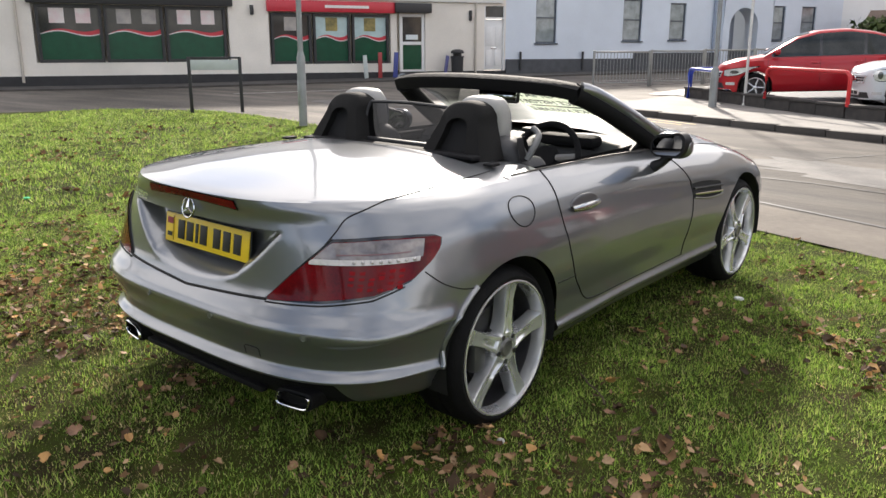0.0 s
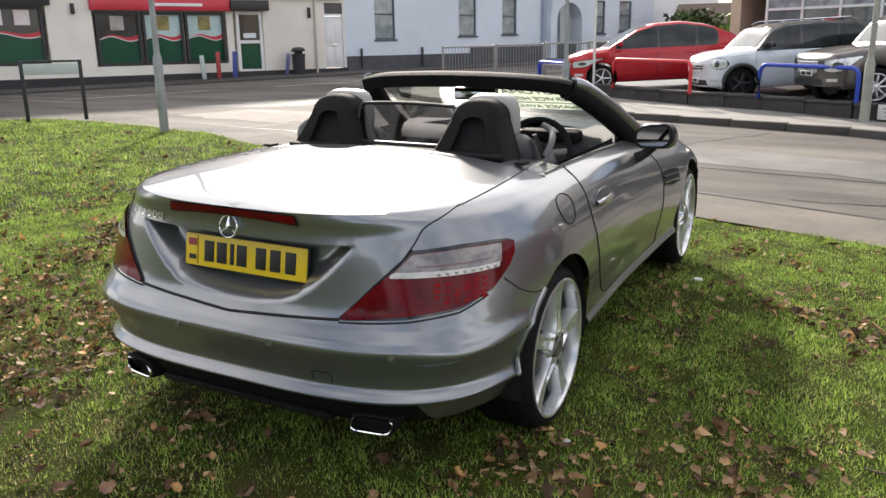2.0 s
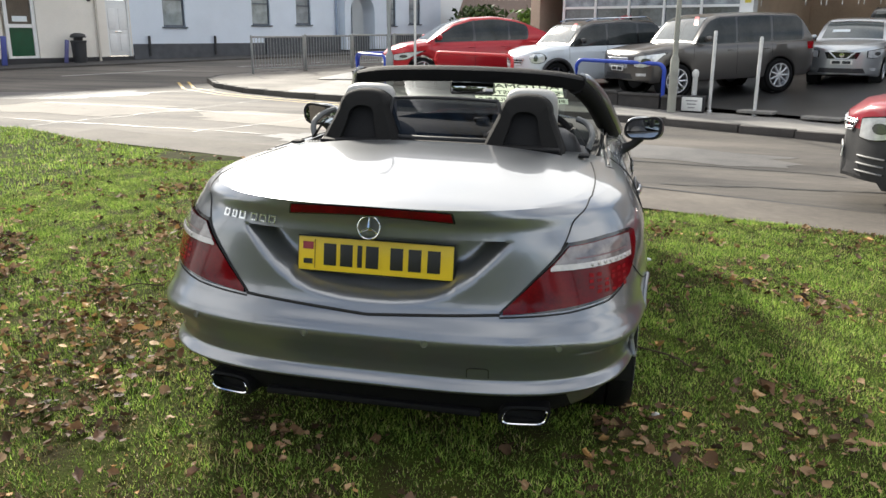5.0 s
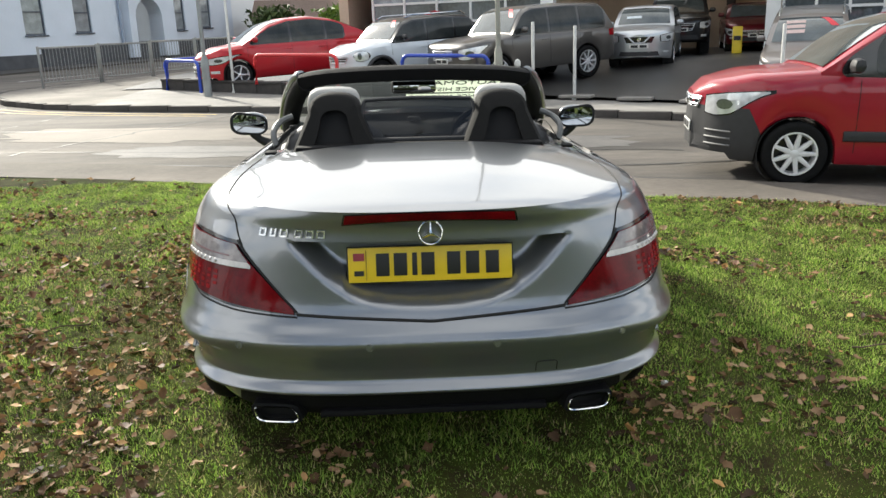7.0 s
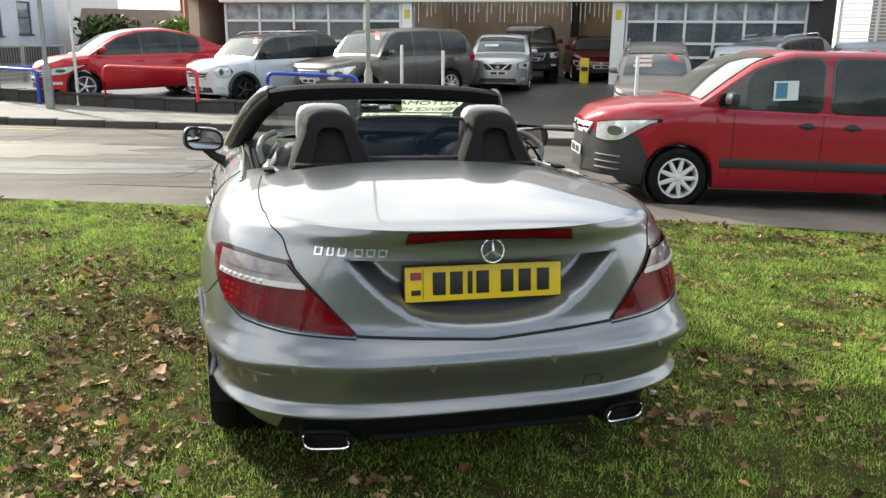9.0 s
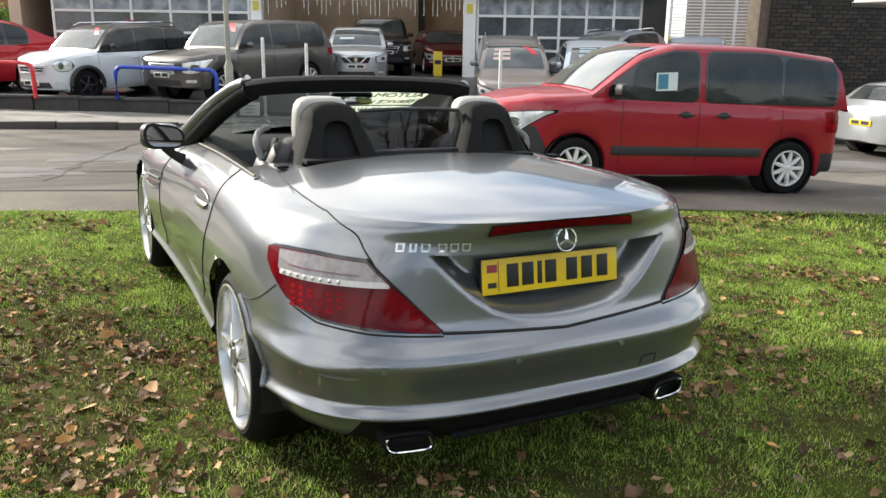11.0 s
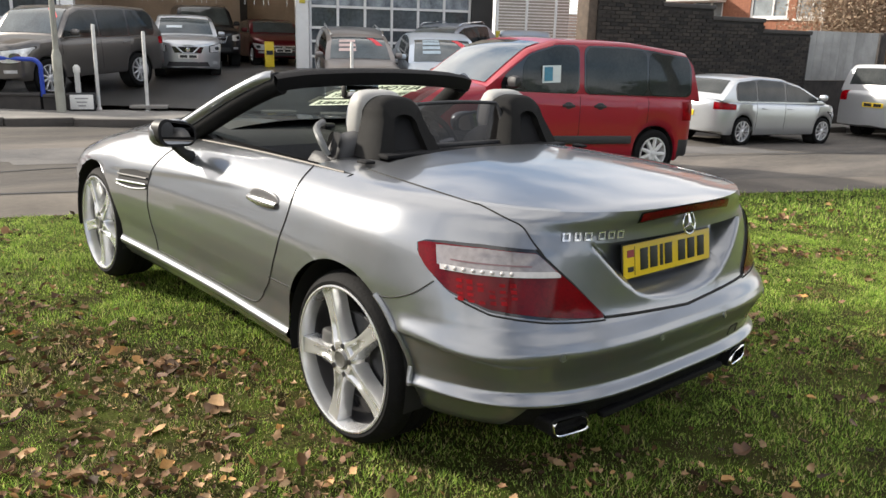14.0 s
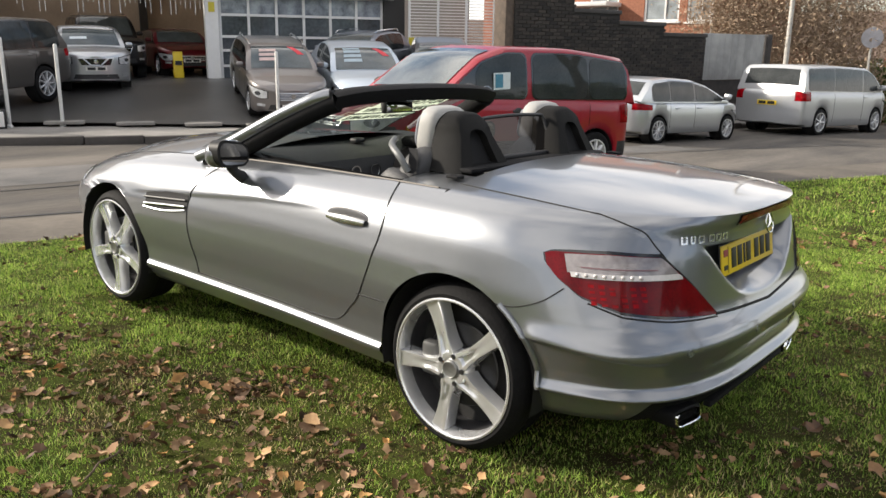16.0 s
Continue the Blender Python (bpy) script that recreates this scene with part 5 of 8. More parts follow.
    for k in range(2):
        part("plate_bar", box_bm(0.19, 0.004, 0.07, (-0.12 + 0.24 * k, 0.008, 0.02)), PLATE_INK, pl)
    pl = new("rear_plate")
    pl.parent = root
    pl.location = (0, yr - 0.012, g("rplate_z", belt - 0.25))
    part("plate", box_bm(0.52, 0.012, 0.11, (0, 0, 0), 0.003), YELLOW_PLATE, pl)
    for k in range(2):
        part("plate_bar", box_bm(0.19, 0.004, 0.07, (-0.12 + 0.24 * k, -0.008, 0.02)), PLATE_INK, pl)
    if g("strip", 0):
        for s in (-1, 1):
            part("side_moulding", box_bm(0.03, spec["strip"], 0.1, (s * (W + 0.002), g("strip_y", 0), g("strip_z", 0.5)), 0.012), BLACK_PLASTIC, root)
    if g("rails", 0):
        for s in (-1, 1):
            part("roof_rail", tube_bm([(s * W * 0.72, rr + 0.05, H - 0.02), (s * W * 0.74, rr + 0.2, H + 0.05), (s * W * 0.74, rf - 0.2, H + 0.05), (s * W * 0.72, rf - 0.02, H - 0.01)], 0.018, 6), g("rail_mat", CHROME), root)
    if g("arches", 0):
        for c in (-wb / 2, wb / 2):
            for s in (-1, 1):
                pts = [(s * (W + 0.0), c + (R + 0.02) * math.cos(t), r + (R + 0.02) * math.sin(t)) for t in np.linspace(-0.15, math.pi + 0.15, 16)]
                part("wheel_arch", tube_bm(pts, 0.045, 6), BLACK_PLASTIC, root)
    def on_screen(name, ya, yb, ka, kb, slant, mt):
        """A film on the windscreen: share of its height from foot to head, and of its half width."""
        P = []
        for q in np.linspace(0, 1, 4):
            row = []
            for k in np.linspace(0, 1, 5):
                y = ws + (rf - ws) * (ya + (yb - ya) * q)
                z = roof_z(y)
                kk = ka + (kb - ka) * k + slant * (q - 0.5)
                row.append((side_x(y, z) * 0.86 * kk, y, z + 0.042 - 0.02 * kk * kk))
            P.append(row)
        return part(name, grid_bm(P, flip=True), mt, root)

    if g("sticker", 0):
        on_screen("price_sticker", 0.52, 0.9, -0.72, -0.5, 0.3, RED_STICKER)
    for q in range(g("notices", 0)):
        on_screen("notice_bar", 0.28 + 0.17 * q, 0.39 + 0.17 * q, 0.12, 0.72, 0.0, g("notice_mat", PAPER))
    return root


def at_wheel(hub_x, hub_y, heading, W, wb, which="front", side="left"):
    """Place of a car whose named wheel's hub stands at a point; heading in degrees from +x, anticlockwise."""
    a = radians(heading)
    f = Vector((math.cos(a), math.sin(a), 0))
    right = Vector((f.y, -f.x, 0))
    c = Vector((hub_x, hub_y, 0)) + right * (W / 2 if side == "left" else -W / 2) + f * (-wb / 2 if which == "front" else wb / 2)
    return c, a - math.pi / 2


def park(c, rot, zfn, wb):
    f = Vector((-math.sin(rot), math.cos(rot), 0))
    za, zb = float(zfn(*(c + f * wb / 2).xy)), float(zfn(*(c - f * wb / 2).xy))
    return Matrix.Translation((c.x, c.y, (za + zb) / 2)) @ Matrix.Rotation(rot, 4, "Z") @ Matrix.Rotation(math.atan2(za - zb, wb), 4, "X")


road_z = lambda x, y: lie(x, y) - 0.03

RED_VAN = paint("van_red", (0.29, 0.007, 0.02), 0.0, 0.3)
van_spec = dict(cups=1, slats=1, rc=0.10, size=0.93, L=4.38, W=1.81, H=1.69, wb=2.73, r=0.315, belt=1.05, hood_f=0.97, hood_r=1.11, bump_f=0.74, ws=1.2, rf=0.38, rr=-1.92, rb=-2.09, tail=1.0, rdrop=0.1, tum=0.11, fo=0.93, side=[(-1.9, -1.2), (-1.16, -0.2), (-0.08, 0.72)], handles=[-0.42, 0.06], strip=1.9, strip_z=0.45, strip_y=0.0, handle_mat=BLACK_PLASTIC, mirror_mat=BLACK_PLASTIC, skirt=1, spokes=9, spoke_w=0.03, rim_mat=mat("wheel_cover", (0.75, 0.75, 0.75), 0.4, 0.2, 0.08, 20), rw0=0.3, Lr=0.3, nr=4, lamp_h=0.17, lamp_len=0.7, lamp_t=(0.42, 0.97), surround=[(-1.93, -0.17), (-0.1, 1.02)], Lf=0.95, nf=2.2, bars=2, grille_h=0.1, grille_w=0.4, notices=0, tl_len=0.2, tl_h=0.5, tl_z=0.75, plate_z=0.45)
c, rot = at_wheel(3.46, 4.0, 167, 1.66, 2.54)
van = generic_car(van_spec, park(c, rot, road_z, 2.54), "glossy red passenger van with black bumpers parked at the roadside", RED_VAN, "van")
part("paper_notice", box_bm(0.26, 0.006, 0.2, (0, 0, 0)), PAPER, van).matrix_basis = Matrix.Translation((-0.862, 0.32, 1.17)) @ Euler((0, 0.06, radians(90))).to_matrix().to_4x4()
part("notice_print", box_bm(0.12, 0.003, 0.16, (0, 0, 0)), mat("notice_blue", (0.08, 0.28, 0.42), 0.5, 0, 0.3, 30), van).matrix_basis = Matrix.Translation((-0.868, 0.37, 1.19)) @ Euler((0, 0.06, radians(90))).to_matrix().to_4x4()

LEAF_RED = paint("car_red", (0.42, 0.012, 0.02), 0.2, 0.3)
SILVER = paint("car_silver", (0.5, 0.52, 0.54), 0.75, 0.3)
WHITE = paint("car_white", (0.72, 0.74, 0.76), 0, 0.3)
PALE_BLUE = paint("car_pale_blue", (0.62, 0.66, 0.70), 0.1, 0.3)
BRONZE = paint("car_bronze_grey", (0.12, 0.113, 0.107), 0.6, 0.3)
BLACKP = paint("car_black", (0.012, 0.012, 0.014), 0.2, 0.3)
DARKRED = paint("car_dark_red", (0.12, 0.01, 0.015), 0.3, 0.3)
STEEL_BLUE = paint("car_steel_blue", (0.50, 0.57, 0.65), 0.4, 0.3)
hatch = dict(L=4.35, W=1.78, H=1.55, wb=2.7, r=0.316, belt=0.98, ws=0.95, rf=0.2, rr=-1.5, rb=-1.95, side=[(-1.4, -0.85), (-0.8, 0.0), (0.06, 0.85)], handles=[-0.75, 0.1])

# electric hatchback
s = dict(hatch, L=4.445, W=1.77, hood_f=0.84, hood_r=1.0, ws=1.2, rf=0.2, rr=-1.15, rb=-2.0, rdrop=0.10, tail=1.1, tum=0.2, Lf=0.95, nf=2.2, lamp_len=0.9, lamp_h=0.13, rimk=0.72, spoke_w=0.022, side=[(-1.35, -0.92), (-0.86, -0.02), (0.04, 0.98)], sticker=0, size=0.95)
c, rot = at_wheel(-3.8, 15.5, 205, 1.66, 2.57)
generic_car(s, park(c, rot, yard, 2.7), "bright red electric hatchback parked behind the low wall", LEAF_RED)
# another red car behind it
c, rot = Vector((0.6, 19.6, 0)), radians(205 - 90)
generic_car(dict(hatch, H=1.5), park(c, rot, yard, 2.7), "red hatchback standing further back on the forecourt", LEAF_RED)
# compact crossover
s = dict(L=4.1, W=1.79, H=1.56, wb=2.595, r=0.33, belt=1.0, hood_f=0.92, hood_r=1.04, ws=0.95, rf=0.42, rr=-1.45, rb=-1.75, tail=1.05, tum=0.12, side=[(-1.5, -0.95), (-0.9, -0.1), (-0.04, 0.85)], handles=[-0.85, 0.0], arches=1, rim_mat=DARK_ALLOY, roof_mat=BLACKP, mirror_mat=BLACKP, rails=1, sticker=1, grille_w=0.46, grille_h=0.15, bars=3, bar_r=0.006, rim_r=0.014, round_lamps=1, lamp_h=0.25, lamp_t=(0.56, 0.86), plate_z=0.36, size=0.88)
c, rot = at_wheel(-0.55, 13.95, 213, 1.54, 2.28)
generic_car(s, park(c, rot, yard, 2.595), "pale silver compact crossover with black wheels and black roof", PALE_BLUE)
# large off-roader
s = dict(L=4.79, W=1.93, H=1.80, wb=2.745, r=0.38, belt=1.15, sill=0.36, hood_f=1.06, hood_r=1.18, ws=0.95, rf=0.45, rr=-1.9, rb=-2.25, tail=1.2, tum=0.13, side=[(-1.95, -1.15), (-1.08, -0.2), (-0.14, 0.85)], handles=[-0.95, 0.0], grille_w=0.42, grille_h=0.22, mesh_grille=1, bars=0, rimk=0.72, spokes=9, spoke_w=0.025, sticker=1, rails=0, lamp_h=0.2, plate_z=0.62, size=0.84, Lf=0.5, nf=3.5, nr=4)
c, rot = at_wheel(1.78, 12.8, 210, 1.6, 2.3)
generic_car(s, park(c, rot, yard, 2.745), "bronze grey large off-roader with a mesh grille and silver side step", BRONZE)
# silver crossover, nose to the road
s = dict(L=4.38, W=1.81, H=1.6, wb=2.65, r=0.33, belt=1.02, hood_f=0.98, hood_r=1.08, ws=0.95, rf=0.3, rr=-1.6, rb=-1.95, side=[(-1.5, -0.95), (-0.9, -0.05), (0.02, 0.85)], handles=[-0.8, 0.05], grille_w=0.42, grille_h=0.17, bars=0, vee=1, rim_r=0.004, notices=1, sticker=0, size=0.78, plate_z=0.52)
c = Vector((4.97, 14.42, 0)) + Vector((0.37, 0.93, 0)) * 1.68
generic_car(s, park(c, radians(248 - 90), yard, 2.65), "silver crossover facing the road with a V shaped grille", SILVER)
# black pick-up style off-roader in the bay
s = dict(L=4.8, W=1.87, H=1.85, wb=2.78, r=0.38, belt=1.2, sill=0.4, hood_f=1.1, hood_r=1.2, ws=0.8, rf=0.35, rr=-2.0, rb=-2.2, side=[(-1.9, -1.1), (-1.0, -0.15), (-0.1, 0.75)], handles=[-0.9, 0.0], grille_w=0.45, grille_h=0.2, bars=2, plate_z=0.72, rails=1, size=0.8)
c = Vector((6.57, 16.6, 0)) + Vector((0.3, 0.95, 0)) * 1.9
generic_car(s, park(c, radians(252 - 90), yard, 2.78), "black off-roader with chrome bumper inside the workshop bay", BLACKP)
s = dict(hatch, H=1.45, L=4.5, size=0.8)
c = Vector((8.95, 18.1, 0))
generic_car(s, park(c, radians(252 - 90), yard, 2.7), "dark red saloon in shade inside the workshop bay", DARKRED)
# dark estate facing the road
s = dict(L=4.83, W=1.86, H=1.5, wb=2.74, r=0.33, belt=0.97, hood_f=0.86, hood_r=1.0, ws=0.95, rf=0.15, rr=-1.75, rb=-2.2, side=[(-1.75, -1.0), (-0.95, -0.1), (-0.04, 0.85)], handles=[-0.85, 0.0], grille_w=0.36, grille_h=0.17, bars=5, sticker=1, notices=3, notice_mat=mat("faded_red_notice", (0.62, 0.46, 0.43), 0.5, 0, 0.2, 8), plate_z=0.33, size=0.78, rails=1, rail_mat=CHROME)
c = Vector((6.5, 10.12, 0)) + Vector((0.47, 0.88, 0)) * 1.84
generic_car(s, park(c, radians(242 - 90), yard, 2.74), "grey-brown estate car facing the road with a chrome grille", paint("car_dark_brown", (0.20, 0.185, 0.18), 0.6, 0.3))
s = dict(L=4.9, W=1.87, H=1.42, wb=2.85, r=0.33, belt=0.93, hood_f=0.8, hood_r=0.96, ws=1.0, rf=0.1, rr=-1.1, rb=-2.0, side=[(-1.2, -0.6), (-0.55, 0.1), (0.15, 0.88)], handles=[-0.5, 0.2], grille_w=0.36, grille_h=0.15, bars=3, sticker=1, notices=4, notice_mat=mat("pale_blue_notice", (0.42, 0.52, 0.58), 0.5, 0, 0.2, 8), plate_z=0.33, size=0.84)
c = Vector((8.0, 9.4, 0)) + Vector((0.52, 0.85, 0)) * 1.87
generic_car(s, park(c, radians(238 - 90), yard, 2.85), "steel blue saloon facing the road with wide headlights", STEEL_BLUE)
s = dict(hatch, L=4.7, H=1.5, rails=1, size=0.8)
c = Vector((10.5, 12.6, 0))
generic_car(s, park(c, radians(200 - 90), yard, 2.7), "blue-grey estate car with silver roof rails parked side on", paint("car_blue_grey", (0.24, 0.26, 0.30), 0.5, 0.3))
c = Vector((11.6, 11.0, 0))
generic_car(dict(hatch, H=1.48, sticker=1, size=0.8), park(c, radians(225 - 90), yard, 2.7), "dark grey hatchback near the brick wall", paint("car_dark_grey", (0.13, 0.13, 0.135), 0.5, 0.3))
c = Vector((2.9, 17.2, 0))
generic_car(dict(hatch, H=1.75, belt=1.08, sticker=1, size=0.8), park(c, radians(215 - 90), yard, 2.7), "white people carrier behind the off-roader", WHITE)

# along the far kerb of the road
s = dict(L=4.36, W=1.79, H=1.43, wb=2.76, r=0.295, belt=0.92, hood_f=0.78, hood_r=0.91, ws=1.38, rf=0.05, rr=-1.62, rb=-2.08, rdrop=0.09, tail=0.93, rc=0.08, side=[(-1.62, -1.02), (-0.97, -0.08), (-0.02, 1.02)], handles=[-0.75, 0.1], rim_mat=ALLOY, spokes=10, spoke_w=0.012, rimk=0.74, tl_z=0.74, tl_h=0.15, tl_len=0.5, rplate_z=0.58, size=0.84)
c, rot = at_wheel(11.0, 5.07, -9.5, 1.47, 2.32, "rear", "right")
generic_car(s, park(c, rot, road_z, 2.32), "silver compact car with dark alloy wheels parked at the far kerb", SILVER)
s = dict(L=4.9, W=1.9, H=1.74, wb=3.0, r=0.33, belt=1.1, hood_f=0.95, hood_r=1.13, ws=1.75, rf=1.0, rr=-2.3, rb=-2.45, tail=1.08, rdrop=0.06, tum=0.11, side=[(-2.2, -0.95), (-0.9, 0.55), (0.65, 1.6)], handles=[0.7], rim_mat=ALLOY, spokes=7, spoke_w=0.02, rimk=0.74, Lr=0.25, nr=5, tl_z=0.85, tl_h=0.34, rplate_z=0.72, rw0=0.2, size=0.92)
c, rot = at_wheel(17.0, 3.97, -11, 1.71, 2.76, "rear", "right")
generic_car(s, park(c, rot, road_z, 2.76), "silver passenger van with tinted windows parked at the far kerb", paint("van_silver", (0.46, 0.47, 0.48), 0.5, 0.35), "van")

# yellow wet floor sign at the bay
cone = empty("floor_sign", Matrix.Translation((7.75, 16.0, float(yard(7.75, 16.0)))) @ Matrix.Rotation(-0.4, 4, "Z"), "yellow folding floor sign standing by the bay", "sign")
YEL = mat("yellow_plastic", (0.75, 0.55, 0.02), 0.45, 0, 0.1, 10)
part("panel", box_bm(0.22, 0.03, 0.62, (0, -0.08, 0), 0.012, rot=(-8, 0, 0)), YEL, cone)
part("panel", box_bm(0.22, 0.03, 0.62, (0, 0.12, 0), 0.012, rot=(8, 0, 0)), YEL, cone)
part("print_bar", box_bm(0.16, 0.01, 0.1, (0, -0.085, 0.3)), BLACK_PLASTIC, cone)

# ---- the silver roadster ----

CAR = Matrix.Translation((-0.004, 0.0, -0.022)) @ Matrix.Rotation(radians(0.7), 4, "Z") @ Matrix.Rotation(radians(1.0), 4, "Y") @ Matrix.Rotation(radians(0.78), 4, "X")
SILVER_PAINT = mat("roadster_paint", (0.235, 0.246, 0.262), 0.30, 0.78, 0.02, 40, coat=1.0)
SEAM = mat("panel_gap", (0.01, 0.01, 0.01), 0.8, 0, 0.1, 10)
TRIM_BLACK = mat("soft_black_trim", (0.008, 0.008, 0.009), 0.75, 0, 0.25, 40, 0.2, 400, spec=0.2)
LEATHER = mat("pale_grey_leather", (0.36, 0.355, 0.34), 0.55, 0, 0.12, 14, 0.15, 250)
MIRROR = mat("mirror_glass", (0.55, 0.57, 0.6), 0.01, 1.0, 0.01, 5)
CLEAR_LENS = mat("clear_lens", (0.30, 0.275, 0.28), 0.12, 0.1, 0.5, 3.5, coat=0.5, color2=(0.11, 0.095, 0.10))
LAMP_RED = mat("lamp_red", (0.165, 0.0015, 0.005), 0.15, 0, 0.5, 9, coat=0.2, spec=0.12, color2=(0.065, 0.001, 0.003))
LAMP_BRIGHT_RED = mat("lamp_reflector_red", (0.34, 0.004, 0.009), 0.3, 0, 0.6, 50, spec=0.1)
LED_WHITE = mat("lamp_white_strip", (0.66, 0.63, 0.62), 0.2, 0, 0.25, 30, coat=0.3)


def thin_glass(name, tint):
    """A thin pane: tinted, clear, with a glossy face."""
    m = bpy.data.materials.new(name)
    m.use_nodes = True
    n, l = m.node_tree.nodes, m.node_tree.links
    n.remove(n["Principled BSDF"])
    tr, gl, fr, mx = (n.new("ShaderNode" + k) for k in ("BsdfTransparent", "BsdfGlossy", "Fresnel", "MixShader"))
    tr.inputs[0].default_value = (*tint, 1)
    gl.inputs["Roughness"].default_value = 0.02
    fr.inputs["IOR"].default_value = 1.4
    l.new(fr.outputs[0], mx.inputs[0])
    l.new(tr.outputs[0], mx.inputs[1])
    l.new(gl.outputs[0], mx.inputs[2])
    l.new(mx.outputs[0], n["Material Output"].inputs[0])
    return m


GLASS = thin_glass("clear_glass", (0.34, 0.38, 0.36))
TINT = thin_glass("smoked_screen", (0.16, 0.16, 0.17))

roadster = empty("roadster", CAR, "metallic silver two-seat roadster with its roof down, parked on the grass", "car")
RW, RY, WB = 0.3145, 0.02, 2.43

# level table: z at rear, middle and front, half width, rear end, front end
LEVELS = np.array([
    (0.222, 0.195, 0.19, 0.70, -0.60, 3.10),
    (0.238, 0.200, 0.20, 0.80, -0.705, 3.18),
    (0.345, 0.265, 0.26, 0.866, -0.768, 3.24),
    (0.350, 0.285, 0.29, 0.8845, -0.799, 3.26),
    (0.360, 0.299, 0.30, 0.8888, -0.806, 3.27),
    (0.394, 0.330, 0.33, 0.8745, -0.779, 3.26),
    (0.424, 0.390, 0.38, 0.877, -0.784, 3.27),
    (0.490, 0.470, 0.45, 0.891, -0.812, 3.29),
    (0.524, 0.540, 0.51, 0.898, -0.821, 3.30),
    (0.550, 0.570, 0.54, 0.899, -0.810, 3.30),
    (0.594, 0.610, 0.57, 0.897, -0.775, 3.29),
    (0.640, 0.660, 0.61, 0.894, -0.756, 3.27),
    (0.720, 0.725, 0.65, 0.880, -0.745, 3.24),
    (0.800, 0.790, 0.685, 0.862, -0.738, 3.20),
    (0.860, 0.850, 0.715, 0.833, -0.732, 3.14),
    (0.905, 0.890, 0.750, 0.797, -0.745, 3.06),
    (0.930, 0.922, 0.775, 0.748, -0.752, 2.96),
])


def flow(xq, x, y):
    """Smooth monotone interpolation."""
    x, y = np.asarray(x, float), np.asarray(y, float)
    h, d = np.diff(x), np.diff(y) / np.diff(x)
    m = np.zeros_like(y)
    for i in range(1, len(x) - 1):
        if d[i - 1] * d[i] > 0:
            a, b = 2 * h[i] + h[i - 1], h[i] + 2 * h[i - 1]
            m[i] = (a + b) / (a / d[i - 1] + b / d[i])
    m[0], m[-1] = d[0], d[-1]
    i = np.clip(np.searchsorted(x, xq) - 1, 0, len(x) - 2)
    t = np.clip((xq - x[i]) / h[i], 0, 1)
    return y[i] * (1 + 2 * t) * (1 - t) ** 2 + h[i] * m[i] * t * (1 - t) ** 2 + y[i + 1] * t * t * (3 - 2 * t) + h[i] * m[i + 1] * t * t * (t - 1)


LV = np.linspace(0, 1, len(LEVELS))
FINE = np.unique(np.r_[LV, np.linspace(0, 1, 118)])
TAB = np.stack([flow(FINE, LV, LEVELS[:, k]) for k in range(6)], 1)
NA, NS, NF = 110, 104, 36


def contour(row):
    z0, z1, z2, w, yr, yf = row
    up = max(0.0, (z0 - 0.6) / 0.33)
    n, lr = 3.3 - 0.6 * up, 0.62 + 0.1 * up
    t = np.linspace(0, math.pi / 2, 1500)
    cx, cy = w * np.sin(t) ** (2 / n), yr + lr - lr * np.cos(t) ** (2 / n)
    al = np.r_[0, np.cumsum(np.hypot(np.diff(cx), np.diff(cy)))]
    even = np.linspace(0, al[-1], NA + 1)[:-1]
    pts = list(zip(np.interp(even, al, cx), np.interp(even, al, cy)))
    lf, nf = 0.8, 2.5
    for y in np.linspace(yr + lr, yf - lf, NS):
        pts.append((w, y))
    for i in range(1, NF + 1):
        t = math.pi / 2 * (i / NF)
        pts.append((w * math.cos(t) ** (2 / nf), yf - lf + lf * math.sin(t) ** (2 / nf)))
    out = []
    for x, y in pts:
        k = float(flow(y, [-0.9, -0.55, -0.32, -0.16, 0.0, 0.5, 1.1, 1.7, 2.3, 2.7, 3.4], [0.95, 0.952, 0.966, 0.99, 1.0, 0.982, 0.962, 0.968, 0.985, 0.98, 0.98]))
        zz = float(flow(y, [-1.2, -0.5, 0.4, 1.4, 2.0, 2.9, 3.4], [z0, z0, z1, z1 + (z2 - z1) * 0.2, z1 + (z2 - z1) * 0.45, z2, z2]))
        out.append((x * k, y, zz))
    return out


P = np.array([contour(r) for r in TAB])                     # rows, columns, 3
# hollow for the number plate
X, Z = np.abs(P[..., 0]), P[..., 2]
sm = lambda v, a, b: np.clip((v - a) / (b - a), 0, 1) ** 2 * (3 - 2 * np.clip((v - a) / (b - a), 0, 1))
smile = 0.616 + 0.34 * np.minimum(X, 0.27) ** 2 + 1.14 * 0.04 * np.log1p(np.exp(np.clip((X - 0.285) / 0.04, -30, 30)))
inward = (Z - smile) / np.where(X > 0.27, 1.45, 1.03)
mask = sm(inward, 0.0, 0.058) * sm(0.834 - Z, 0.0, 0.008) * (P[..., 1] < -0.3)
P[..., 1] += 0.088 * mask
# crease round the corner of the bumper
cz = P[..., 2] - (0.497 + 0.03 * sm(P[..., 1], -0.7, -0.35))
ridge = np.where(cz > 0, np.exp(-(cz / 0.035) ** 2), np.exp(-(cz / 0.008) ** 2)) * sm(P[..., 0], 0.60, 0.80) * sm(-0.26 - P[..., 1], 0.0, 0.06)
P[..., 0] += 0.017 * ridge
P[..., 1] -= 0.009 * ridge
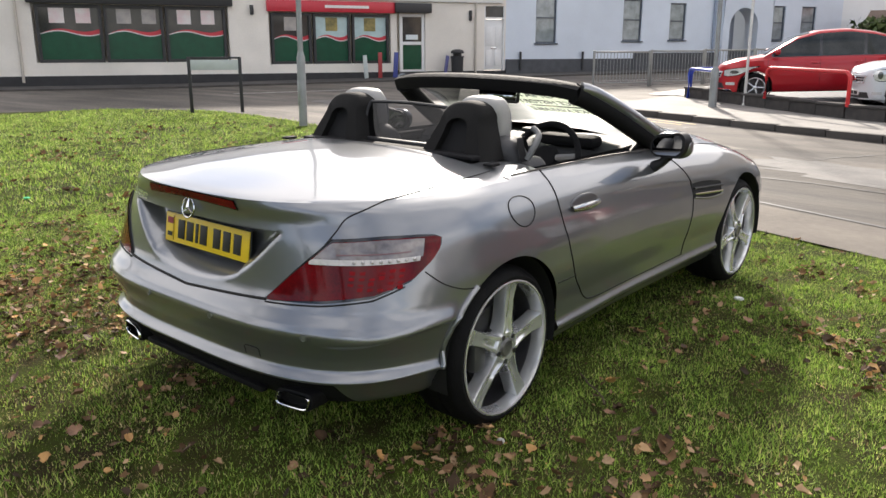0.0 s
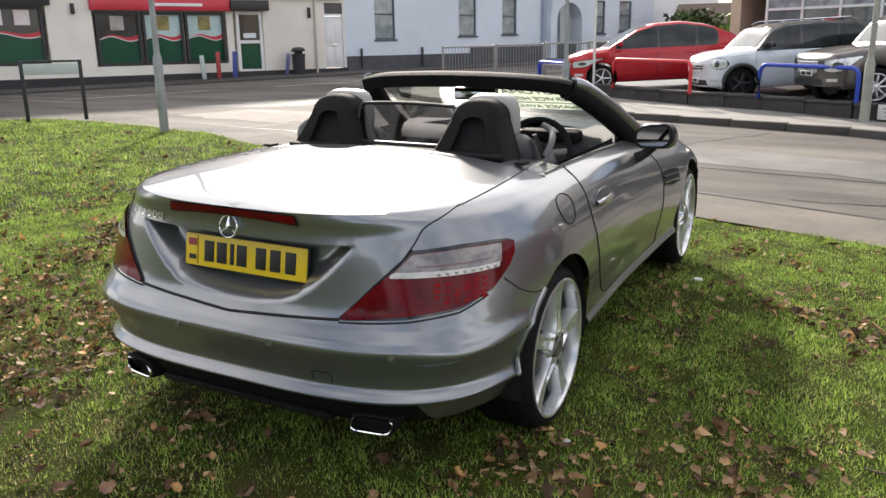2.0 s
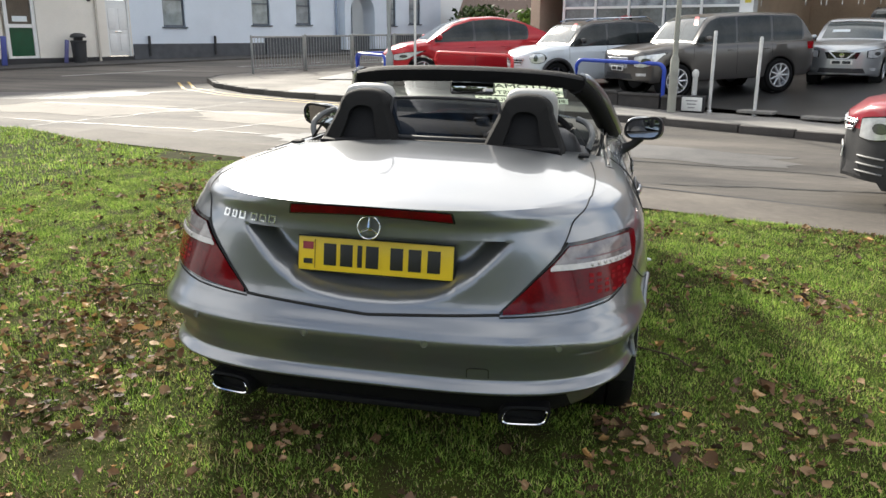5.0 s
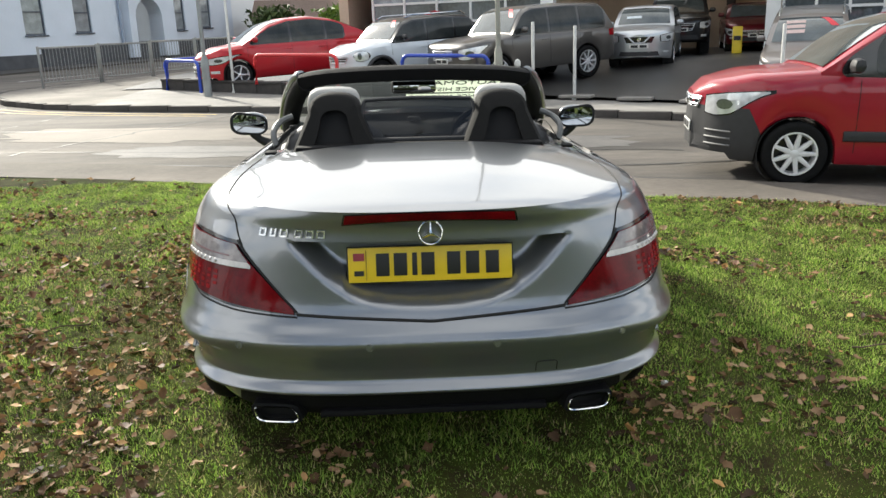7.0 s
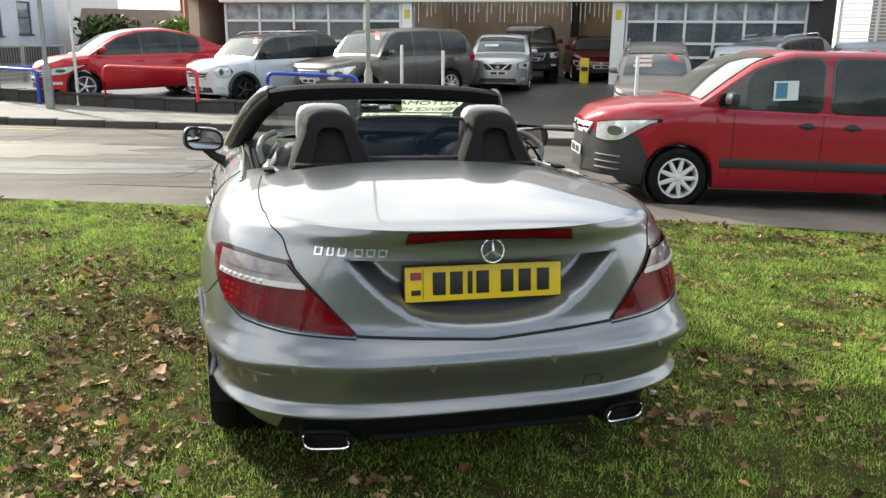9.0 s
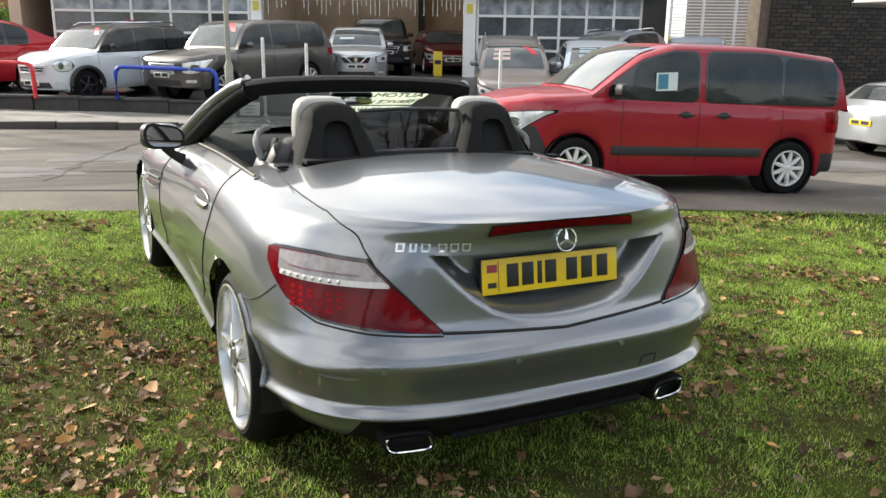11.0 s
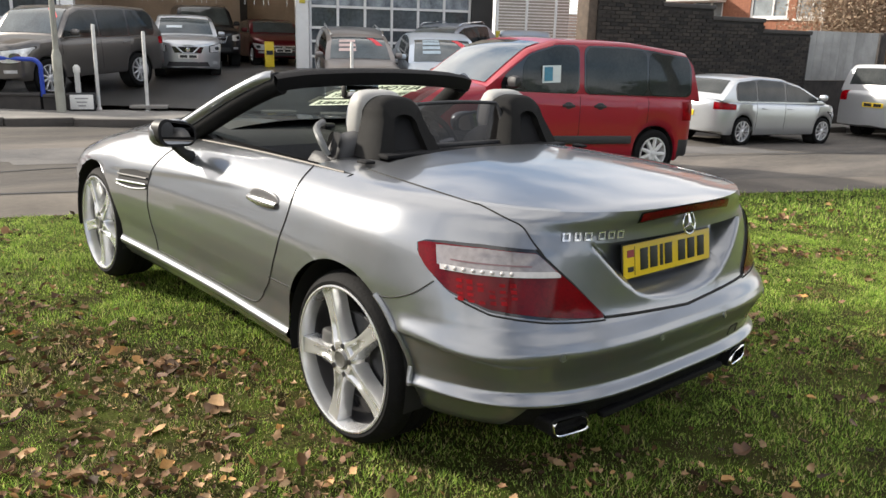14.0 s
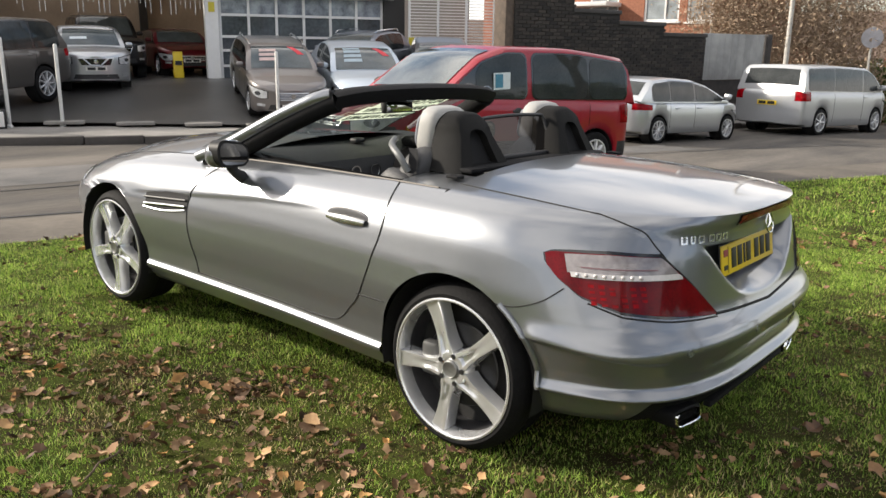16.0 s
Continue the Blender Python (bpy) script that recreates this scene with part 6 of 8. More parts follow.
# crease along the flank
fl = P[..., 2] - np.interp(P[..., 1], [0.6, 0.74, 1.146, 1.675, 2.174], [0.800, 0.795, 0.772, 0.720, 0.674])
side_k = np.where(fl > 0, np.exp(-(fl / 0.06) ** 2), np.exp(-(fl / 0.007) ** 2)) * sm(P[..., 1], 0.6, 1.3) * sm(2.25 - P[..., 1], 0.0, 0.25)
P[..., 0] += 0.0055 * side_k * (P[..., 0] > 0.5)


def in_arch(p):
    return p[0] > 0.55 and min(math.hypot(p[1] - c, p[2] - 0.322) for c in (RY, WB)) < 0.352


arch = np.array([[in_arch(p) for p in row] for row in P])
touched = set()
for i in range(P.shape[0] - 1):
    for j in range(P.shape[1] - 1):
        q = [(i, j), (i, j + 1), (i + 1, j + 1), (i + 1, j)]
        ins = [arch[a] for a in q]
        if any(ins):
            touched.update(a for a, k in zip(q, ins) if not k)
for a in touched:
    c = RY if abs(P[a][1]) < 1.2 else WB
    d = Vector((P[a][1] - c, P[a][2] - 0.322))
    if d.length < 0.42:
        d = d.normalized() * 0.352
        P[a][1], P[a][2] = c + d.x, 0.322 + d.y
bm_body = bmesh.new()
for sgn in (1, -1):
    vb = {}
    for i in range(P.shape[0] - 1):
        for j in range(P.shape[1] - 1):
            q = [(i, j), (i, j + 1), (i + 1, j + 1), (i + 1, j)]
            if any(arch[a] for a in q):
                continue
            f = []
            for a in q:
                if a not in vb:
                    vb[a] = bm_body.verts.new((P[a][0] * sgn, P[a][1], P[a][2]))
                f.append(vb[a])
            try:
                bm_body.faces.new(f[::-1] if sgn == 1 else f)
            except ValueError:
                pass
# the black lower bumper is cut out along slanted lines
for sgn in (1, -1):
    geo = [f for f in bm_body.faces if f.calc_center_median().y < -0.4 and f.calc_center_median().z < 0.42 and f.calc_center_median().x * sgn > 0]
    geo = list({v for f in geo for v in f.verts}) + list({e for f in geo for e in f.edges}) + geo
    bmesh.ops.bisect_plane(bm_body, geom=geo, plane_co=(sgn * 0.63, 0, 0.352), plane_no=(sgn * 1.0, 0, 0.25))
bm_diff = bm_body.copy()


def lower_black(f):
    c = f.calc_center_median()
    return c.y < -0.4 and c.z < 0.3515 and (abs(c.x) - 0.63) * 1.0 + (c.z - 0.352) * 0.25 < 0


bmesh.ops.delete(bm_body, geom=[f for f in bm_body.faces if lower_black(f)], context="FACES")
bmesh.ops.delete(bm_diff, geom=[f for f in bm_diff.faces if not lower_black(f)], context="FACES")

# boot lid top, bonnet and door tops spring from the uppermost level
TOP = P[-1]
deck_cols = [j for j in range(TOP.shape[0]) if TOP[j, 1] <= 0.19]
hood_cols = [j for j in range(TOP.shape[0]) if TOP[j, 1] >= 1.50]
mid_cols = [j for j in range(TOP.shape[0]) if deck_cols[-1] <= j <= hood_cols[0]]


def cap_grid(cols, zc, power):
    rows = []
    for j in cols:
        x, y, z = TOP[j]
        c = zc(y)
        row = []
        for t in np.linspace(-1, 1, 33):
            e = abs(t) ** power
            row.append((x * t, y, c - (c - z) * e))
        rows.append(row)
    return rows


deck_z = lambda y: float(flow(y, [-0.752, -0.70, -0.6, -0.4, -0.1, 0.19], [0.931, 0.943, 0.955, 0.974, 0.992, 1.0]))
hood_z = lambda y: float(flow(y, [1.5, 1.9, 2.4, 2.75, 2.9, 2.96], [0.975, 0.957, 0.912, 0.858, 0.815, 0.775]))
grid_bm(cap_grid(deck_cols, deck_z, 2.6), bm_body, flip=False)
grid_bm(cap_grid(hood_cols, hood_z, 2.4), bm_body, flip=False)
for s in (1, -1):
    rows = []
    for dx, dz in ((0, 0), (-0.012, 0.007), (-0.028, 0.009), (-0.045, 0.004), (-0.06, -0.015)):
        rows.append([(s * (TOP[j, 0] + dx), TOP[j, 1], TOP[j, 2] + dz) for j in mid_cols])
    grid_bm(rows, bm_body, flip=s > 0)
bmesh.ops.remove_doubles(bm_body, verts=bm_body.verts[:], dist=5e-4)
bmesh.ops.recalc_face_normals(bm_body, faces=bm_body.faces[:])
bmesh.ops.recalc_face_normals(bm_diff, faces=bm_diff.faces[:])
tree = BVHTree.FromBMesh(bm_body)
body = part("body", bm_body, SILVER_PAINT, roadster)
part("rear_diffuser", bm_diff, TRIM_BLACK, roadster, "black plastic lower bumper")


def on_body(p, lift=0.0):
    loc, nor, _, _ = tree.find_nearest(Vector(p))
    out = loc - Vector((0, 1.0, 0.55))
    if nor.dot(Vector((loc.x, (loc.y - 1.1) * 0.5, loc.z - 0.5))) < 0:
        nor = -nor
    return loc + nor * lift, nor


def dense(points, step=0.015):
    pts = [Vector(p) for p in points]
    out = []
    for i in range(len(pts) - 1):
        a, b = pts[max(i - 1, 0)], pts[i]
        c, d = pts[i + 1], pts[min(i + 2, len(pts) - 1)]
        n = max(2, int((c - b).length / step))
        for k in range(n):
            t = k / n
            out.append(0.5 * ((2 * b) + (c - a) * t + (2 * a - 5 * b + 4 * c - d) * t * t + (3 * b - a - 3 * c + d) * t ** 3))
    return out + [pts[-1]]


def seam(points, parent=roadster, r=0.0032, name="panel_gap", material=None):
    pts = [on_body(p, 0.0005)[0] for p in dense(points)]
    keep = [pts[0]]
    for p in pts[1:]:
        if (p - keep[-1]).length > 0.004:
            keep.append(p)
    return part(name, tube_bm(keep, r, 6), material or SEAM, parent)


def mirror_x(points):
    return [(-x, y, z) for x, y, z in points]


# arc length along the rear contour
base_row = int(np.argmin(np.abs(TAB[:, 0] - 0.64)))
arc = np.r_[0, np.cumsum(np.hypot(np.diff(P[base_row, :, 0]), np.diff(P[base_row, :, 1])))]


def rear_point(s, z, lift=0.0):
    """A point of the rear shell: s along the contour from the middle (signed), z up."""
    u = np.interp(abs(s), arc, np.arange(len(arc)))
    j = int(u)
    f = u - j
    col = P[:, j] * (1 - f) + P[:, min(j + 1, P.shape[1] - 1)] * f
    x = np.interp(z, col[:, 2], col[:, 0])
    y = np.interp(z, col[:, 2], col[:, 1])
    p = Vector((x, y, z))
    u2 = min(u + 1.0, len(arc) - 2)
    a, b = P[base_row, max(int(u) - 1, 0)], P[base_row, int(u2) + 1]
    n = Vector((-(a[1] - b[1]), -(b[0] - a[0]), 0)).normalized()
    n = Vector((abs(n.x), -abs(n.y), 0.12)).normalized()
    p += n * lift
    return Vector((p.x if s >= 0 else -p.x, p.y, p.z))


def rear_patch(lo, hi, s0, s1, lift, ns=40, nk=10, k0=0.0, k1=1.0):
    rows = []
    for k in np.linspace(k0, k1, nk):
        rows.append([rear_point(s, lo(abs(s)) + (hi(abs(s)) - lo(abs(s))) * k, lift) for s in np.linspace(s0, s1, ns)])
    return rows


# tail lights
LS = [0.425, 0.53, 0.64, 0.80, 0.92, 0.985, 1.018]
lamp_lo = lambda s: ip(s, LS, [0.611, 0.616, 0.622, 0.640, 0.682, 0.735, 0.782])
lamp_hi = lambda s: ip(s, LS, [0.616, 0.722, 0.822, 0.828, 0.824, 0.818, 0.806])
for sg in (1, -1):
    tl = new("tail_light")
    tl.parent = roadster
    part("bezel", grid_bm(rear_patch(lamp_lo, lamp_hi, sg * 0.425, sg * 1.018, 0.003, 48, 12), flip=sg > 0), BLACK_GLOSS, tl)
    part("red_lens", grid_bm(rear_patch(lamp_lo, lamp_hi, sg * 0.434, sg * 1.010, 0.009, 56, 14, 0.05, 0.95), flip=sg > 0), LAMP_RED, tl, "glossy red lamp lens")
    band_lo = lambda q: min(0.743 + 0.016 * max(0.0, q - 0.85), lamp_hi(q) - 0.012)
    part("clear_lens", grid_bm(rear_patch(lambda q: band_lo(q) + 0.012, lambda q: lamp_hi(q) - 0.011, sg * 0.588, sg * 0.945, 0.0115, 44, 8), flip=sg > 0), CLEAR_LENS, tl, "clear lamp lens")
    part("light_strip", grid_bm(rear_patch(band_lo, lambda q: max(band_lo(q), min(band_lo(q) + 0.018 - 0.008 * (q - 0.57), lamp_hi(q) - 0.011)), sg * 0.574, sg * 0.935, 0.0135, 44, 3), flip=sg > 0), LED_WHITE, tl, "white light strip")
    part("dark_divider", grid_bm(rear_patch(lambda q: band_lo(q) + 0.030, lambda q: band_lo(q) + 0.034, sg * 0.66, sg * 0.90, 0.0130, 30, 2), flip=sg > 0), mat("divider_rose", (0.20, 0.10, 0.11), 0.3), tl)
    for q in np.linspace(0.72, 0.915, 8):
        for zz in (0.7515,):
            dot = lathe_bm([(-0.001, 0.0075), (0.002, 0.0065), (0.004, 0.004), (0.0045, 0.0)], 10, "z")
            o = part("led", dot, mat("led_grey", (0.52, 0.49, 0.48), 0.25, 0.2, 0.1, 20), tl)
            c0, c1 = rear_point(sg * q, zz, 0.013), rear_point(sg * q, zz, 0.03)
            o.matrix_basis = Matrix.Translation(c0) @ (c1 - c0).to_track_quat("Z", "Y").to_matrix().to_4x4()
    for i, q in enumerate(np.linspace(0.72, 0.88, 6)):
        for k in range(4):
            zz = 0.662 + 0.017 * k + 0.05 * max(0, q - 0.82)
            hgt = 0.006 + 0.006 * ((i * 7 + k * 5) % 4) / 3
            if (i * 3 + k * 5) % 7 == 0:
                continue
            part("reflector", grid_bm(rear_patch(lambda v: zz, lambda v: zz + hgt, sg * (q - 0.010), sg * (q + 0.008), 0.0105, 3, 3), flip=sg > 0), LAMP_BRIGHT_RED, tl)

# high brake light
bl_lo, bl_hi = (lambda s: 0.902 - 0.012 * (s / 0.28) ** 2), (lambda s: 0.926 - 0.008 * (s / 0.28) ** 2)
part("high_brake_light", grid_bm(rear_patch(bl_lo, bl_hi, -0.275, 0.275, 0.006, 40, 6), flip=True), LAMP_RED, roadster)
part("brake_light_bed", grid_bm(rear_patch(lambda s: bl_lo(s) - 0.004, lambda s: bl_hi(s) + 0.004, -0.282, 0.282, 0.003, 40, 4), flip=True), BLACK_GLOSS, roadster)

# number plate
plate = new("number_plate")
plate.parent = roadster
plate.matrix_basis = Matrix.Translation((0, -0.692, 0.690)) @ Euler((radians(-9), 0, 0)).to_matrix().to_4x4()
part("plate", box_bm(0.52, 0.008, 0.111, (0, 0, 0), 0.003), YELLOW_PLATE, plate)
part("plate_border", box_bm(0.528, 0.006, 0.119, (0, 0.004, -0.004), 0.003), PLATE_INK, plate)
xs = [-0.163, -0.107, -0.062, -0.02, 0.062, 0.122, 0.185]
ws_ = [0.042, 0.042, 0.016, 0.042, 0.042, 0.042, 0.042]
for x, w in zip(xs, ws_):
    part("plate_bar", box_bm(w, 0.004, 0.072, (x + 0.012, -0.005, 0.02), 0.001), PLATE_INK, plate)
part("flag_patch", box_bm(0.035, 0.003, 0.024, (-0.226, -0.005, 0.07)), mat("flag_red", (0.4, 0.06, 0.08), 0.5, 0, 0.3, 60), plate)
part("flag_patch", box_bm(0.03, 0.003, 0.016, (-0.226, -0.005, 0.022)), PLATE_INK, plate)
part("plate_line", box_bm(0.003, 0.003, 0.095, (-0.203, -0.0045, 0.008)), mat("plate_ochre", (0.4, 0.26, 0.02), 0.5, 0, 0.1, 20), plate)

# badges as plain chrome shapes
badge = new("boot_badge")
badge.parent = roadster
badge.matrix_basis = Matrix.Translation((0, -0.7475, 0.862)) @ Euler((radians(78), 0, 0)).to_matrix().to_4x4()
bmr = bmesh.new()
ring = [[((0.036 + 0.0028 * math.cos(b)) * math.cos(a), (0.036 + 0.0028 * math.cos(b)) * math.sin(a), 0.0028 * math.sin(b)) for b in np.linspace(0, 2 * math.pi, 9)[:-1]] for a in np.linspace(0, 2 * math.pi, 37)]
grid_bm(ring, bmr, closed=True)
part("ring", bmr, CHROME, badge)
for k in range(3):
    a = math.pi / 2 + 2 * math.pi * k / 3
    part("arm", tube_bm([(0, 0, 0.002), (0.018 * math.cos(a), 0.018 * math.sin(a), 0.002), (0.034 * math.cos(a), 0.034 * math.sin(a), 0.0)], 0.004, 6, radii=[0.0065, 0.0042, 0.0016]), CHROME, badge)
for x0, w in ((-0.545, 0.026), (-0.507, 0.022), (-0.470, 0.028), (-0.420, 0.028), (-0.383, 0.028), (-0.346, 0.028)):
    bb = bmesh.new()
    for q0, q1, za, zb in ((x0 - w / 2, x0 - w / 2 + 0.006, 0.845, 0.870), (x0 + w / 2 - 0.006, x0 + w / 2, 0.845, 0.870), (x0 - w / 2, x0 + w / 2, 0.845, 0.8505), (x0 - w / 2, x0 + w / 2, 0.8645, 0.870)):
        grid_bm(rear_patch(lambda v: za, lambda v: zb, q0, q1, 0.005, 3, 2), bb, flip=True)
    part("badge_bar", bb, mat("badge_silver", (0.75, 0.76, 0.77), 0.2, 0.8, 0.05, 20), roadster)

# lid and bumper gaps
lid_v = [rear_point(s, ip(abs(s), [0, 0.425], [0.586, 0.611]), 0.001) for s in np.linspace(-0.425, 0.425, 50)]
part("panel_gap", tube_bm(lid_v, 0.005, 6), SEAM, roadster)
for sg in (1, -1):
    up = [rear_point(sg * s, lamp_hi(s), 0.002) for s in np.linspace(0.425, 0.64, 20)]
    part("panel_gap", tube_bm(up, 0.0035, 6), SEAM, roadster)
    lid = [(0.628, -0.69, 0.825), (0.655, -0.62, 0.89), (0.672, -0.45, 0.94), (0.682, -0.2, 0.965), (0.672, 0.03, 0.972), (0.655, 0.19, 0.97)]
    seam(lid if sg > 0 else mirror_x(lid), r=0.0026)
    bump = [rear_point(sg * s, lamp_lo(s) - 0.008, 0.001) for s in np.linspace(0.425, 0.90, 30)]
    part("panel_gap", tube_bm(bump, 0.003, 6), SEAM, roadster)
    bump2 = [(0.86, -0.41, 0.715), (0.88, -0.345, 0.660), (0.893, -0.28, 0.628), (0.897, -0.23, 0.616), (0.9, -0.175, 0.612)]
    seam(bump2 if sg > 0 else mirror_x(bump2), r=0.0025)
    door_r = [(0.735, 0.425, 0.95), (0.80, 0.400, 0.88), (0.865, 0.390, 0.78), (0.885, 0.416, 0.67), (0.888, 0.460, 0.55), (0.885, 0.503, 0.47), (0.88, 0.552, 0.42), (0.88, 0.602, 0.370), (0.877, 0.663, 0.344), (0.875, 0.8, 0.335)]
    seam(door_r if sg > 0 else mirror_x(door_r))
    door_f = [(0.775, 1.50, 0.915), (0.82, 1.60, 0.82), (0.855, 1.672, 0.72), (0.865, 1.690, 0.604), (0.867, 1.678, 0.51), (0.867, 1.652, 0.40), (0.867, 1.635, 0.335)]
    seam(door_f if sg > 0 else mirror_x(door_f))
    low = [(0.875, 0.8, 0.335), (0.87, 1.2, 0.333), (0.87, 1.65, 0.335)]
    seam(low if sg > 0 else mirror_x(low), r=0.0025)
    wing = [(0.888, 0.498, 0.493), (0.892, 0.43, 0.494), (0.897, 0.345, 0.496)]
    seam(wing if sg > 0 else mirror_x(wing), r=0.0025)
    hood = [(0.70, 1.52, 0.955), (0.71, 1.9, 0.94), (0.70, 2.3, 0.90), (0.66, 2.7, 0.835), (0.6, 2.9, 0.795)]
    seam(hood if sg > 0 else mirror_x(hood), r=0.0025)
    # arch lip and well
    for c in (RY, WB):
        angs = np.linspace(radians(-14), radians(194), 40)
        rows = [[(sg * x, c + rr_ * math.cos(a), 0.322 + rr_ * math.sin(a)) for a in angs] for x, rr_ in ((0.55, 0.0), (0.55, 0.35), (0.86, 0.351))]
        part("wheel_well", grid_bm(rows), DARK, roadster)

# bright rear arch edge of the bumper
for sg in (1, -1):
    pts = [(0.893, RY - 0.352 * math.cos(a) - 0.004, 0.322 + 0.352 * math.sin(a)) for a in np.linspace(0.05, 0.98, 16)]
    pts = [on_body((sg * 0.89, y - 0.012, z), 0.003)[0] for x, y, z in pts]
    part("bumper_edge", tube_bm(pts, 0.010, 8), SILVER_PAINT, roadster)

# underside
part("underbody", box_bm(1.16, 3.1, 0.10, (0, 1.35, 0.19)), DARK, roadster, smooth=False)
part("rear_panel", box_bm(0.8, 0.3, 0.08, (0, -0.45, 0.25)), DARK, roadster, smooth=False)
part("diffuser_fin", box_bm(0.74, 0.03, 0.022, (0, -0.735, 0.252), 0.006), TRIM_BLACK, roadster)

# exhaust tips
for sg in (1, -1):
    ex = new("exhaust_tip")
    ex.parent = roadster
    ex.matrix_basis = Matrix.Translation((sg * 0.512, -0.722, 0.264)) @ Matrix.Rotation(radians(sg * 9), 4, "Z")
    prof = []
    for a in np.linspace(0, 2 * math.pi, 33)[:-1]:
        c, s_ = math.cos(a), math.sin(a)
        z = 0.0265 * math.copysign(abs(s_) ** 0.6, s_)
        prof.append((0.07 * math.copysign(abs(c) ** 0.4, c) + sg * 0.28 * z, z))
    loop = lambda spec: [[(x * k, y, z * kz) for x, z in prof] for y, k, kz in spec]
    part("chrome_rim", grid_bm(loop(((0.0, 1.03, 1.06), (-0.012, 1.03, 1.06), (-0.015, 1.0, 1.0), (-0.012, 0.955, 0.9), (0.01, 0.94, 0.87))), closed=True), CHROME, ex)
    part("sleeve", grid_bm(loop(((0.0, 1.03, 1.05), (0.16, 0.95, 0.9))), closed=True), DARK, ex)
    part("surround", grid_bm(loop(((-0.004, 1.02, 1.02), (-0.004, 1.16, 1.3), (0.08, 1.22, 1.5), (0.2, 1.2, 1.4))), closed=True), TRIM_BLACK, ex)
    # flat near-black face closes the mouth of the tip
    bmx = bmesh.new()
    bmx.faces.new([bmx.verts.new((x * 0.95, 0.03, z * 0.9)) for x, z in prof])
    part("inner_baffle", bmx, mat("sooty_black", (0.004, 0.004, 0.004), 0.9), ex)

# parking sensors and towing cover
for s in (-0.62, -0.2, 0.2, 0.62):
    o = part("parking_sensor", lathe_bm([(-0.003, 0.0125), (0.002, 0.0125), (0.002, 0.0105), (-0.0005, 0.010), (0.0018, 0.0085), (0.0022, 0.0)], 18, "z"), SILVER_PAINT, roadster)
    p, q = rear_point(s, 0.52, 0.001), rear_point(s, 0.52, 0.02)
    o.matrix_basis = Matrix.Translation(p) @ (q - p).to_track_quat("Z", "Y").to_matrix().to_4x4()
tow = [rear_point(s, z, 0.002) for s, z in ((0.335, 0.40), (0.335, 0.43), (0.345, 0.436), (0.395, 0.436), (0.405, 0.43), (0.405, 0.40))]
part("towing_cover_gap", tube_bm(tow, 0.0016, 5), SEAM, roadster)

# wheels
tyre_me = mesh_of("tyre", lathe_bm([(-0.22, 0.252), (-0.235, 0.27), (-0.235, 0.285), (-0.22, 0.305), (-0.20, 0.3135), (-0.17, RW), (-0.155, 0.306), (-0.15, 0.306), (-0.146, RW), (-0.10, RW), (-0.097, 0.306), (-0.091, 0.306), (-0.088, RW), (-0.045, 0.3135), (-0.022, 0.306), (-0.004, 0.288), (0.003, 0.278), (0.001, 0.268), (-0.006, 0.262), (-0.03, 0.255)], 64, "x"), RUBBER)


def roadster_rim():
    """Five deep-sided spokes, grooved towards the hub, in a bright barrel, its depth coloured as shade."""
    r = 0.262
    bm = lathe_bm([(-0.2, r - 0.02), (-0.03, r - 0.012), (-0.012, r - 0.006), (-0.004, r + 0.002), (0.004, r + 0.003), (0.006, r - 0.003), (0.003, r - 0.009), (-0.010, r - 0.013), (-0.05, r - 0.018), (-0.10, r - 0.024), (-0.14, r - 0.034)], 72, "x")
    for k in range(5):
        a = 2 * math.pi * k / 5 + math.pi / 2
        ca, sa = math.cos(a), math.sin(a)
        rows = []
        for t, w, h, gr_ in ((0.040, 0.040, 0.000, 0.003), (0.065, 0.040, -0.001, 0.010), (0.085, 0.034, -0.003, 0.012), (0.11, 0.030, -0.006, 0.010), (0.135, 0.029, -0.008, 0.005), (0.15, 0.0295, -0.009, 0.0), (0.18, 0.031, -0.010, 0.0), (0.215, 0.034, -0.009, 0.0), (0.24, 0.037, -0.006, 0.0), (0.253, 0.042, -0.004, 0.0)):
            ringp = []
            w *= 0.88
            for dx, q in ((-0.062, -w * 1.12), (h - 0.008, -w), (h, -w * 0.9), (h + 0.001, -w * 0.55), (h - gr_, -w * 0.32), (h - gr_, 0), (h - gr_, w * 0.32), (h + 0.001, w * 0.55), (h, w * 0.9), (h - 0.008, w), (-0.062, w * 1.12)):
                ringp.append((dx, t * ca - q * sa, t * sa + q * ca))
            rows.append(ringp)
        grid_bm(rows, bm, flip=True)
    lathe_bm([(-0.06, 0.075), (-0.012, 0.070), (-0.001, 0.062), (0.001, 0.048), (-0.003, 0.040), (-0.004, 0.034)], 30, "x", bm)
    bmesh.ops.recalc_face_normals(bm, faces=bm.faces[:])
    # deep barrel and spoke-side faces take a darkened alloy that stands for shade
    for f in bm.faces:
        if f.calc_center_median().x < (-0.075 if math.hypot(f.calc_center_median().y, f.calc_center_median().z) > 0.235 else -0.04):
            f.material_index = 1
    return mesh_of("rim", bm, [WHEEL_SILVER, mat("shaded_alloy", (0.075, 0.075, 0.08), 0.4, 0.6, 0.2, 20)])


WHEEL_SILVER = mat("wheel_silver", (0.72, 0.73, 0.74), 0.24, 0.72, 0.06, 30)
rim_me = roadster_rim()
cap_me = mesh_of("hub_cap", lathe_bm([(-0.006, 0.035), (0.004, 0.034), (0.006, 0.030), (0.004, 0.027), (0.005, 0.0)], 28, "x"), mat("cap_grey", (0.22, 0.22, 0.215), 0.35, 0.7, 0.2, 60))
